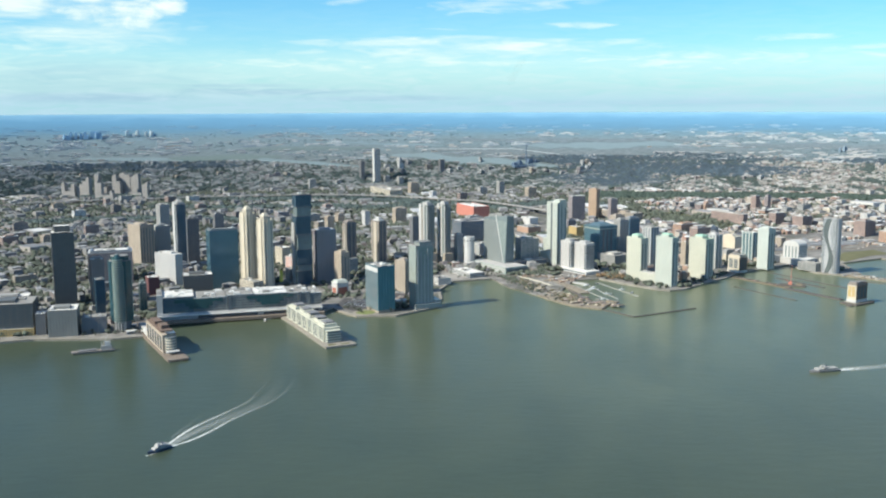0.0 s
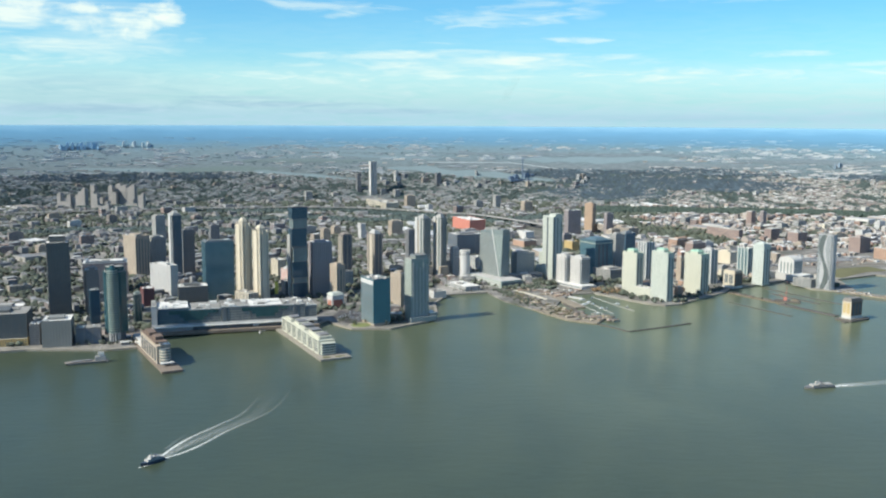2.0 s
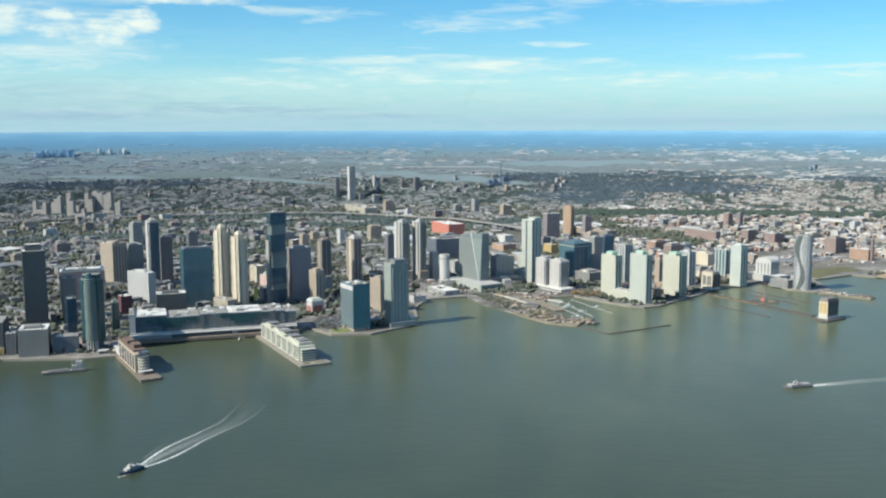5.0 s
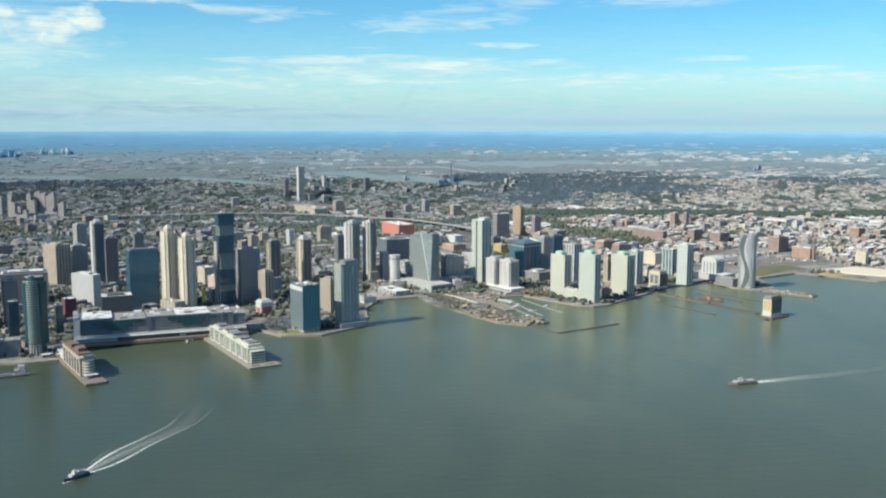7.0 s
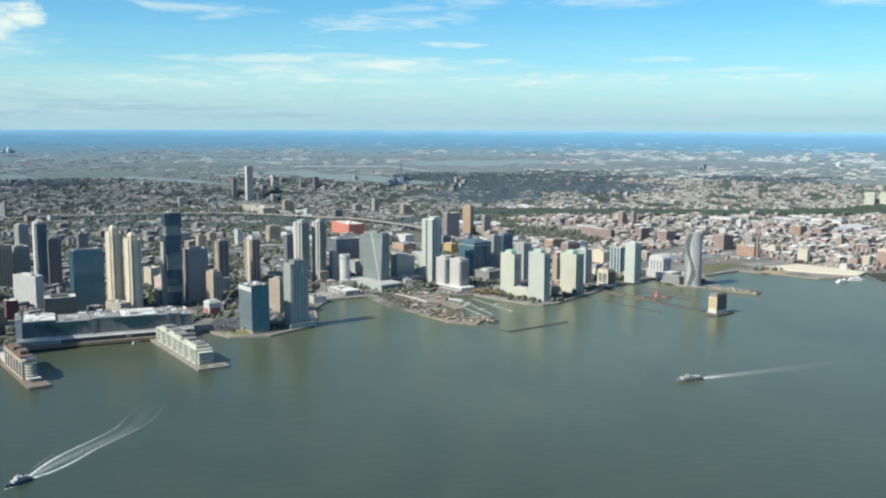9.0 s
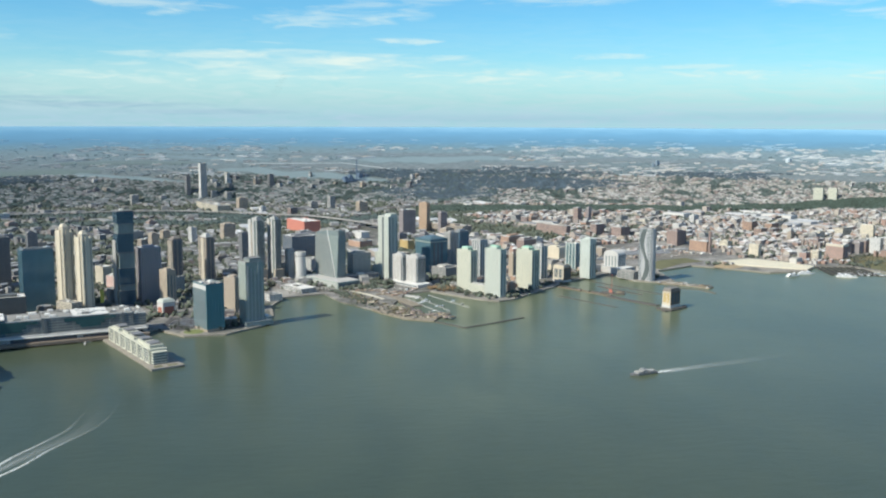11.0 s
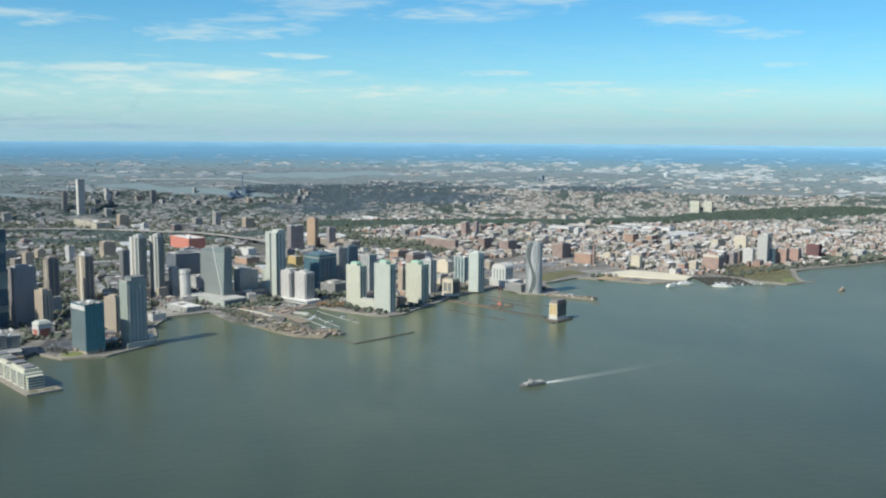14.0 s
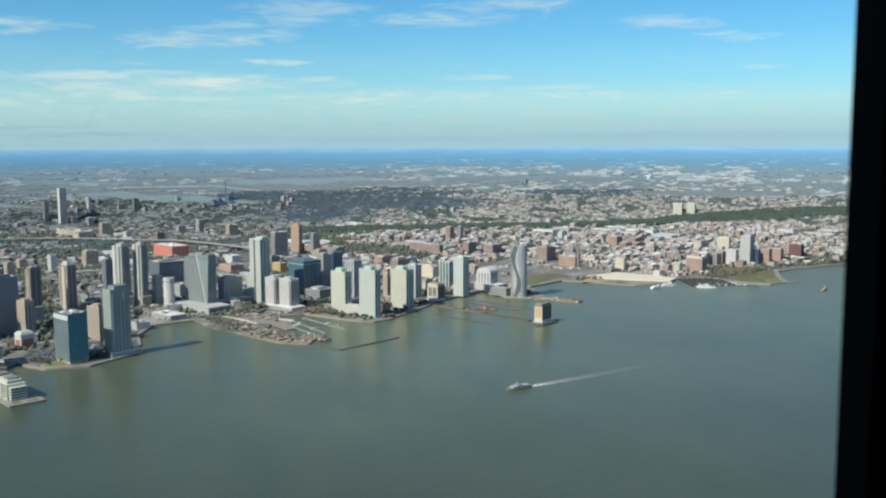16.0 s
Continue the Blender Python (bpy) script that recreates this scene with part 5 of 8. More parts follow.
def slant_tower(x, y):
    e = thing("office_tower", "grey glass office tower with a slanting facet and pale podium", "tower", x, y, 58)
    w, d, h, cut, back = 26, 84, 124, 36, 6
    low = [(0, 0.6, 0), (0.6, 0, 0), (w, 0, 0), (w, d, 0), (0, d, 0)]
    top = [(0, cut, h - 1), (back, 0, h), (w, 0, h), (w, d, h - 6), (0, d, h - 9)]
    part("glazing", Build().loft([low, top]), glass_mist, e)
    bands, front, facet = Build(), Build(), Build()
    n = 34
    for i in range(n):
        z = 3 + i * (h - 14) / n
        t = z / h
        c = 0.6 + (cut - 0.6) * t
        bands.box(-0.22, 0.4, c + 0.4, d - 0.2, z, z + 1.5)
        front.box(0.6 + (back - 0.6) * t + 0.4, w + 0.2, -0.22, 0.4, z, z + 1.2)
        k = [(0.0, c), (0.6 + (back - 0.6) * t, 0.0)]
        facet.loft([[(k[0][0] - 0.2, k[0][1], q), (k[1][0] - 0.2, k[1][1] - 0.1, q), (k[1][0] + 0.3, k[1][1] + 0.2, q), (k[0][0] + 0.3, k[0][1] + 0.2, q)] for q in (z, z + 1.0)])
    tagged(part("facade_frame", bands, slate_panel, e), kind="stuff")
    tagged(part("front_frame", front, metal_blue, e), kind="stuff")
    tagged(part("facet_frame", facet, panel_green, e), kind="stuff")
    part("edge_fin", Build().loft([[(-0.5, -0.2, 0), (0.5, -0.6, 0), (0.9, 0.6, 0), (-0.1, 1.6, 0)], [(-0.6, cut - 1.4, h), (0.4, cut - 1.6, h), (0.6, cut + 0.8, h), (-0.5, cut + 1.2, h)]]), conc_white, e, "pale slanting edge strip")
    part("roof", Build().box(8, w - 2, 6, d - 8, h - 7, h - 1.5).box(12, w - 5, 30, 56, h - 1.5, h + 2.5), roof_grey, e)
    pod = part("podium", Build().box(-34, w + 2, -52, -0.4, 0, 15).box(-34, -0.4, -0.4, d + 4, 0, 15), panel_green, e, "pale grey green podium wall")
    part("podium_roof", Build().box(-33, w + 1, -51, -1, 15, 15.5).box(-33, -1, -1, d + 3, 15, 15.5), conc_pale, pod)
    part("podium_front", Build().box(-30, w - 2, -52.3, -51.9, 3, 11), glass_grey, pod, "grey ribbon of garage openings")
    part("podium_side", Build().box(-34.25, -33.9, -48, d, 4, 7).box(-34.25, -33.9, -48, d, 9.5, 12), conc_pale, pod, "shallow openings")


slant_tower(142, 2176)


def striped_tower(x, y, w, d, h, label):
    """Residential slab with white piers on its sunny side."""
    e = thing("apartment_tower", label, "tower", x, y, 60, group="striped twin towers")
    facade(e, w, d, 0, h, frame_green, glass_grey, "bands", floor=3.2)
    for a, b, top, mat in ((0.74, 1.0, h + 1, conc_white), (0.36, 0.52, h + 2, conc_white), (0.58, 0.68, h - 6, conc_tan), (0.0, 0.10, h - 3, conc_pale)):
        part("white_pier" if mat is conc_white else "pier", Build().box(-0.9, 0.1, d * a, d * b, 0, top), mat, e)
    for i in range(4):
        part("pier", Build().box(w * (0.14 + 0.22 * i), w * (0.14 + 0.22 * i) + 1.0, -0.6, 0.1, 0, h - 2), conc_grey, e)
    r = flat_roof(e, w, d, h, conc_grey, roof_grey)
    part("penthouse", Build().box(w * 0.15, w * 0.85, d * 0.2, d * 0.75, h + 0.2, h + 5.5).box(w * 0.3, w * 0.7, d * 0.3, d * 0.5, h + 5.5, h + 8.5), conc_pale, r)
    part("podium", Build().box(-6, w + 2, -8, -0.2, 0, 26), conc_tan, e)
    return e


striped_tower(-37, 2266, 20, 40, 140, "tall residential twin tower with white vertical stripes")
striped_tower(5, 2265, 16, 36, 142, "slimmer residential twin tower with white vertical stripes")


def panelled_block(x, y, w, d, h, label):
    """White office block with fine floor lines and a dark slot at its edge."""
    e = thing("office_block", label, "office", x, y, 58, group="white panelled pair")
    facade(e, w, d, 6, h, conc_white, conc_brown, "ribbon", floor=3.7)
    front = Build()
    for i in range(int((h - 10) / 3.7)):
        front.box(1, w - 1, -0.3, 0.1, 8 + i * 3.7, 9.5 + i * 3.7)
    tagged(part("front_windows", front, glass_grey, e, "grey ribbon windows"), kind="stuff")
    part("base", Build().box(1, w - 1, 1, d - 1, 0, 6), conc_dark, e)
    part("dark_slot", Build().box(-0.35, 0.2, 0.8, 4.6, 8, h - 3), glass_dark, e, "dark vertical corner slot")
    r = flat_roof(e, w, d, h, conc_white, roof_white)
    part("penthouse", Build().box(w * 0.2, w * 0.8, d * 0.25, d * 0.7, h + 0.2, h + 4.5), conc_pale, r)
    return e


panelled_block(292, 2158, 17, 36, 67, "white panelled office block, one of a pair")
panelled_block(322, 2126, 24, 40, 67, "white panelled office block with a shaded side")
_pl = thing("plinth", "long white podium under the white office pair", "podium", 326, 2104, 58)
part("wall", Build().box(-8, 34, 0, 96, 0, 7), conc_white, _pl)
part("roof", Build().box(-7, 33, 1, 95, 7, 7.5), roof_white, _pl)
part("window_strip", Build().box(-8.2, -7.9, 4, 92, 2, 4.5), glass_grey, _pl)


def arched_block(x, y):
    """White block whose sunny front rises to a rounded gable."""
    e = thing("apartment_block", "white mid rise block with a rounded barrel roof", "housing", x, y, 55)
    w, d, h = 34, 42, 44
    arch = [(0.0, 0.0), (d, 0.0), (d, h)] + [(d / 2 + d / 2 * math.cos(a), h + 11 * math.sin(a)) for a in (0.35, 0.8, 1.25, 1.57, 1.9, 2.34, 2.79)] + [(0.0, h)]
    part("wall", Build().loft([[(xx, yy, zz) for yy, zz in arch] for xx in (w, 0.0)]), conc_white, e)
    for k in range(4):
        part("window_column", Build().box(-0.25, 0.1, 5 + k * 9.2, 8.5 + k * 9.2, 6, h - 3), glass_mist, e)
    for k in range(10):
        part("window_strip", Build().box(2, w - 2, -0.25, 0.1, 4 + k * 4, 6 + k * 4), glass_grey, e)
    part("podium", Build().box(-14, -0.3, -26, d, 0, 14).box(-0.3, w, -26, -0.4, 0, 14), conc_pale, e)
    part("podium_roof", Build().box(-13, w - 1, -25, -1, 14, 14.5), roof_white, e)


arched_block(843, 2240)


def wavy_tower(x, y):
    e = thing("apartment_tower", "grey white tower with a wavy dark glass stripe", "tower", x, y, 58)
    w, d, h, n = 19, 41, 124, 40
    rings = []
    for i in range(n + 1):
        t = i / n
        bulge = 1.2 * math.sin(t * 2 * math.pi)
        rings.append([(px + w / 2, py + d / 2 + bulge * 0.2, t * h) for px, py in oval(w / 2 * (1 + 0.05 * math.sin(t * 6.3)), d / 2 * (1 - 0.03 * math.cos(t * 6.3)), 28)])
    square = []
    for r in rings:
        ring = []
        for px, py, pz in r:
            cx, cy = (px - w / 2) / (w / 2), (py - d / 2) / (d / 2)
            m = max(abs(cx), abs(cy), 0.01)
            k = 0.35 + 0.65 / m * math.hypot(cx, cy) / max(1e-6, math.hypot(cx, cy))
            ring.append((w / 2 + cx * min(k, 1.25) * w / 2, d / 2 + cy * min(k, 1.25) * d / 2, pz))
        square.append(ring)
    part("wall", Build().loft(square), panel_grey, e)
    bands = Build()
    for i in range(36):
        z = 3 + i * 3.35
        bands.box(0.2, w - 0.2, 2.5, d - 2.5, z, z + 1.5)
    tagged(part("facade_frame", bands, glass_grey, e), kind="stuff")
    wave = []
    for i in range(n + 1):
        t = i / n
        c = d * (0.52 + 0.20 * math.sin(t * 2 * math.pi * 1.05 + 2.9))
        half = d * (0.12 + 0.03 * math.sin(t * 9))
        wave.append([(-1.0, c - half, t * (h - 1) + 0.5), (0.9, c - half, t * (h - 1) + 0.5), (0.9, c + half, t * (h - 1) + 0.5), (-1.0, c + half, t * (h - 1) + 0.5)])
    part("glass_stripe", Build().loft(wave), wave_glass, e, "wavy darker glass stripe")
    part("roof", Build().box(4, w - 4, 6, d - 6, h, h + 2), roof_grey, e)


wavy_tower(876, 2103)


def vent_tower(x, y, brg, w, d, h, label, in_water):
    e = thing("ventilation_tower", label, "tower", x, y, brg, z=0 if in_water else 3)
    z0 = 5 if in_water else 0
    if in_water:
        part("platform", Build().box(-10, w + 12, -9, d + 8, -2, 3.2).box(-22, -10, -4, 6, -2, 1.5).box(w + 12, w + 26, 0, 8, -2, 1.8), timber_dark, e)
        part("plinth", Build().box(-3, w + 3, -3, d + 3, 3.2, 5), quay_stone, e)
    part("wall", Build().box(0, w, 0, d, z0, z0 + h * 0.86), conc_cream, e)
    part("side_cladding", Build().box(0.6, w - 0.3, -0.45, 0, z0 + h * 0.14, z0 + h * 0.93), brown_brick, e, "dark brown brick side")
    part("cornice", Build().box(-0.8, w + 0.8, -0.8, d + 0.8, z0 + h * 0.86, z0 + h * 0.9), conc_cream if not in_water else conc_brown, e)
    part("attic", Build().box(1.5, w - 1.5, 1.5, d - 1.5, z0 + h * 0.9, z0 + h), conc_brown if in_water else conc_cream, e)
    for i in range(3):
        c = w * (0.22 + 0.28 * i)
        part("louvre", Build().box(c - w * 0.07, c + w * 0.07, -0.7, -0.4, z0 + h * 0.2, z0 + h * 0.76), glass_dark, e)
    panels = 2
    for i in range(panels):
        c = d * (0.29 + 0.42 * i)
        part("louvre", Build().box(-0.3, 0.3, c - d * 0.16, c + d * 0.16, z0 + h * 0.26, z0 + h * 0.78), ochre if in_water else glass_grey, e, "tall ochre louvre panel" if in_water else "")
        for k in range(3):
            part("mullion", Build().box(-0.45, 0.3, c - d * 0.16 + d * 0.08 * (k + 0.5), c - d * 0.16 + d * 0.08 * (k + 0.5) + 0.3, z0 + h * 0.26, z0 + h * 0.78), conc_cream, e)
    part("roof", Build().box(2, w - 2, 2, d - 2, z0 + h, z0 + h + 0.6), roof_grey, e)
    if in_water:
        for qx, qy in ((3, 3), (w * 0.5, 3), (w - 4, 3), (w - 4, d - 4), (w * 0.5, d - 4), (3, d - 4)):
            part("roof_post", Build().box(qx, qx + 0.8, qy, qy + 0.8, z0 + h + 0.6, z0 + h + 4.2), conc_brown, e)
        part("roof_frame", Build().box(2.6, w - 2.6, 2.6, 3.6, z0 + h + 4.2, z0 + h + 4.8).box(2.6, w - 2.6, d - 4.4, d - 3.4, z0 + h + 4.2, z0 + h + 4.8), conc_brown, e, "rusty frame over the roof")
    part("base_band", Build().box(-0.5, w + 0.5, -0.5, d + 0.5, z0, z0 + h * 0.12), conc_white, e, "white stone base")


vent_tower(788, 1790, 58, 34, 19, 38, "cream and brown tunnel ventilation tower standing in the river", True)
vent_tower(666, 2121, 58, 26, 32, 40, "cream stone ventilation building on the shore", False)


def long_office(x, y):
    """The long stepped waterfront terminal."""
    e = thing("terminal_building", "long stepped grey glass waterfront terminal with white roofs", "office", x, y, 73.5)
    length = 292
    part("promenade", Build().box(-4, length + 2, -16, -2.1, -1, 4), brown_deck, e)
    part("lower_wall", Build().box(84, length, -2, 70, 0, 15), conc_white, e)
    part("lower_wall", Build().box(0, 83.6, -2, 70, 0, 15), panel_grey, e, "blue grey panelled wall")
    part("canopy_roof", Build().box(0, length, -8, -2.4, 11, 12.2), roof_white, e)
    part("lower_glazing", Build().box(70, 175, -2.4, -2, 3, 10).box(185, 285, -2.4, -2, 2, 8), glass_dark, e)
    x0 = 0
    for k, (bw, bh, setback, gl) in enumerate(((10, 48, 0, conc_white), (54, 44, 0.5, glass_navy), (56, 40, 0.8, glass_dark), (50, 42, 0.5, glass_dark), (60, 41, 0.8, glass_dark), (40, 40, 0.5, glass_dark), (22, 37, 2, glass_dark))):
        facade(e, bw - 0.4, 64 - setback, 15, bh, (slate_panel if gl is glass_dark else metal_blue) if gl is not conc_white else conc_white, gl, "bands" if gl is not glass_navy else "curtain", x0, setback, floor=4.2)
        part("roof", Build().box(x0 + 0.3, x0 + bw - 0.7, setback + 0.5, 63, bh, bh + 0.8), roof_white if k % 3 == 1 else roof_grey, e)
        roof_units(e, bw - 2, 60, bh + 0.6, RNG, x0 + 1, 2, roof_white)
        roof_units(e, bw - 2, 60, bh + 0.6, RNG, x0 + 1, 2)
        part("roof_edge", Build().box(x0 + 0.2, x0 + bw - 0.6, setback - 0.5, setback + 0.6, bh - 0.6, bh + 1.1), conc_white, e, "white roof edge")
        x0 += bw
    for cx in (72, 198):
        inset = Build()
        for j, half in enumerate((42, 24, 17)):
            inset.box(cx - half, cx + half, -0.5 - 0.05 * j, 0.9, 33 - j * 6.0, 39 - j * 6.0)
        part("dark_recess", inset, glass_deep, e, "stepped dark blue glass recess")
    for cx in (126, 252):
        part("dark_joint", Build().box(cx - 2.5, cx + 2.5, -0.6, 1, 15, 41), glass_dark, e)


long_office(-504, 1648)
slab("pontoon", "small white floating pontoon before the terminal", Build().box(-334, -312, 1688, 1696, -0.5, 1.6), conc_pale, kind="", category="pontoon")
slab("gangway", "narrow pale gangway to the pontoon", strip([(-322, 1692), (-318, 1664)], 3, 1.0, 1.8), conc_pale, kind="", category="gangway")
for _x, _y, _w, _h in ((-530, 1562, 16, 6), (-512, 1604, 12, 8), (-540, 1612, 10, 5), (-508, 1572, 20, 4)):
    _e = thing("pavilion", "small white flat roofed pavilion on the quay", "pavilion", _x, _y, 68)
    part("wall", Build().box(0, _w, 0, 8, 0, _h - 0.8), conc_pale, _e)
    part("roof", Build().box(-1, _w + 1, -1, 9, _h - 0.8, _h), roof_white, _e)
    part("window", Build().box(1, _w - 1, -0.15, 0.1, 1, _h - 1.6), glass_dark, _e)


def pier_hotel():
    """Brick and glass hotel on its own pier."""
    e = thing("pier_hotel", "tan and glass hotel standing on its own pier", "hotel", -413, 1400, 61, z=0)
    part("pier_deck", Build().box(-3, 38, -2, 285, -3, 3.2), brown_deck, e)
    for i in range(9):
        part("pile", Build().prism(oval(0.8, 0.8, 8, 1 + i * 4.2, -2.4), -4, 2.4), timber_dark, e)
    part("wall", Build().box(1, 9, 45, 160, 3.2, 29), conc_tan, e)
    facade(e, 20, 112, 3.2, 31, conc_tan, glass_dark, "bands", 9.2, 45)
    for i in range(6):
        part("bay_window", Build().box(0.5, 1.0, 52 + i * 18, 62 + i * 18, 6, 26), glass_dark, e, "tall dark bay window")
    part("round_front", Build().prism(oval(11, 11, 24, 17, 46), 3.2, 26), glass_grey, e)
    for i in range(5):
        part("balcony_band", Build().prism(oval(11.5, 11.5, 24, 17, 46), 6 + i * 4, 7.4 + i * 4), conc_cream, e)
    part("roof", Build().box(1.5, 28, 60, 156, 31, 32), brown_brick, e, "dark reddish roof")
    part("penthouse", Build().box(8, 24, 74, 96, 32, 37).box(6, 22, 112, 146, 32, 36), brown_brick, e)
    part("canopy", Build().box(4, 30, 26, 34, 7, 8), conc_white, e)
    part("entry_pavilion", Build().box(4, 30, 166, 200, 3.2, 12).box(2, 32, 164, 202, 12, 12.8), conc_white, e)
    part("boarding_house", Build().box(6, 26, 214, 250, 3.2, 9), conc_grey, e)
    e.matrix_world = e.matrix_world @ Matrix.Diagonal((0.76, 1, 1.1, 1))


pier_hotel()


def pier_flats():
    """Pale stepped apartment house along a pier."""
    e = thing("pier_apartments", "pale cream stepped apartment house along a pier", "housing", -186, 1478, 64, z=0)
    part("pier_deck", Build().box(-2, 50, -4, 250, -3, 3.2), quay_stone, e)
    part("lawn", Build().box(6, 18, 3, 12, 3.2, 3.45).box(26, 42, 2, 9, 3.2, 3.45), grass_green, e)
    part("wall", Build().box(6, 34, 28, 232, 3.2, 26), pale_cream, e)
    for i in range(7):
        y0 = 26 + i * 29
        part("bay", Build().box(5.3, 6, y0 + 4, y0 + 20, 3.2, 26.6), pale_cream, e)
        for j in range(5):
            part("balcony", Build().box(4.9, 6, y0 + 21, y0 + 27, 6 + j * 4, 6.8 + j * 4), pale_cream, e)
        part("window_strip", Build().box(5.7, 6.0, y0 + 20.4, y0 + 27.6, 4, 25), glass_dark, e)
        for j in range(5):
            part("window_strip", Build().box(5.15, 5.4, y0 + 5, y0 + 19, 6.4 + j * 4.1, 8.6 + j * 4.1), glass_dark, e)
    for i in range(5):
        y0 = 34 + i * 38
        part("upper_storey", Build().box(9 + (i % 2) * 3, 31, y0, y0 + (24 if i % 2 else 33), 26, 31 - (i % 3)), pale_cream, e)
        part("roof_terrace", Build().box(12, 28, y0 + 5, y0 + 24, 31, 33.5), conc_dark, e)
    part("end_block", Build().box(9, 31, 19, 27.9, 3.2, 22), glass_grey, e)
    for i in range(5):
        part("balcony_band", Build().box(8, 32, 18, 27.9, 5 + i * 4.1, 6.6 + i * 4.1), pale_cream, e)
    part("planter", Build().box(34, 42, 40, 200, 3.2, 6), conc_grey, e)


pier_flats()


def brick_hall(x, y):
    e = thing("brick_hall", "small red brick and white hall in a parking lot", "hall", x, y, 55)
    part("wall", Build().box(0, 26, 0, 22, 0, 26), conc_white, e)
    part("brick_front", Build().box(3, 23, -0.8, 0, 0, 17).box(-0.8, 0, 4, 18, 0, 16), brick_bright, e)
    part("canopy", Build().prism([(-1, -1), (27, -1), (27, 23), (-1, 23)], 26, 31, 0.7), pale_green, e)
    part("base", Build().box(-1, 27, -1, 23, 0, 3), conc_tan, e)


brick_hall(-212, 1878)
_e = thing("billboard", "tall bright yellow billboard on dark posts", "billboard", -346, 1992, 62)
part("panel", Build().box(0, 7, 0, 0.8, 8, 34), sign_yellow, _e)
part("post", Build().box(0.5, 1.1, 0.1, 0.7, 0, 8), hull_dark, _e)
part("post", Build().box(4.9, 5.5, 0.1, 0.7, 0, 8), hull_dark, _e)


def pier_shed():
    e = thing("pier_shed", "broad low shed with a pale cream roof beside the river", "shed", 0, 0.001, 90, z=3)
    plan = [(1168, 2364), (1190, 2312), (1268, 2248), (1336, 2202), (1384, 2248), (1342, 2332), (1282, 2400)]
    part("wall", Build().prism(plan, 0, 2.4), conc_cream, e)
    part("roof", Build().prism(plan, 2.4, 3.2, 0.985), roof_cream, e, "pale cream roof sheeting")


pier_shed()


def ferry(x, y, brg, label, length=46.0, hull=hull_white, house=hull_white, rise=1.0):
    """Hull along local y, bow at +y."""
    e = thing("ferry", label, "ferry", x, y, brg, z=0)
    a, b = length / 2, length * 0.13
    low = [(-b * 0.8, -a, -1), (b * 0.8, -a, -1), (b * 0.85, a * 0.4, -1), (0, a * 0.94, -1), (-b * 0.85, a * 0.4, -1)]
    top = [(-b, -a, 3), (b, -a, 3), (b, a * 0.45, 3), (0, a, 3.6), (-b, a * 0.45, 3)]
    part("hull", Build().loft([low, top]), hull, e)
    part("main_deck_house", Build().box(-b * 0.82, b * 0.82, -a * 0.86, a * 0.5, 3, 5.4), house, e)
    part("window_band", Build().box(-b * 0.84, b * 0.84, -a * 0.8, a * 0.44, 3.9, 4.8), glass_dark, e)
    part("upper_deck", Build().box(-b * 0.78, b * 0.78, -a * 0.7 * rise, a * 0.3 * rise, 5.4, 7.4), house, e)
    part("upper_window_band", Build().box(-b * 0.8, b * 0.8, -a * 0.3 * rise, a * 0.26 * rise, 6.1, 6.9), glass_dark, e)
    part("wheelhouse", Build().prism([(-2.0, a * 0.05), (2.0, a * 0.05), (1.7, a * 0.2), (-1.7, a * 0.2)], 7.4, 9.4, 0.9), house, e)
    part("mast", Build().prism(oval(0.18, 0.18, 8, 0, a * 0.02), 7.4, 12.5, 0.5), hull_white, e)
    part("funnel", Build().box(-1.2, 1.2, -a * 0.5 * rise, -a * 0.34 * rise, 7.4, 9.0), hull_dark, e)
    return e


def wake(points, widths, mat, label, z=0.05):
    """A ribbon of foam behind a boat."""
    me = bpy.data.meshes.new("wake")
    v, f, uv = [], [], []
    n = len(points)
    for i, (p, w) in enumerate(zip(points, widths)):
        q0, q1 = points[max(0, i - 1)], points[min(n - 1, i + 1)]
        dx, dy = q1[0] - q0[0], q1[1] - q0[1]
        k = math.hypot(dx, dy)
        for s in (-1, 0, 1):
            v.append((p[0] - dy / k * w * s / 2, p[1] + dx / k * w * s / 2, z))
            uv.append((i / (n - 1), (s + 1) / 2))
    for i in range(n - 1):
        for s in (0, 1):
            a = i * 3 + s
            f.append((a, a + 1, a + 4, a + 3))
    me.from_pydata(v, [], f)
    layer = me.uv_layers.new(name="UVMap")
    for lp in me.loops:
        layer.data[lp.index].uv = uv[lp.vertex_index]
    me.materials.append(mat)
    return tagged(new("wake", me), label, "wake", kind="stuff")


def curve(pts, n=24):
    """Smooth plan curve through a few points."""
    out = []
    for i in range(n + 1):
        t = i / n * (len(pts) - 1)
        k = min(int(t), len(pts) - 2)
        u = t - k
        p0, p1, p2, p3 = (Vector(pts[max(0, min(len(pts) - 1, k + j))]) for j in (-1, 0, 1, 2))
        out.append(tuple(0.5 * (2 * p1 + (p2 - p0) * u + (2 * p0 - 5 * p1 + 4 * p2 - p3) * u * u + (3 * p1 - p0 - 3 * p2 + p3) * u ** 3)))
    return out


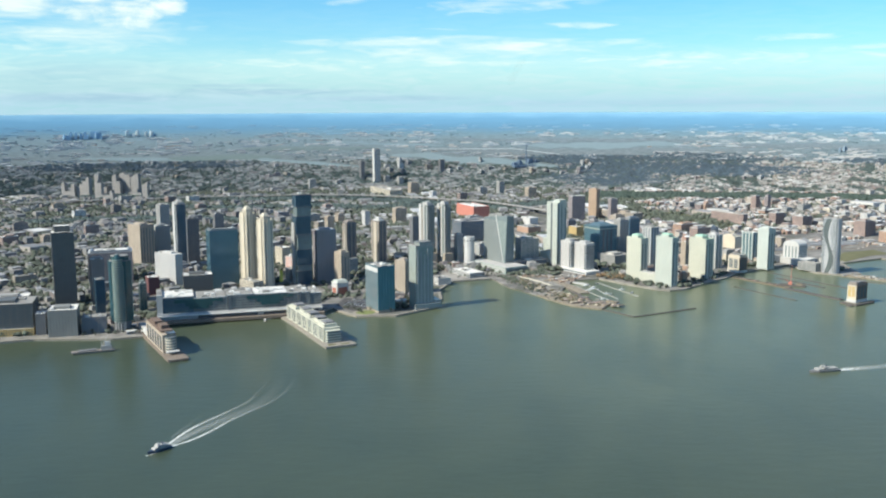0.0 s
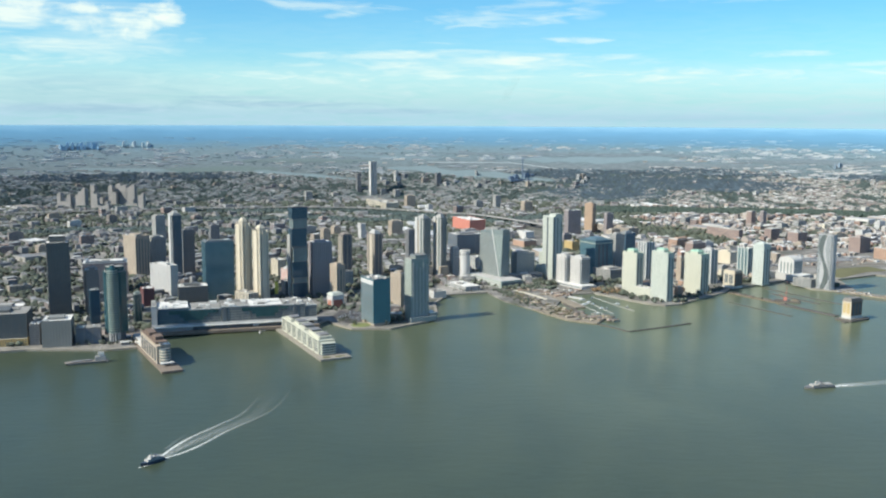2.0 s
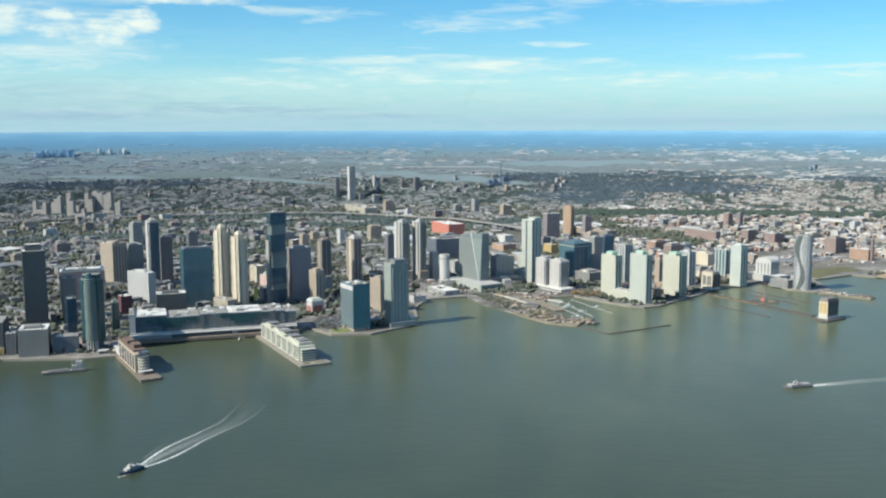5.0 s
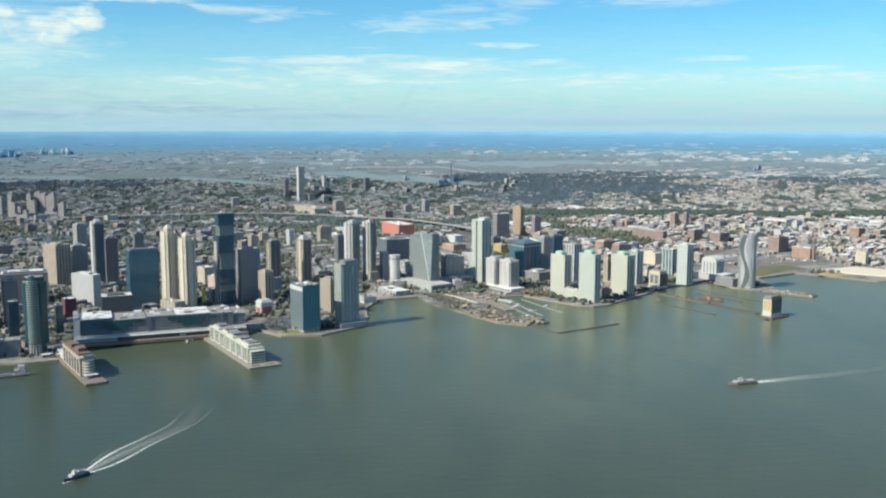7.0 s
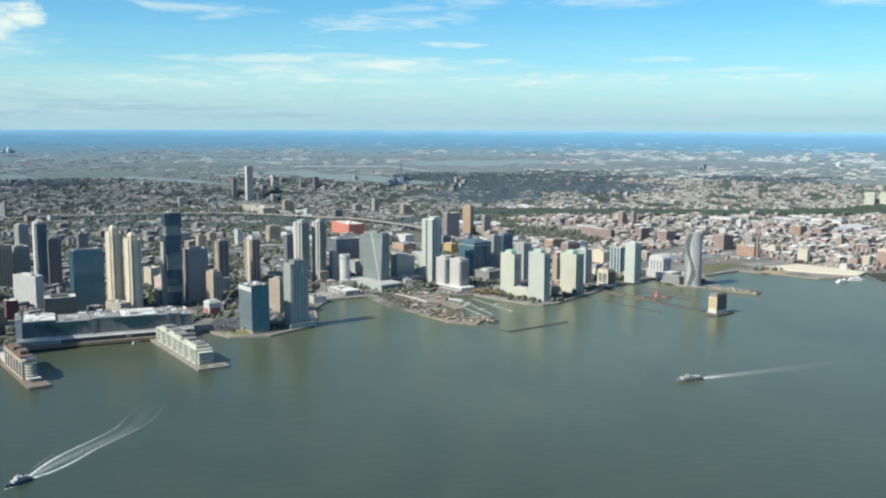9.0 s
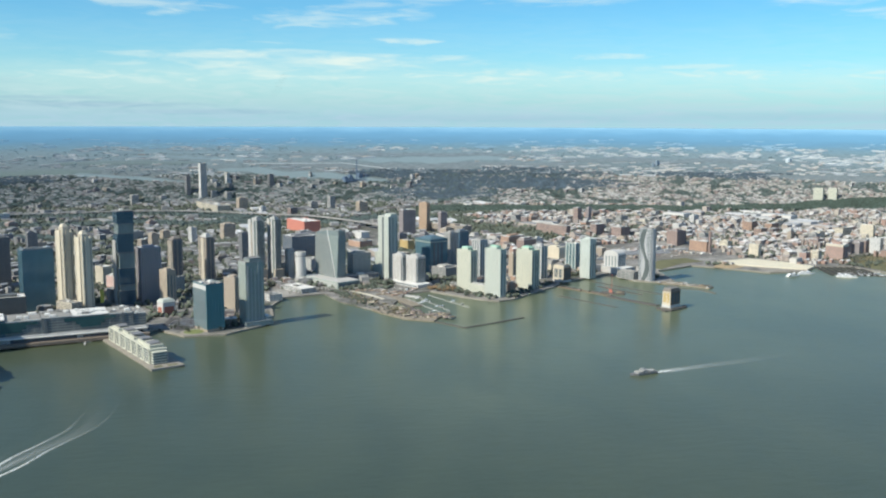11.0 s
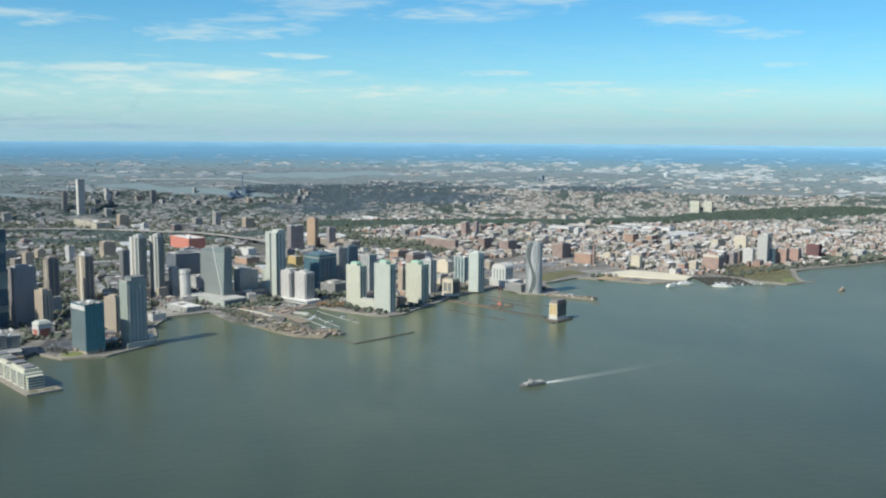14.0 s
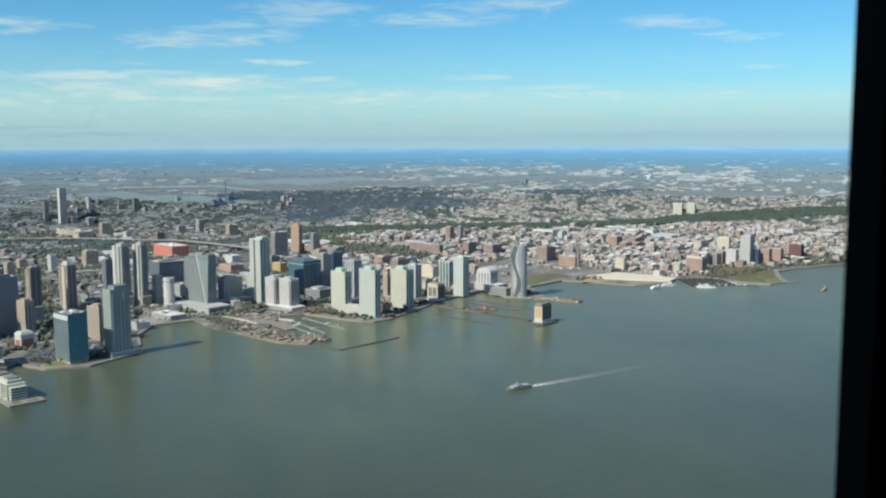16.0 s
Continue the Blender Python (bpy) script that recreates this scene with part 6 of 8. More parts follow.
ferry(-320, 1028, 308, "grey white passenger ferry with a navy hull under way", 30, hull_dark, conc_pale, 0.8)
wake(curve([(-312, 1040), (-293, 1062), (-278, 1091), (-264, 1128), (-248, 1161), (-224, 1210), (-213, 1265), (-215, 1333), (-238, 1398)], 60), [4.2 + 2.4 * min(1, i / 20) for i in range(61)], foam, "white foaming wake line behind the ferry", 0.06)
wake(curve([(-316, 1046), (-308, 1084), (-298, 1114), (-279, 1153), (-257, 1202), (-252, 1239), (-249, 1305), (-272, 1382)], 60), [4.0 + 3.0 * min(1, i / 14) for i in range(61)], foam, "white foaming wake line behind the ferry", 0.065)
wake(curve([(-313, 1042), (-300, 1078), (-272, 1135), (-240, 1195), (-232, 1262), (-233, 1325), (-255, 1392)], 40), [6 + 20 * min(1, i / 14) for i in range(41)], foam_thin, "thin pale wake between the foam lines")
wake(curve([(-330, 1012), (-322, 1019), (-314, 1028), (-306, 1040)], 16), [2.2] * 17, foam, "white bow splash along the ferry hull", 0.07)
wake(curve([(-318, 1072), (-311, 1108), (-303, 1150), (-294, 1214)], 30), [4 + 3 * min(1, i / 9) for i in range(31)], foam_fleck, "broken foam flecks beside the wake", 0.055)
ferry(549, 1338, -14, "long low dark grey ferry under way", 48, conc_dark, conc_grey, 0.4)
wake(curve([(574, 1345), (600, 1352), (631, 1360), (700, 1378)]), [9 + 12 * min(1, i / 8) for i in range(25)], foam, "white foaming wake behind the long ferry", 0.06)
wake(curve([(574, 1345), (631, 1360), (738, 1388), (850, 1425), (1010, 1490)]), [9 + 22 * min(1, i / 8) for i in range(25)], foam_thin, "thin pale wake trailing far behind the long ferry")


def barge(x, y, brg):
    e = thing("barge", "grey moored barge with a pale deck crane", "barge", x, y, brg, z=0)
    part("hull", Build().loft([[(-30, -5, -1), (28, -5, -1), (28, 5, -1), (-30, 5, -1)], [(-34, -6, 3.5), (30, -6, 3.5), (30, 6, 3.5), (-34, 6, 3.5)]]), conc_brown, e)
    part("deckhouse", Build().box(10, 26, -4, 4, 3.5, 10), conc_grey, e)
    part("wheelhouse", Build().box(16, 24, -3, 3, 10, 16).box(15.6, 24.4, -3.4, 3.4, 13, 13.6), conc_white, e)
    part("ramp", Build().box(20, 24, 6, 40, 2.6, 3.4), conc_grey, e)
    for lean, reach in ((9, 26), (-3, 22)):
        boom = Build()
        for side in (-0.8, 0.8):
            boom.loft([[(12 + i, side + j, 10) for i, j in ((-0.3, -0.3), (0.3, -0.3), (0.3, 0.3), (-0.3, 0.3))], [(12 + lean + i, side * 0.4 + j, reach) for i, j in ((-0.2, -0.2), (0.2, -0.2), (0.2, 0.2), (-0.2, 0.2))]])
        for i in range(6):
            q = (i + 0.5) / 6
            boom.box(12 + lean * q - 0.2, 12 + lean * q + 0.2, -0.8 + 0.5 * q, 0.8 - 0.5 * q, 10 + (reach - 10) * q - 0.2, 10 + (reach - 10) * q + 0.2)
        part("crane_boom", boom, conc_pale, e, "pale lattice crane boom")
    part("cargo", Build().box(-24, -8, -4, 4, 3.5, 5).box(-6, 4, -3.4, 3.4, 3.5, 5.6), conc_dark, e)


barge(-548, 1460, 69)


def crane_barge(x, y):
    e = thing("crane_barge", "red lattice crane on a dark work barge", "barge", x, y, 115, z=0)
    part("hull", Build().box(-26, 26, -8, 8, -1, 3), timber_dark, e)
    part("cab", Build().box(-8, -1, -3, 3, 3, 9), paint_red, e)
    for k, (tx, tz) in enumerate(((-2, 44), (-16, 15))):
        boom = Build()
        for s in (-1, 1):
            boom.loft([[(-4 + i, s * 1.3 + j, 7) for i, j in ((-0.4, -0.4), (0.4, -0.4), (0.4, 0.4), (-0.4, 0.4))], [(tx + i, s * 0.5 + j, tz) for i, j in ((-0.3, -0.3), (0.3, -0.3), (0.3, 0.3), (-0.3, 0.3))]])
        for i in range(8):
            t = (i + 0.5) / 8
            boom.box(-4 + (tx + 4) * t - 0.3, -4 + (tx + 4) * t + 0.3, -1.3 + 0.8 * t, 1.3 - 0.8 * t, 7 + (tz - 7) * t - 0.3, 7 + (tz - 7) * t + 0.3)
        part("boom", boom, paint_red, e)
    part("spoil", Build().prism(oval(9, 5, 12, 14, 0), 3, 6, 0.4), soil_brown, e)


crane_barge(738, 1985)


def tug(x, y):
    e = thing("tugboat", "small rusty tugboat on open water", "boat", x, y, 65, z=0)
    part("hull", Build().loft([[(-14, -3.4, -1), (10, -3.4, -1), (15, 0, -1), (10, 3.4, -1), (-14, 3.4, -1)], [(-15, -4.4, 2.5), (11, -4.4, 3), (18, 0, 4), (11, 4.4, 3), (-15, 4.4, 2.5)]]), brick_red, e)
    part("deckhouse", Build().box(-6, 7, -2.8, 2.8, 2.8, 6.5), conc_tan, e)
    part("wheelhouse", Build().box(0, 6, -2.2, 2.2, 6.5, 10), conc_cream, e)
    part("funnel", Build().prism(oval(1, 1, 10, -3, 0), 6.5, 10), hull_dark, e)


tug(1640, 1972)
for _x, _y, _b, _l in ((1262, 2140, 75, 40), (1312, 2164, 95, 42), (1384, 2104, 122, 50)):
    ferry(_x, _y, 90 + _b, "white excursion boat moored off the marina", _l, boat_white, boat_white, 0.9)
slab("sand_mound", "ochre mound of sand on the quay edge", Build().prism([(1120, 2285), (1160, 2258), (1204, 2276), (1200, 2330), (1150, 2330)], 3.0, 6.5, 0.6), sand, kind="", category="mound")

# ---- piers, breakwaters and the half-cleared dock ----


def breakwater(pts, width, label, z=1.4, mat=timber_dark, name="breakwater"):
    ob = slab(name, label, strip(pts, width, -2, z), mat, kind="", category=name)
    return ob


breakwater([(345, 1694), (410, 1728), (476, 1766)], 5, "dark timber breakwater lying low in the water", 1.4, timber_dark)
breakwater([(345, 1694), (320, 1730), (300, 1755)], 4, "dark timber breakwater lying low in the water", 1.4, timber_dark)
breakwater([(612, 1976), (650, 1905), (692, 1834)], 4, "low decayed timber pier line in the water", 0.9)
breakwater([(643, 2090), (690, 2010), (722, 1958)], 14, "broad decayed pier with rubble heaps", 1.6, soil_brown)
breakwater([(735, 2077), (764, 2018), (797, 1961)], 7, "low decayed timber pier line in the water", 1.0)
breakwater([(714, 1958), (750, 1890), (782, 1838)], 14, "decayed dark timber pier stretching into the river", 1.5)
breakwater([(740, 2150), (800, 2030), (846, 1950)], 5, "low decayed timber pier line in the water", 0.8)
for _a, _b in (((300, 2030), (346, 1853)), ((334, 2026), (392, 1880)), ((280, 1990), (334, 1821))):
    breakwater([_a, ((_a[0] + _b[0]) / 2, (_a[1] + _b[1]) / 2 - 4), _b], 2.0, "pale floating dock of the marina", 0.9, conc_grey, "dock")
for _pts, _w, _lab, _m in (([(170, 2092), (200, 2044), (228, 1986)], 9, "pale sandy track along the derelict dock", roof_cream),
                           ([(229, 2079), (270, 2040), (309, 1997)], 7, "pale concrete pier road beside the marina", conc_pale),
                           ([(198, 2010), (232, 1930), (262, 1860)], 6, "pale sandy track along the derelict dock", quay_stone),
                           ([(236, 2060), (262, 1985), (288, 1905)], 22, "brown earth pier between marina and dock", dock_ground),
                           ([(262, 1950), (276, 1880), (292, 1815)], 10, "dark decayed finger pier beside the dock", timber_dark)):
    breakwater(_pts, _w, _lab, 3.1 if _m is not timber_dark else 1.6, _m, "pier_road" if _m is not timber_dark else "finger_pier")
breakwater([(895, 2102), (940, 2062), (985, 2012)], 26, "rubble pier end strewn with building debris", 2.6, dock_ground, "rubble_pier")
breakwater([(905, 2030), (950, 2000), (965, 1950)], 7, "sandy shoal beside the rubble pier", 0.4, soil_brown, "shoal")
breakwater([(158, 2062), (196, 1958), (232, 1868), (268, 1806), (312, 1782)], 62, "bare brown derelict dock with weeds and debris", 2.8, dock_ground, "derelict_dock")
breakwater([(1440, 2150), (1480, 2105), (1515, 2070)], 8, "dark timber jetty beside the park pier", 1.6, timber_dark, "jetty")
breakwater([(1632, 2107), (1650, 2108), (1672, 2116)], 8, "low rock spit at the end of the park", 1.6, quay_stone, "rock_spit")
slab("lawn", "olive green grass park on a wide pier", Build().prism([(1520, 2165), (1565, 2102), (1625, 2116), (1655, 2185), (1728, 2296), (1620, 2400), (1516, 2250)], 3.0, 3.6), grass_green, kind="", category="lawn")
slab("lawn", "bright green mown strip of the pier park", Build().prism([(1568, 2106), (1618, 2116), (1640, 2165), (1600, 2160)], 3.6, 3.75), mown_green, kind="", category="lawn")
slab("apron", "pale concrete apron beside the pier shed", Build().prism([(1228, 2196), (1328, 2200), (1388, 2268), (1295, 2395), (1226, 2390)], 3.0, 3.5), quay_stone, kind="", category="apron")
for _k in range(8):
    slab("marina_pontoon", "dark floating pontoon with moored boats", strip([(1396 + _k * 15, 2258 - _k * 3), (1366 + _k * 15, 2135 - _k * 4)], 7, -0.5, 2.6), black_timber, kind="", category="pontoon")
slab("lawn", "dry grass quay behind the wavy tower", strip([(950, 2300), (1050, 2390), (1130, 2420)], 70, 3.0, 3.5), grass_green, kind="", category="lawn")
slab("path", "pale ring path round a small lawn", Build().prism(oval(25, 25, 28, -142, 1728), 3.0, 3.45), quay_stone, kind="", category="path")
slab("lawn", "small round lawn at the foot of the glass block", Build().prism(oval(18, 18, 28, -143, 1727), 3.45, 3.7), mown_green, kind="", category="lawn")
slab("rail_yard", "dark gravel railway yard with pale tracks", strip([(700, 2460), (980, 2560), (1230, 2600)], 230, 3.0, 3.3), gravel, kind="", category="rail yard")
for _k in range(14):
    slab("railway_track", "pale rails on gravel in the railway yard", strip([(690, 2380 + _k * 13), (960, 2478 + _k * 14), (1220, 2520 + _k * 13)], 3.0, 3.3, 3.6), quay_stone if _k % 3 else conc_grey, kind="", category="railway track")
for _k, (_a, _b, _m) in enumerate(((0.05, 0.5, conc_pale), (0.35, 0.8, panel_grey), (0.55, 0.95, conc_white), (0.1, 0.4, conc_pale))):
    _q = 2396 + _k * 44
    _u = [(690 + 530 * t, _q + 98 * min(t * 2, 1) + 42 * max(0, t * 2 - 1)) for t in (_a, (_a + _b) / 2, _b)]
    slab("platform_roof", "long pale platform canopy in the railway yard", strip(_u, 8, 6.4, 7.2), _m, kind="", category="canopy")
    slab("platform", "concrete platform below a long canopy", strip(_u, 7, 3.0, 4.4), conc_grey, kind="", category="platform")
    slab("train", "silver grey commuter train standing in the yard", strip([(x + 4, y - 12) for x, y in _u], 3.2, 3.7, 7.6), panel_grey, kind="", category="train")
for _k in range(5):
    _q = 2350 + _k * 48
    slab("service_road", "worn pale service road across the railway yard", strip([(680, _q), (850, _q + 70), (970, _q + 98 + 6 * _k), (1230, _q + 132)], 7, 3.3, 3.42), quay_stone, kind="", category="road")
    slab("weed_strip", "brown weedy strip between the tracks", strip([(720, _q + 26), (900, _q + 106), (1180, _q + 150)], 12, 3.3, 3.5), soil_brown, kind="", category="weeds")
slab("meadow", "dark green open meadow beside the railway", strip([(720, 3320), (800, 3070), (840, 2880)], 190, 3.0, 3.4), grass_green, kind="", category="meadow")


def debris(name, label, pts, n, spread, hmax, mats, seed, size=1.0, z=2.7):
    """Sheds, containers and rubble scattered along a line."""
    rng = random.Random(seed)
    for i in range(n):
        t = rng.random() * (len(pts) - 1)
        k = int(t)
        u = t - k
        x = pts[k][0] * (1 - u) + pts[k + 1][0] * u + rng.uniform(-spread, spread)
        y = pts[k][1] * (1 - u) + pts[k + 1][1] * u + rng.uniform(-spread, spread)
        w, d, h = rng.uniform(4, 16) * size, rng.uniform(3, 7) * size, rng.uniform(min(1.2, hmax * 0.6), hmax)
        e = thing(name, label, name.replace("_", " "), x, y, rng.uniform(40, 80), z=z)
        part("body", Build().box(-w / 2, w / 2, -d / 2, d / 2, 0, h), rng.choice(mats), e)
        part("lid", Build().prism([(-w / 2 - 0.2, -d / 2 - 0.2), (w / 2 + 0.2, -d / 2 - 0.2), (w / 2 + 0.2, d / 2 + 0.2), (-w / 2 - 0.2, d / 2 + 0.2)], h, h + 0.5, 0.9), rng.choice(mats), e)


debris("work_shed", "low shed on the derelict dock", [(175, 2030), (210, 1930), (252, 1850), (290, 1805), (330, 1792)], 110, 24, 2.4, (conc_tan, sand, conc_brown, quay_stone, soil_brown, timber_dark, conc_cream, brick_red), 3)
debris("work_shed", "low rusty shed on bare ground by the dock", [(175, 2110), (215, 2100), (250, 2040), (300, 2090)], 60, 22, 4.0, (conc_tan, brick_red, brick_orange, sand, timber_dark, soil_brown, roof_white), 8)
debris("rubble_heap", "heap of brown rubble on a decayed pier", [(643, 2090), (690, 2010), (722, 1958)], 22, 5, 2.0, (soil_brown, timber_dark, conc_brown, brick_red), 24, 0.6, 1.5)
debris("rubble_heap", "heap of pale building rubble on the pier end", [(895, 2102), (940, 2062), (985, 2012)], 26, 9, 3.0, (conc_tan, conc_white, conc_grey, soil_brown), 4)


def motor_boat(x, y, brg, length, paint):
    """Small cabin boat, bow along local x."""
    e = thing("moored_boat", "small white cabin boat moored at a dock", "boat", x, y, brg, z=0, group="moored boats")
    a, b = length / 2, length * 0.15
    part("hull", Build().loft([[(-a, -b * 0.8, -0.4), (a * 0.5, -b * 0.8, -0.4), (a * 0.9, 0, -0.4), (a * 0.5, b * 0.8, -0.4), (-a, b * 0.8, -0.4)], [(-a, -b, 1.1), (a * 0.55, -b, 1.3), (a, 0, 1.6), (a * 0.55, b, 1.3), (-a, b, 1.1)]]), paint, e)
    part("cabin", Build().prism([(-a * 0.4, -b * 0.7), (a * 0.35, -b * 0.7), (a * 0.35, b * 0.7), (-a * 0.4, b * 0.7)], 1.1, 2.6, 0.8), boat_white, e)
    part("windscreen", Build().box(a * 0.28, a * 0.37, -b * 0.5, b * 0.5, 1.6, 2.3), glass_dark, e)
    part("mast", Build().prism(oval(0.09, 0.09, 6, -a * 0.1, 0), 2.5, 4.6 + length * 0.3), hull_white, e)
    return e


_bo = random.Random(15)
_boats = [motor_boat(306, 2010, 60, 9, boat_white), motor_boat(316, 1975, 240, 12, boat_white), motor_boat(322, 1948, 60, 8, hull_dark), motor_boat(331, 1905, 240, 14, boat_white)]
for _a, _b, _m in (((300, 2030), (346, 1853), 3), ((334, 2026), (392, 1880), 3), ((280, 1990), (334, 1821), 2), ((1410, 2130), (1505, 2105), 22), ((1400, 2160), (1500, 2140), 20)):
    for _k in range(_m):
        _t = (_k + 0.6 * _bo.random()) / _m
        _side = _bo.choice((-1, 1))
        copy_thing(_bo.choice(_boats), pose(_a[0] + (_b[0] - _a[0]) * _t + 7 * _side, _a[1] + (_b[1] - _a[1]) * _t + 2.5 * _side, 0, 0, 0, _bo.choice((12, 192)) + _bo.uniform(-5, 5)))

debris("work_shed", "low flat roofed yard shed near the rails", [(660, 2400), (900, 2500), (1220, 2520), (980, 2640), (700, 2560)], 80, 40, 7, (conc_tan, conc_white, brick_red, roof_white), 6)


def viaduct(pts, width, z, label):
    e = thing("viaduct", label, "viaduct", 0, 0.001, 90, z=0)
    c = curve([(x, y) for x, y in pts], 30)
    part("deck", strip([(p[0], p[1]) for p in c], width, z - 1.6, z), conc_beige, e)
    part("kerb", strip([(p[0], p[1] - width / 2) for p in c], 0.8, z, z + 1.1), conc_grey, e)
    for p in c[::2]:
        part("pier", Build().box(p[0] - 1.5, p[0] + 1.5, p[1] - 3, p[1] + 3, 2.9, z - 1.6), conc_grey, e)


viaduct([(-1600, 3560), (-900, 3800), (-423, 3850), (-142, 3757), (35, 3645), (162, 3560), (310, 3335), (391, 3184)], 24, 20, "long pale elevated motorway viaduct on piers")
viaduct([(2350, 3560), (2700, 3480), (3100, 3420)], 18, 16, "pale road viaduct below the wooded ridge")


def tree(x, y, size, seed):
    rng = random.Random(seed)
    e = thing("tree", "small leafy green street tree on the waterfront", "tree", x, y, rng.uniform(0, 360), group="waterfront trees")
    part("trunk", Build().prism(oval(0.32 * size, 0.32 * size, 8), 0, 3.2 * size, 0.6), timber_dark, e)
    crown = Build()
    for _ in range(26):
        a, r, z = rng.uniform(0, 6.28), rng.uniform(0, 2.3) * size, rng.uniform(2.6, 7.0) * size
        r *= 1 - 0.5 * abs(z / size - 4.4) / 2.6
        s = rng.uniform(0.6, 1.25) * size
        crown.v, base = crown.v, len(crown.v)
        for vx, vy, vz in ((1, 0, 0), (-1, 0, 0), (0, 1, 0), (0, -1, 0), (0, 0, 0.9), (0, 0, -0.7)):
            crown.v.append((math.cos(a) * r + vx * s * rng.uniform(0.7, 1.2), math.sin(a) * r + vy * s * rng.uniform(0.7, 1.2), z + vz * s))
        for q in ((0, 2, 4), (2, 1, 4), (1, 3, 4), (3, 0, 4), (2, 0, 5), (1, 2, 5), (3, 1, 5), (0, 3, 5)):
            crown.f.append(tuple(base + k for k in q))
    part("crown", crown, foliage, e)
    return e


def tree_line(pts, n, spread, seed):
    rng = random.Random(seed)
    first = [tree(pts[0][0] + 6 * k, pts[0][1] + 8 * k, 0.8 + 0.2 * k, seed + k) for k in range(3)]
    for _ in range(n):
        t = rng.random() * (len(pts) - 1)
        k = int(t)
        u = t - k
        x = pts[k][0] * (1 - u) + pts[k + 1][0] * u + rng.gauss(0, spread)
        y = pts[k][1] * (1 - u) + pts[k + 1][1] * u + rng.gauss(0, spread)
        copy_thing(rng.choice(first), pose(x, y, 3.0, 0, 0, rng.uniform(0, 360)))


tree_line([(365, 2085), (402, 2022), (450, 1968), (505, 1968), (560, 2030), (640, 2110)], 70, 5, 100)
tree_line([(-185, 1765), (-150, 1735), (-95, 1740)], 26, 8, 200)
tree_line([(115, 2105), (60, 2085), (30, 2070)], 18, 6, 300)
tree_line([(-640, 1560), (-560, 1562), (-500, 1575)], 22, 5, 400)
tree_line([(1500, 2280), (1570, 2350), (1650, 2420)], 60, 12, 500)


def car(x, y, brg, paint):
    e = thing("car", "small parked car on the waterfront lot", "car", x, y, brg, z=3.0, group="cars on the waterfront lot")
    part("body", Build().box(-2.2, 2.2, -0.9, 0.9, 0.3, 0.95), paint, e)
    part("cabin", Build().prism([(-1.3, -0.8), (1.0, -0.8), (1.0, 0.8), (-1.3, 0.8)], 0.95, 1.5, 0.8), glass_dark, e)
    for wx in (-1.4, 1.4):
        for wy in (-0.95, 0.75):
            part("wheel", Build().box(wx - 0.32, wx + 0.32, wy, wy + 0.2, 0, 0.64), hull_dark, e)
    return e


slab("parking_lot", "grey asphalt parking lot behind the quay", Build().prism([(-205, 1795), (-165, 1738), (-135, 1770), (-150, 1850), (-195, 1862)], 3.0, 3.15), asphalt, kind="", category="parking lot")
_cars = [car(-170, 1800, 68, hull_white), car(-166, 1806, 68, conc_grey), car(-162, 1812, 68, hull_dark), car(-158, 1818, 68, brick_red)]
for _i in range(7):
    for _j in range(16):
        if RNG.random() < 0.8:
            _x, _y = -192 + _i * 8.0 + _j * 1.2, 1790 - _i * 3.2 + _j * 4.0
            if _y > 1725 - (_x + 165) * 0.2:
                copy_thing(RNG.choice(_cars + _cars[:1] * 3), pose(_x, _y, 3.15, 0, 0, 22))

# ---- far landmarks ----


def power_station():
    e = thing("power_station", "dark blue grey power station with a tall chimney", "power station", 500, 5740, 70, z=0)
    part("chimney", Build().prism(oval(5, 5, 16), 0, 128, 0.6), hazed_works, e)
    part("chimney_cap", Build().prism(oval(3.3, 3.3, 16), 128, 131), hazed_works, e)
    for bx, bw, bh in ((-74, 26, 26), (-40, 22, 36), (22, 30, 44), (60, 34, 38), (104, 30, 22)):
        part("boiler_house", Build().box(bx, bx + bw, 14, 50, 0, bh).box(bx + 5, bx + bw - 5, 20, 42, bh, bh + 5), hazed_works, e)
    part("turbine_hall", Build().box(-80, 140, -14, 12, 0, 12), hazed_works, e)
    part("flue", Build().prism(oval(2.4, 2.4, 12, 44, 5), 12, 66, 0.7), hazed_works, e)


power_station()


def far_cluster(az0, az1, low, n, hmin, hmax, seed, mat, label):
    """A knot of towers on the skyline of a distant town."""
    rng = random.Random(seed)
    for _ in range(n):
        az, lo = rng.uniform(az0, az1), low + rng.uniform(-0.06, 0.06)
        p = bearing(az) * (EYE / math.tan(radians(lo)))
        e = thing("far_tower", label, "tower", p.x, p.y, rng.choice((40, 60, 70)), z=0)
        w, d, h = rng.uniform(14, 34), rng.uniform(14, 26), rng.uniform(hmin, hmax)
        part("wall", Build().box(-w / 2, w / 2, -d / 2, d / 2, 0, h), mat, e)
        part("penthouse", Build().box(-w / 4, w / 4, -d / 4, d / 4, h, h + 7), mat, e)


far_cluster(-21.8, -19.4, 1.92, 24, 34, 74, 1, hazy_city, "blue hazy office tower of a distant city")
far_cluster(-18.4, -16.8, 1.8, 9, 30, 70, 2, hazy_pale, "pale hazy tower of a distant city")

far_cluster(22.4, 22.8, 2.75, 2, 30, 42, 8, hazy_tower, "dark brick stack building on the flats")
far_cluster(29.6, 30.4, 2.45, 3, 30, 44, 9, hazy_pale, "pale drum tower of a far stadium")


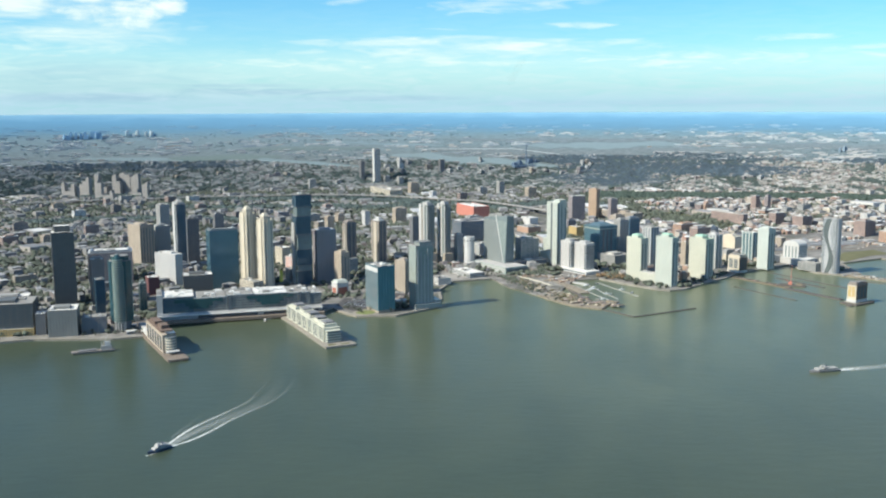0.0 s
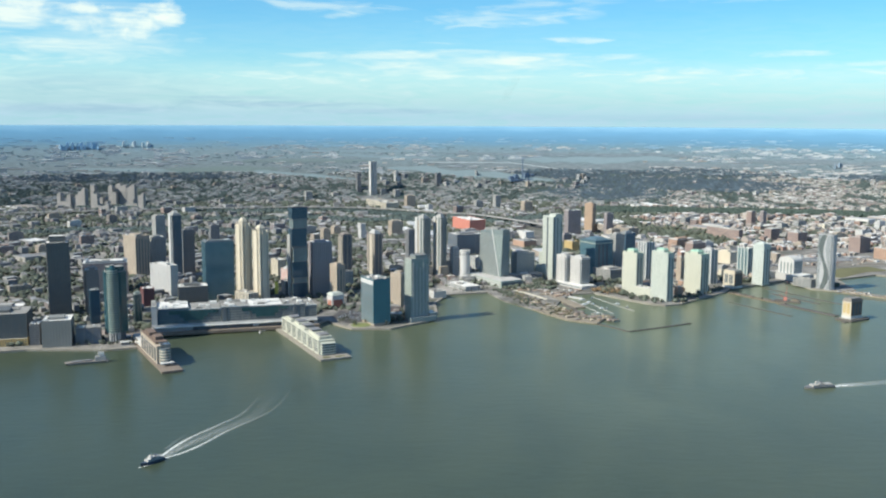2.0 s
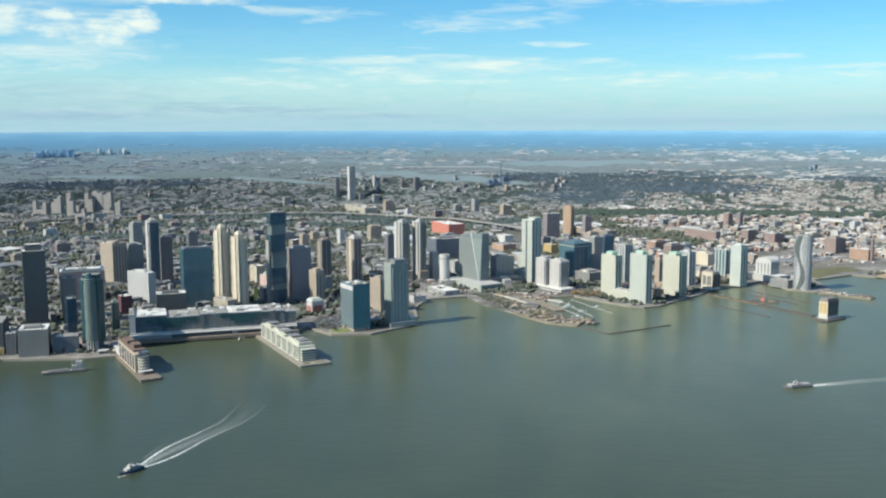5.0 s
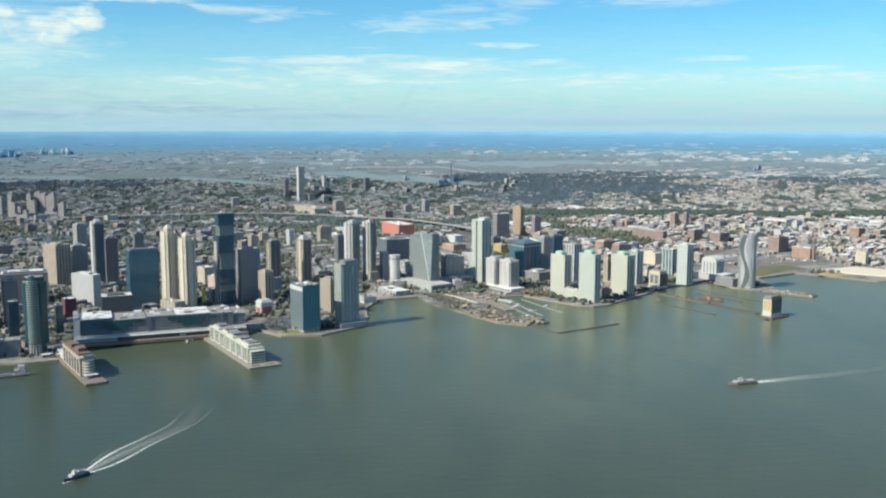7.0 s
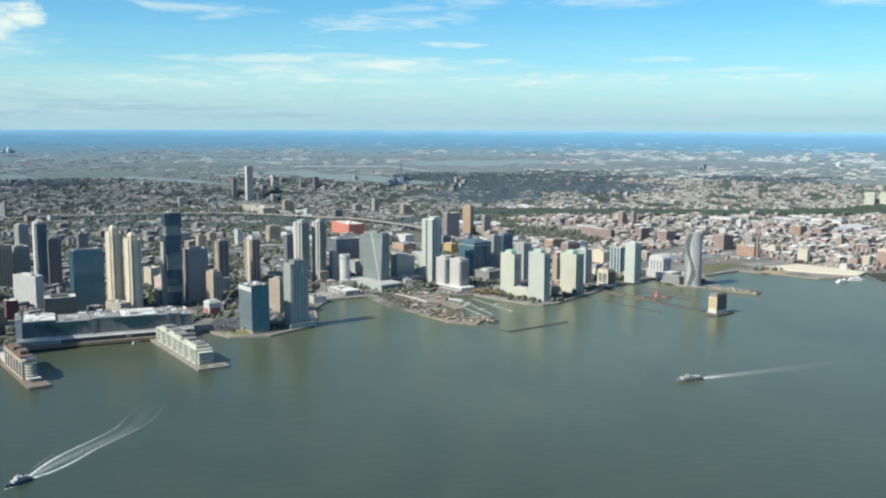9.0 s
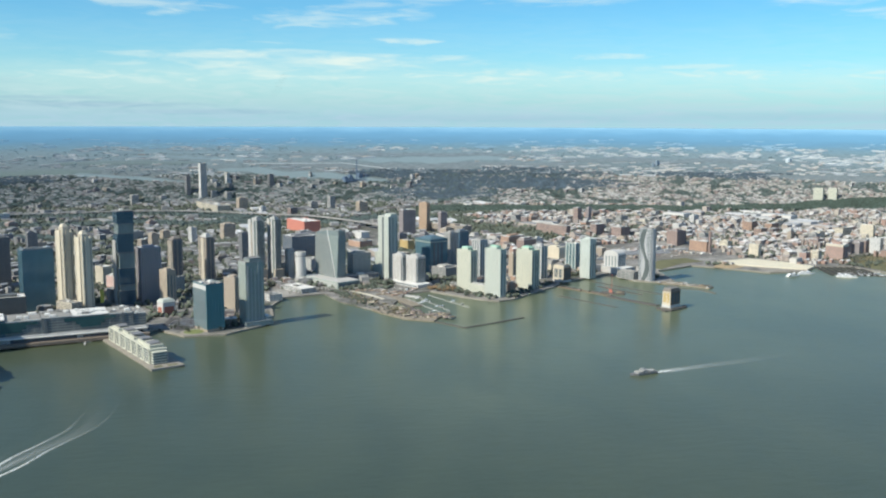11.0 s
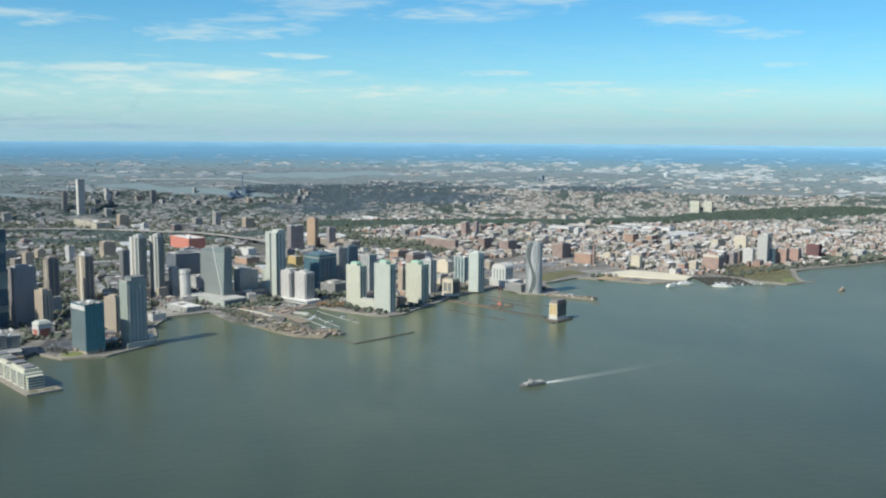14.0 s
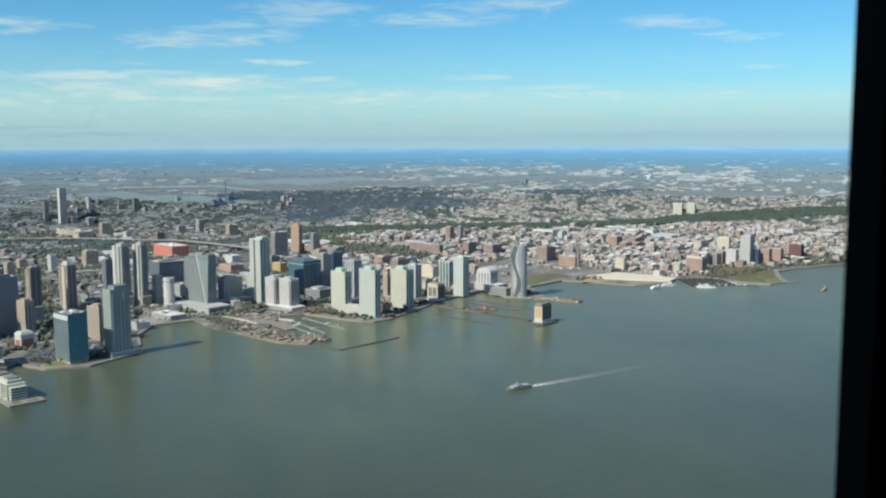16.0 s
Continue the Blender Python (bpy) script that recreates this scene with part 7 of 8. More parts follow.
# ---- low-rise city, trees and far districts ----
def quads_mesh(name, verts, faces, mat, label, category, kind="stuff"):
    """One mesh from arrays of vertices and of faces with equal corner counts."""
    me = bpy.data.meshes.new(name)
    k = faces.shape[1]
    me.vertices.add(len(verts)), me.loops.add(faces.size), me.polygons.add(len(faces))
    me.vertices.foreach_set("co", verts.astype(np.float32).ravel())
    me.loops.foreach_set("vertex_index", faces.astype(np.int32).ravel())
    me.polygons.foreach_set("loop_start", np.arange(0, faces.size, k, dtype=np.int32))
    me.update(calc_edges=True)
    me.validate()
    me.shade_flat()
    me.materials.append(mat)
    return tagged(new(name, me), label, category, kind=kind)


def squeeze_all(p):
    far = np.hypot(p[:, 0], p[:, 1])
    s = np.where(far > 4300, (4300 + 600 * (1 - 4300 / np.maximum(far, 4300))) / np.maximum(far, 1), 1.0)
    out = p * s[:, None]
    out[:, 2] = EYE + (p[:, 2] - EYE) * s
    return out


def house_mesh(name, x, y, ang, w, d, h, mat, label, gable=None, base=3.0):
    """Houses as boxes, some with a pitched roof; angle of the front in radians from +x."""
    n = len(x)
    c, s = np.cos(ang), np.sin(ang)
    lx = np.array([-1, 1, 1, -1, -1, 1, 1, -1, -1, 1]) / 2
    ly = np.array([-1, -1, 1, 1, -1, -1, 1, 1, 0, 0]) / 2
    X = lx[None] * w[:, None]
    Y = ly[None] * d[:, None]
    Z = np.zeros((n, 10))
    Z[:, 4:8] = h[:, None]
    Z[:, 8:] = (h + (gable if gable is not None else 0.15))[:, None]
    P = np.stack([x[:, None] + X * c[:, None] - Y * s[:, None], y[:, None] + X * s[:, None] + Y * c[:, None], base + Z - 0.3], -1).reshape(-1, 3)
    tri = np.array([(0, 1, 5), (0, 5, 4), (2, 3, 7), (2, 7, 6), (1, 2, 6), (1, 6, 5), (6, 9, 5), (3, 0, 4), (3, 4, 7), (4, 8, 7), (4, 5, 9), (4, 9, 8), (6, 7, 8), (6, 8, 9)])
    F = (tri[None] + (np.arange(n) * 10)[:, None, None]).reshape(-1, 3)
    return quads_mesh(name, squeeze_all(P), F, mat, label, "houses")


PHI = (1 + 5 ** 0.5) / 2
ICO_V = np.array([(-1, PHI, 0), (1, PHI, 0), (-1, -PHI, 0), (1, -PHI, 0), (0, -1, PHI), (0, 1, PHI), (0, -1, -PHI), (0, 1, -PHI), (PHI, 0, -1), (PHI, 0, 1), (-PHI, 0, -1), (-PHI, 0, 1)]) / 1.9
ICO_F = np.array([(0, 11, 5), (0, 5, 1), (0, 1, 7), (0, 7, 10), (0, 10, 11), (1, 5, 9), (5, 11, 4), (11, 10, 2), (10, 7, 6), (7, 1, 8), (3, 9, 4), (3, 4, 2), (3, 2, 6), (3, 6, 8), (3, 8, 9), (4, 9, 5), (2, 4, 11), (6, 2, 10), (8, 6, 7), (9, 8, 1)])


def tree_mesh(name, x, y, r, mat, label, rng, base=3.0, squash=0.9):
    """Many rough crowns, each of two ragged lobes."""
    n = len(x)
    lobes = []
    for k in range(2):
        jit = rng.uniform(0.6, 1.35, (n, 12, 3))
        P = ICO_V[None] * jit * (r * (1 if k == 0 else 0.7))[:, None, None]
        P[:, :, 2] *= squash
        P[:, :, 0] += (x + (rng.uniform(-0.8, 0.8, n) * r if k else 0))[:, None]
        P[:, :, 1] += (y + (rng.uniform(-0.8, 0.8, n) * r if k else 0))[:, None]
        P[:, :, 2] += (base + r * (0.75 if k == 0 else 1.0))[:, None]
        lobes.append(P)
    P = np.concatenate(lobes, 0).reshape(-1, 3)
    F = (ICO_F[None] + (np.arange(2 * n) * 12)[:, None, None]).reshape(-1, 3)
    return quads_mesh(name, squeeze_all(P), F, mat, label, "trees")


def inside(px, py, ring):
    """Which plan points lie within a ring."""
    hit = np.zeros(len(px), bool)
    xs, ys = np.array([p[0] for p in ring]), np.array([p[1] for p in ring])
    j = len(ring) - 1
    for i in range(len(ring)):
        c = ((ys[i] > py) != (ys[j] > py)) & (px < (xs[j] - xs[i]) * (py - ys[i]) / (ys[j] - ys[i] + 1e-9) + xs[i])
        hit ^= c
        j = i
    return hit


def near_line(px, py, pts):
    """Least distance from plan points to a line of points."""
    best = np.full(len(px), 1e9)
    for (ax, ay), (bx, by) in zip(pts[:-1], pts[1:]):
        t = np.clip(((px - ax) * (bx - ax) + (py - ay) * (by - ay)) / ((bx - ax) ** 2 + (by - ay) ** 2), 0, 1)
        best = np.minimum(best, np.hypot(px - ax - t * (bx - ax), py - ay - t * (by - ay)))
    return best


def value_noise(px, py, size, seed):
    """Smooth random field, 0 to 1, with features of a given size."""
    g = np.random.RandomState(seed).rand(64, 64)
    u, v = px / size % 64, py / size % 64
    i, j = u.astype(int) % 64, v.astype(int) % 64
    fu, fv = u - np.floor(u), v - np.floor(v)
    fu, fv = fu * fu * (3 - 2 * fu), fv * fv * (3 - 2 * fv)
    i1, j1 = (i + 1) % 64, (j + 1) % 64
    return (g[i, j] * (1 - fu) + g[i1, j] * fu) * (1 - fv) + (g[i, j1] * (1 - fu) + g[i1, j1] * fu) * fv


_rs = np.random.RandomState(5)
LAND = list(SHORE) + [tuple((bearing(a) * 4300)[:2]) for a in range(52, -84, -4)]
BELT = [(650, 3860), (728, 3895), (960, 3870), (1320, 3830), (1510, 3815), (1680, 3745), (1950, 3760), (2230, 3757), (2470, 3830), (2765, 3895), (3150, 3980), (3550, 4056)]
YARDS = [[(690, 3300), (760, 3050), (800, 2880)], [(780, 3320), (850, 3080), (880, 2900)], [(760, 2480), (1000, 2690), (1250, 2760)], [(850, 2390), (1050, 2480), (1240, 2600)], [(640, 2450), (900, 2560), (1220, 2480)], [(100, 2700), (300, 2900), (350, 3300)], [(950, 2330), (1080, 2400), (1250, 2380)], [(140, 2030), (205, 1910), (262, 2010)], [(-180, 1730), (-160, 1880)], [(0, 2060), (60, 2090), (110, 2090)], [(1530, 2150), (1600, 2180), (1660, 2310)], [(1550, 2210), (1620, 2360)], [(1240, 2240), (1270, 2340)], [(1330, 2230), (1300, 2300)], [(200, 2060), (290, 2100)]]
GREEN_BELTS = [[(-1500, 3950), (-1231, 3915), (-901, 3790), (-632, 3800), (-414, 3880), (-178, 3720), (-20, 3600)], [(-1075, 3540), (-720, 3490), (-480, 3560), (-300, 3470), (-80, 3540)], [(60, 3640), (240, 3440), (420, 3640), (580, 3560)], [(-1400, 3050), (-1000, 3180), (-640, 3120)]]
YARDS += GREEN_BELTS
KEEP = [(o.matrix_world.translation, 46.0) for o in scene.objects if o.parent is None and o.type == "EMPTY" and o.name.split(".")[0] not in ("tree", "car", "work_shed", "rubble_heap")]


def free(px, py, gap=0.0):
    ok = inside(px, py, LAND) & (near_line(px, py, SHORE) > 34 + gap)
    for t, r in KEEP:
        ok &= np.hypot(px - t.x - 12, py - t.y - 14) > r * 0.9 + gap
    for yard in YARDS:
        ok &= near_line(px, py, yard) > 62
    ok &= ~((px > -520) & (px < -210) & (py < 1690 + 0.27 * (px + 500) + 60))
    return ok


def street_grid(brg, block_u, block_v, az0, az1, near, far):
    """Block centres of a street grid within a wedge of the view."""
    u, v = bearing(brg), bearing(brg - 90)
    m = int(far / min(block_u, block_v)) + 1
    a, b = np.meshgrid(np.arange(-m, m), np.arange(-m, m))
    a, b = a.ravel() * block_u, b.ravel() * block_v
    px, py = a * u.x + b * v.x, a * u.y + b * v.y
    az, dist = np.degrees(np.arctan2(px, py)), np.hypot(px, py)
    k = (az > az0) & (az < az1) & (dist > near) & (dist < far) & (py > 0)
    return px[k], py[k]


def row_house(x, y, ang, w, d, h, rs):
    """One small house with its own roof, parapet and stair bulkhead."""
    wall = ((brick_red, brick_dark, conc_brown, conc_grey, conc_grey, brick_dark, conc_tan) if x < 500 else (brick_red, brick_orange, conc_tan, conc_cream, conc_grey, brick_orange, conc_pale))[rs.randint(7)]
    e = thing("row_house", "small flat roofed row house near the river", "house", x, y, 90 - math.degrees(ang), z=2.8)
    part("wall", Build().box(-w / 2, w / 2, -d / 2, d / 2, 0, h), wall, e)
    rim = Build().box(-w / 2, w / 2, -d / 2, -d / 2 + 0.3, h, h + 0.7).box(-w / 2, w / 2, d / 2 - 0.3, d / 2, h, h + 0.7)
    rim.box(-w / 2, -w / 2 + 0.3, -d / 2 + 0.3, d / 2 - 0.3, h, h + 0.7).box(w / 2 - 0.3, w / 2, -d / 2 + 0.3, d / 2 - 0.3, h, h + 0.7)
    top = part("roof", Build().box(-w / 2 + 0.3, w / 2 - 0.3, -d / 2 + 0.3, d / 2 - 0.3, h, h + 0.25), (roof_grey, roof_white, conc_grey, roof_grey)[rs.randint(4)], e)
    part("parapet", rim, wall, top)
    part("bulkhead", Build().box(-w * 0.1, w * 0.15, -d * 0.2, d * 0.2, h + 0.25, h + 2.6), conc_grey, top)
    for side in (-1, 1):
        win = Build()
        for zz in range(int(h // 3.2)):
            for xx in range(max(1, int(w // 3.4))):
                cx = -w / 2 + (xx + 0.5) * w / max(1, int(w // 3.4))
                win.box(cx - 0.55, cx + 0.55, side * d / 2 - 0.06, side * d / 2 + 0.06, zz * 3.2 + 1.0, zz * 3.2 + 2.6)
        if win.v:
            tagged(part("window_strip", win, glass_dark, e), kind="stuff")


def district(name, label, brg, az0, az1, mat, green, sheds_share, seed, hmin, hmax, house_w=7.5, shed_mat=None):
    """Rows of houses on both sides of each block, with yards and street trees between."""
    rs = np.random.RandomState(seed)
    bu, bv = 62.0, 150.0
    cx, cy = street_grid(brg, bu, bv, az0, az1, 1500, 4290)
    u, v = bearing(brg), bearing(brg - 90)
    zone = value_noise(cx + 9000, cy + 9000, 330, seed)
    shed = zone > 1 - sheds_share
    hx, hy, hw, hd, hh, tx, ty = [], [], [], [], [], [], []
    per = int((bv - 22) / house_w)
    hc = np.where(~shed)[0]
    for side in (-1, 1):
        k = np.arange(per)
        along = (k - (per - 1) / 2) * house_w
        off = side * (bu / 2 - 6 - 8)
        X = cx[hc][:, None] + u.x * off + v.x * along[None]
        Y = cy[hc][:, None] + u.y * off + v.y * along[None]
        hx.append(X.ravel()), hy.append(Y.ravel())
    hx, hy = np.concatenate(hx), np.concatenate(hy)
    keep = free(hx, hy) & (near_line(hx, hy, BELT) > 120) & (rs.rand(len(hx)) > 0.08) & (0.55 * value_noise(hx + 7000, hy + 7000, 34, seed + 1) + 0.45 * value_noise(hx + 6000, hy + 6000, 150, seed + 3) > 0.2 + 0.33 * green)
    hx, hy = hx[keep], hy[keep]
    n = len(hx)
    hx, hy = hx + rs.uniform(-3, 3, n), hy + rs.uniform(-3, 3, n)
    ang = np.full(n, radians(90 - brg)) + rs.choice([0, 0, 0, 0.03, -0.03], n)
    big = rs.rand(n) < 0.14
    w = rs.uniform(8, 18, n) * np.where(big, 1.9, 1.0)
    d = house_w * rs.uniform(0.75, 1.25, n) * np.where(big, 2.4, 1.0)
    tall = value_noise(hx + 5000, hy + 5000, 90, seed + 2)
    h = rs.uniform(hmin, hmax, n) + np.where(tall > 0.82, rs.uniform(0, 14, n), 0) + np.where(big, rs.uniform(0, 9, n), 0)
    pitched = rs.rand(n) < 0.3
    near = np.argsort(np.hypot(hx, hy))[:120]
    for k in near:
        row_house(hx[k], hy[k], ang[k], w[k], d[k], h[k], rs)
    rest = np.ones(n, bool)
    rest[near] = False
    hx, hy, ang, w, d, h, pitched = hx[rest], hy[rest], ang[rest], w[rest], d[rest], h[rest], pitched[rest]
    n = len(hx)
    house_mesh(name, hx, hy, ang, w, d, h, mat, label, np.where(pitched, rs.uniform(1.5, 3.0, n), 0.1))
    # large sheds and flat-roofed blocks
    sx, sy = cx[shed], cy[shed]
    ok = free(sx, sy, 20) & (near_line(sx, sy, BELT) > 160)
    sx, sy = sx[ok], sy[ok]
    m = len(sx)
    sw, sd = rs.uniform(26, 54, m), rs.uniform(50, 130, m)
    house_mesh("warehouses", sx, sy, np.full(m, radians(90 - brg)), sw, sd, rs.uniform(7, 16, m), shed_mat or sheds, "flat roofed warehouses and lofts")
    # trees in yards and streets
    count = int(len(cx) * 34 * (0.35 + green))
    pick = rs.randint(0, len(cx), count)
    tx = cx[pick] + u.x * rs.uniform(-bu / 2, bu / 2, count) + v.x * rs.uniform(-bv / 2, bv / 2, count)
    ty = cy[pick] + u.y * rs.uniform(-bu / 2, bu / 2, count) + v.y * rs.uniform(-bv / 2, bv / 2, count)
    keep = free(tx, ty, -10) & (value_noise(tx + 3000, ty + 3000, 140, seed + 4) > 0.55 - green * 0.5)
    tx, ty = tx[keep], ty[keep]
    tree_mesh("street_trees", tx, ty, rs.uniform(3.0, 7.0, len(tx)), foliage, "green yard and street trees between the houses", rs)


district("row_houses", "dull brown and grey row houses with flat roofs", 38, -34, -7, houses_shaded, 0.95, 0.22, 21, 6, 11, shed_mat=houses_dull)
district("row_houses", "dull grey row houses among trees and lofts", 80, -7, 12.5, houses_dull, 0.98, 0.22, 23, 6, 12)
district("row_houses", "pale brick row houses with light flat roofs", 57, 12.5, 50, houses_pale, 0.48, 0.16, 22, 6, 10.5)


def scatter_blocks(n, az0, az1, near, far, brg, walls, hmin, hmax, seed, label):
    """Mid-rise blocks standing among the low houses."""
    rs = np.random.RandomState(seed)
    az, dist = rs.uniform(az0, az1, n * 4), np.sqrt(rs.uniform(near ** 2, far ** 2, n * 4))
    x, y = np.sin(np.radians(az)) * dist, np.cos(np.radians(az)) * dist
    ok = np.where(free(x, y, 10) & (near_line(x, y, BELT) > 190))[0][:n]
    for k in ok:
        wall = walls[rs.randint(len(walls))]
        tower("apartment_block", label, "housing", round(x[k]), round(y[k]), brg, round(rs.uniform(16, 48)), round(rs.uniform(14, 30)), round(rs.uniform(hmin, hmax)), wall, glass_dark, ("grid", "bands")[rs.randint(2)], ("flat", "plant")[rs.randint(2)])


scatter_blocks(46, -26, 12, 2050, 3900, 50, (conc_brown, conc_grey, brick_dark, conc_tan, brick_red, conc_white), 14, 34, 61, "plain mid rise block among low houses")
scatter_blocks(60, 14, 44, 2350, 3800, 58, (brick_red, conc_tan, conc_cream, brick_orange, conc_grey, conc_white), 14, 30, 62, "plain brick mid rise block among pale houses")

# wooded ridge
_n = 13000
_t = _rs.uniform(0, len(BELT) - 1.001, _n)
_k = _t.astype(int)
_bx, _by = np.array([p[0] for p in BELT]), np.array([p[1] for p in BELT])
_px = _bx[_k] + (_bx[_k + 1] - _bx[_k]) * (_t - _k) + _rs.uniform(-60, 60, _n)
_py = _by[_k] + (_by[_k + 1] - _by[_k]) * (_t - _k) + _rs.uniform(-150, 150, _n) * (0.6 + 0.8 * np.clip((_px - 2000) / 900, 0, 1)) * (0.65 + 0.7 * value_noise(_px + 8000, _px * 0 + 50.0, 160, 9))
tree_mesh("woods", _px, _py, _rs.uniform(5, 10, _n), ridge_foliage, "dark green wooded ridge behind the town", _rs)


for _belt, _m, _sp in zip(GREEN_BELTS, (2200, 1100, 900, 700), (34, 24, 30, 24)):
    _t = _rs.uniform(0, len(_belt) - 1.001, _m)
    _k = _t.astype(int)
    _bx, _by = np.array([p[0] for p in _belt], float), np.array([p[1] for p in _belt], float)
    tree_mesh("woods", _bx[_k] + (_bx[_k + 1] - _bx[_k]) * (_t - _k) + _rs.normal(0, _sp, _m), _by[_k] + (_by[_k + 1] - _by[_k]) * (_t - _k) + _rs.normal(0, _sp, _m), _rs.uniform(4, 8, _m), dusky_foliage, "dark green belt of trees beside a road", _rs)


def hill_blocks(n, az0, az1, low0, low1, seed, walls, hmin, hmax, label):
    """Mid-rise blocks standing together on the far rise."""
    rs = np.random.RandomState(seed)
    for k in range(n):
        p = bearing(rs.uniform(az0, az1)) * (EYE / math.tan(radians(rs.uniform(low0, low1))))
        tower("apartment_block", label, "housing", round(p.x), round(p.y), int(rs.choice([40, 55, 66])), round(rs.uniform(14, 42)), round(rs.uniform(14, 28)), round(rs.uniform(hmin, hmax)), walls[rs.randint(len(walls))], glass_dark, ("grid", "bands", "fins")[rs.randint(3)], ("flat", "plant")[rs.randint(2)])


hill_blocks(26, -5, 9.5, 3.5, 4.4, 91, (conc_grey, conc_tan, conc_white, brick_dark, conc_dark, conc_pale), 16, 44, "mid rise block in the far hilltop town")
hill_blocks(16, -25, -8, 3.6, 4.6, 92, (conc_tan, conc_grey, brick_dark, conc_pale), 12, 30, "dull mid rise block on the far slope")
hill_blocks(14, 14, 44, 3.7, 4.6, 93, (brick_red, conc_white, conc_tan, brick_dark), 10, 24, "mid rise block among pale ridge houses")


def grove(pts, n, spread, seed, label, rmin=3.0, rmax=5.5, mat=foliage):
    rs = np.random.RandomState(seed)
    t = rs.uniform(0, len(pts) - 1.001, n)
    k = t.astype(int)
    bx, by = np.array([p[0] for p in pts], float), np.array([p[1] for p in pts], float)
    x = bx[k] + (bx[k + 1] - bx[k]) * (t - k) + rs.normal(0, spread, n)
    y = by[k] + (by[k + 1] - by[k]) * (t - k) + rs.normal(0, spread, n)
    tree_mesh("bushes", x, y, rs.uniform(rmin, rmax, n), mat, label, rs)


grove([(140, 2085), (165, 2010), (195, 1920)], 80, 9, 31, "scrub and young trees on the derelict dock", 1.6, 3.4)
grove([(150, 2070), (185, 1990), (240, 1860), (290, 1800)], 120, 13, 41, "brown dry scrub on the derelict dock", 1.2, 2.8, brown_scrub)
grove([(195, 1920), (235, 1850), (300, 1795)], 60, 14, 39, "low scrub on the derelict dock", 1.0, 2.2)
grove([(150, 2120), (200, 2120), (235, 2110)], 90, 12, 38, "green trees behind the derelict dock", 3.0, 5.0)
grove([(350, 2090), (375, 2085), (398, 2060)], 60, 9, 40, "brown autumn trees beside the marina", 3.0, 5.0, autumn_foliage)
grove([(360, 2090), (400, 2025), (450, 1965), (500, 1965), (560, 2030), (640, 2110)], 60, 9, 32, "green promenade trees along the quay")
grove([(-260, 1850), (-230, 1880), (-190, 1910), (-90, 1830)], 60, 16, 33, "green trees round the parking lot")
grove([(690, 3300), (760, 3050), (820, 2900)], 700, 75, 34, "green scrub on the open land by the railway", 3, 7)
grove([(1500, 2240), (1620, 2290), (1800, 2360), (2000, 2390), (2140, 2430), (2400, 2500)], 240, 12, 35, "dark shore trees along the river park", 3, 5.5)
grove([(1530, 2330), (1600, 2350), (1680, 2360)], 260, 26, 44, "brown bare scrub on the pier park", 1.6, 3.6, brown_scrub)
grove([(1560, 2270), (1640, 2270), (1690, 2300)], 160, 26, 45, "brown bare scrub on the pier park", 1.2, 2.6, brown_scrub)
grove([(2000, 2420), (2150, 2480), (2300, 2540)], 300, 30, 36, "dark wooded bluff above the river", 5, 9)
grove([(-700, 2200), (-500, 2250), (-300, 2300)], 260, 70, 37, "green street trees behind the towers")


def dry(az, low, gap=0.03):
    """Which of the far places, by bearing and angle below the horizontal, lie off the far rivers and marshes."""
    ok = np.ones(len(az), bool)
    for _, _, a0, a1, l0, l1, slope in FLATS:
        u = np.clip(2 * (az - a0) / (a1 - a0) - 1, -1, 1)
        mid, half = (l0 + l1) / 2 + slope * (az - (a0 + a1) / 2), (l1 - l0) / 2 * np.sqrt(1 - u * u)
        ok &= ~((az > a0) & (az < a1) & (np.abs(low - mid) < half + gap))
    return ok


def far_town(name, label, n, az0, az1, low0, low1, mat, size, hmin, hmax, seed, holes=0.45, long=1.0):
    rs = np.random.RandomState(seed)
    az = rs.uniform(az0, az1, n)
    low = rs.uniform(low0, low1, n)
    dist = EYE / np.tan(np.radians(low))
    x, y = np.sin(np.radians(az)) * dist, np.cos(np.radians(az)) * dist
    keep = 0.5 * value_noise(az * 40 + 4000, low * 160 + 4000, 50, seed) + 0.5 * value_noise(az * 110 + 4000, low * 420 + 4000, 50, seed + 1) > holes + 0.04
    keep &= dry(az, low)
    wood = ((az - 11.5) / 6.5) ** 2 + ((low - 3.72) / 0.58) ** 2 < 1
    keep &= ~(wood & (rs.rand(n) < 0.75)) & (near_line(x, y, BELT) > 130)
    x, y = x[keep], y[keep]
    m = len(x)
    w, d = rs.uniform(size * 0.5, size * 1.7, m) * long, rs.uniform(size * 0.5, size * 1.2, m)
    house_mesh(name, x, y, rs.choice([0.38, 0.2, 0.5], m), w, d, rs.uniform(hmin, hmax, m), mat, label)


far_town("far_houses", "dull far off houses on the ridge", 6500, -32, 14, 3.45, LOW, ridge_hazed, 17, 6, 11, 41, 0.40)
far_town("far_houses", "pale far off houses on the ridge", 8000, 12, 52, 3.4, LOW, ridge_pale, 14, 6, 11, 42, 0.36)
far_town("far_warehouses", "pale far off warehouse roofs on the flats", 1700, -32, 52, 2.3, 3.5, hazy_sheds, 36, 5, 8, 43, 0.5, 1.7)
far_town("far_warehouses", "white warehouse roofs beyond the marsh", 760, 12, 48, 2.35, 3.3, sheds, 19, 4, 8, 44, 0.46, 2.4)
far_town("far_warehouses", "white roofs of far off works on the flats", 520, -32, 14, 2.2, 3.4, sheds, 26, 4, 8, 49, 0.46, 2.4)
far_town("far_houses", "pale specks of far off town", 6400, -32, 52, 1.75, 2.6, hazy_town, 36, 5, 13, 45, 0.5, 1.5)


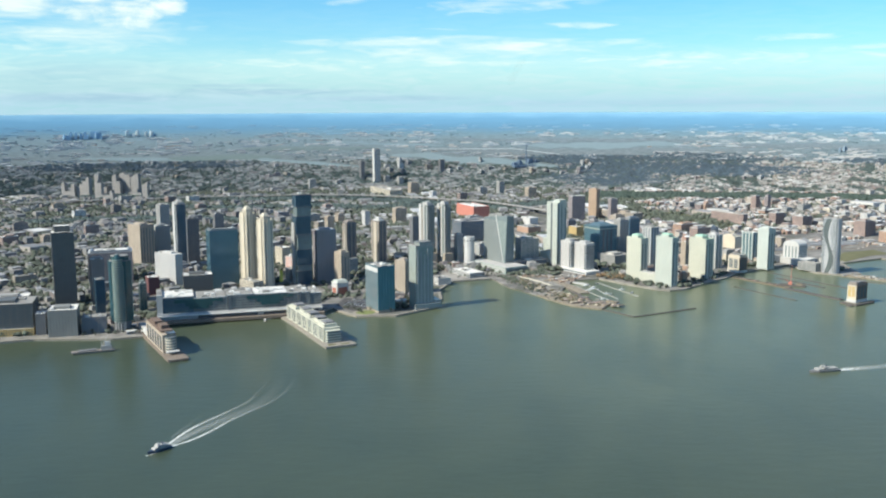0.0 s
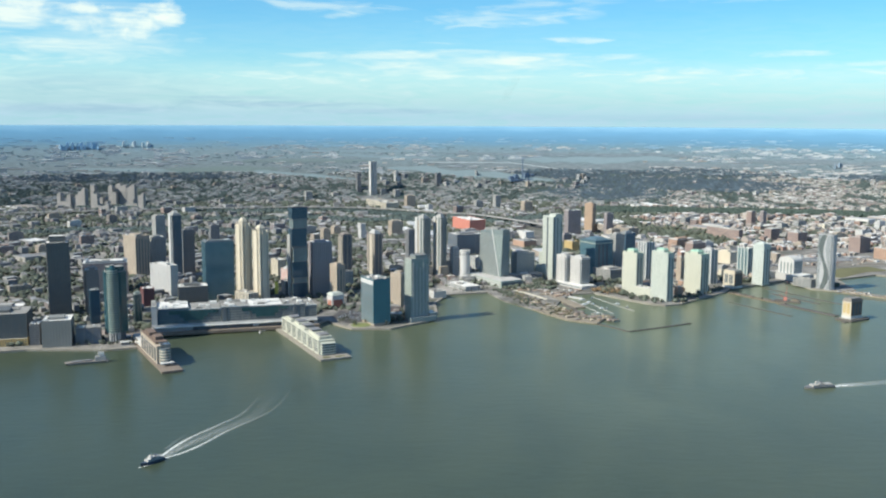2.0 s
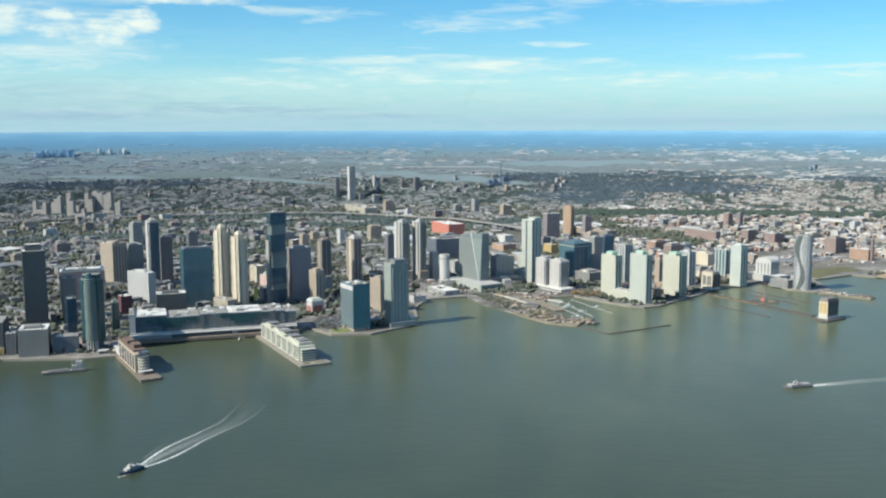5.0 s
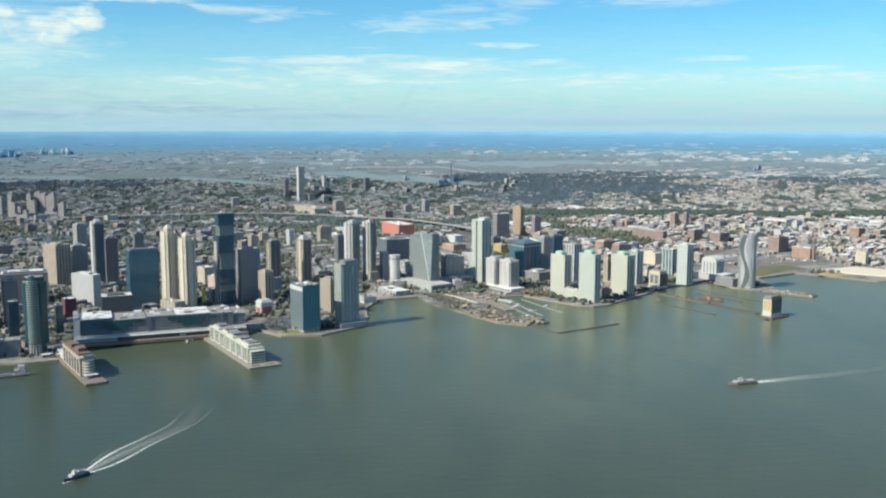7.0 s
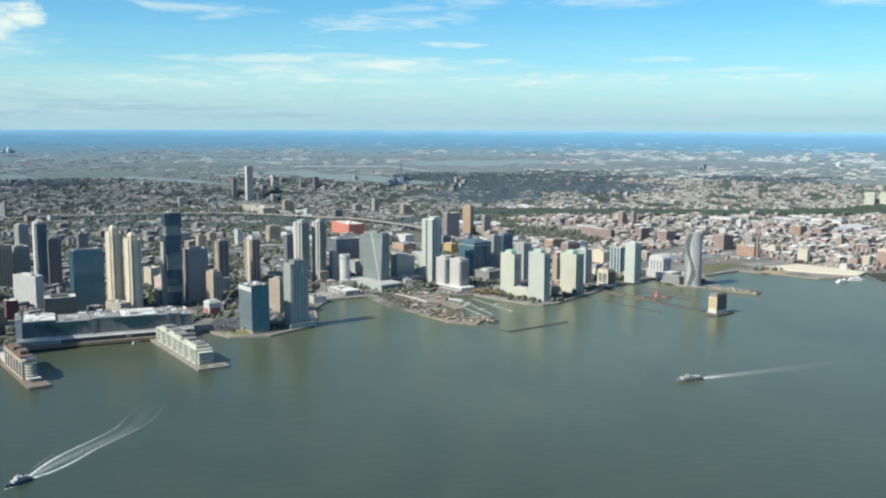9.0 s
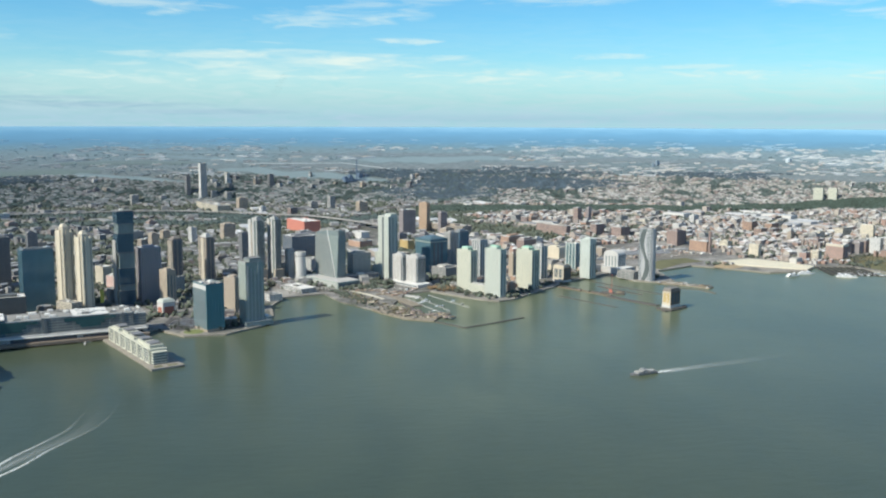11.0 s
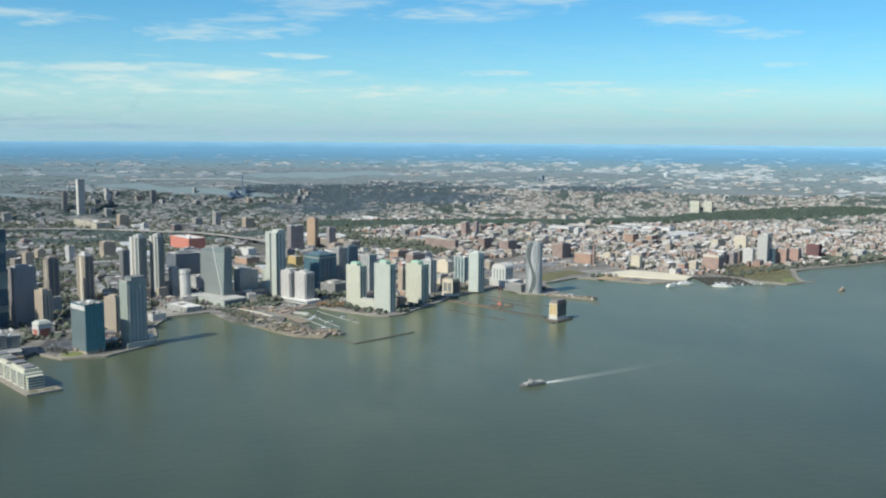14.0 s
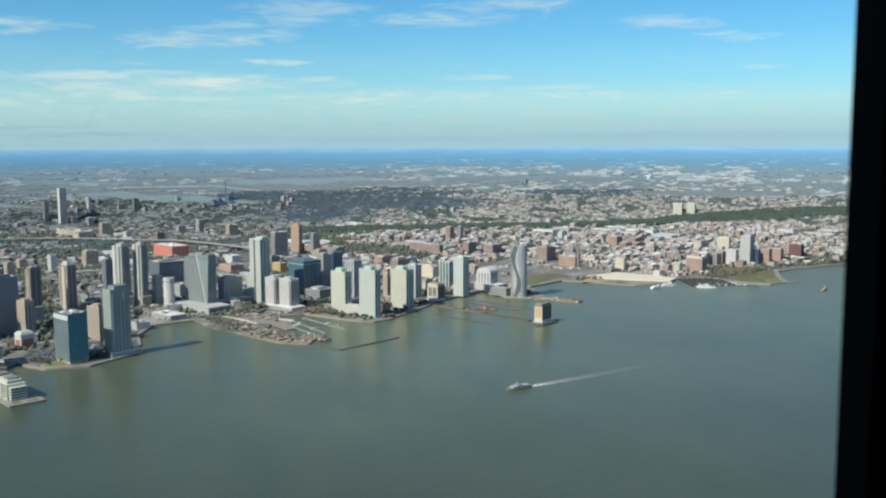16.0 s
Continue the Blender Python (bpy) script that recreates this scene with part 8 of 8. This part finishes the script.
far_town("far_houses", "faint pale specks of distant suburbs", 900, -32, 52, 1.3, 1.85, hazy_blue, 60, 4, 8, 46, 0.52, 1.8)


def far_trees(n, az0, az1, low0, low1, seed, rmin, rmax, holes=0.4):
    rs = np.random.RandomState(seed)
    az, low = rs.uniform(az0, az1, n), rs.uniform(low0, low1, n)
    dist = EYE / np.tan(np.radians(low))
    x, y = np.sin(np.radians(az)) * dist, np.cos(np.radians(az)) * dist
    keep = 0.5 * value_noise(az * 40 + 2000, low * 120 + 2000, 45, seed) + 0.5 * value_noise(az * 110 + 2000, low * 420 + 2000, 45, seed + 1) > holes + 0.06
    keep &= dry(az, low, 0.06)
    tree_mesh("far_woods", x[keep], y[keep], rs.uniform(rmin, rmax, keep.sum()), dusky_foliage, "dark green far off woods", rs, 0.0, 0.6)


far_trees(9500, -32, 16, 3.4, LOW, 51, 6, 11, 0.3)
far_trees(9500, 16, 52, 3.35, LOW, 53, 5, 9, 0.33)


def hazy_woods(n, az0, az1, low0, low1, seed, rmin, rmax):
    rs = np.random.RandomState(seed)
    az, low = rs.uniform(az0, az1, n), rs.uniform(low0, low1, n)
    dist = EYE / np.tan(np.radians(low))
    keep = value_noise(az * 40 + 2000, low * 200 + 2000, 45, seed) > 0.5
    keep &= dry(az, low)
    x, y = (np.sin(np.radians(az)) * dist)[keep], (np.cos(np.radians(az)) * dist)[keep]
    tree_mesh("far_woods", x, y, rs.uniform(rmin, rmax, len(x)), hazy_foliage, "haze blue far off woods on the flats", rs, 0.0, 0.3)


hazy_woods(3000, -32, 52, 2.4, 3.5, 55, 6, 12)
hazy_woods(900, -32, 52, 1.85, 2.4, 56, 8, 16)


def wood_patch(n, az0, az1, low0, low1, seed, rmin, rmax, mat, label, squash=0.6):
    """An oval tract of far woodland."""
    rs = np.random.RandomState(seed)
    a, r = rs.uniform(0, 2 * np.pi, n), np.sqrt(rs.uniform(0, 1, n)) * rs.uniform(0.75, 1.15, n)
    az = (az0 + az1) / 2 + np.cos(a) * r * (az1 - az0) / 2
    low = (low0 + low1) / 2 + np.sin(a) * r * (low1 - low0) / 2
    wet = ~dry(az, low, 0.05)
    az, low, n = az[~wet], low[~wet], int((~wet).sum())
    dist = EYE / np.tan(np.radians(low))
    tree_mesh("far_woods", np.sin(np.radians(az)) * dist, np.cos(np.radians(az)) * dist, rs.uniform(rmin, rmax, n), mat, label, rs, 0.0, squash)


wood_patch(2300, 5.5, 19.5, 2.95, 3.7, 71, 6, 11, hazed_foliage, "dark hazy woods above the marsh", 0.32)
wood_patch(2600, 7.5, 21, 3.6, 4.3, 72, 7, 12, hazed_foliage, "dark woods with houses on the far ridge")
wood_patch(1500, 6.0, 13.5, 4.2, 4.95, 76, 6, 11, hazed_foliage, "dark woods on the near side of the ridge")
wood_patch(700, -24, -11, 3.4, 3.85, 73, 8, 13, hazed_foliage, "dark wooded belt on the far slope")
wood_patch(900, 2, 10, 3.3, 3.75, 74, 7, 12, hazed_foliage, "dark hazy woods below the power station")
wood_patch(900, 22, 34, 3.15, 3.5, 75, 7, 12, hazed_foliage, "hazy woods behind the pale ridge houses")
far_town("far_houses", "dull roofs among the hazy woods", 420, 4, 20, 2.85, 3.9, ridge_hazed, 22, 5, 9, 47, 0.4)
far_town("far_houses", "dull roofs on the far slope", 700, -26, -8, 3.3, 3.9, ridge_hazed, 20, 5, 9, 48, 0.4)
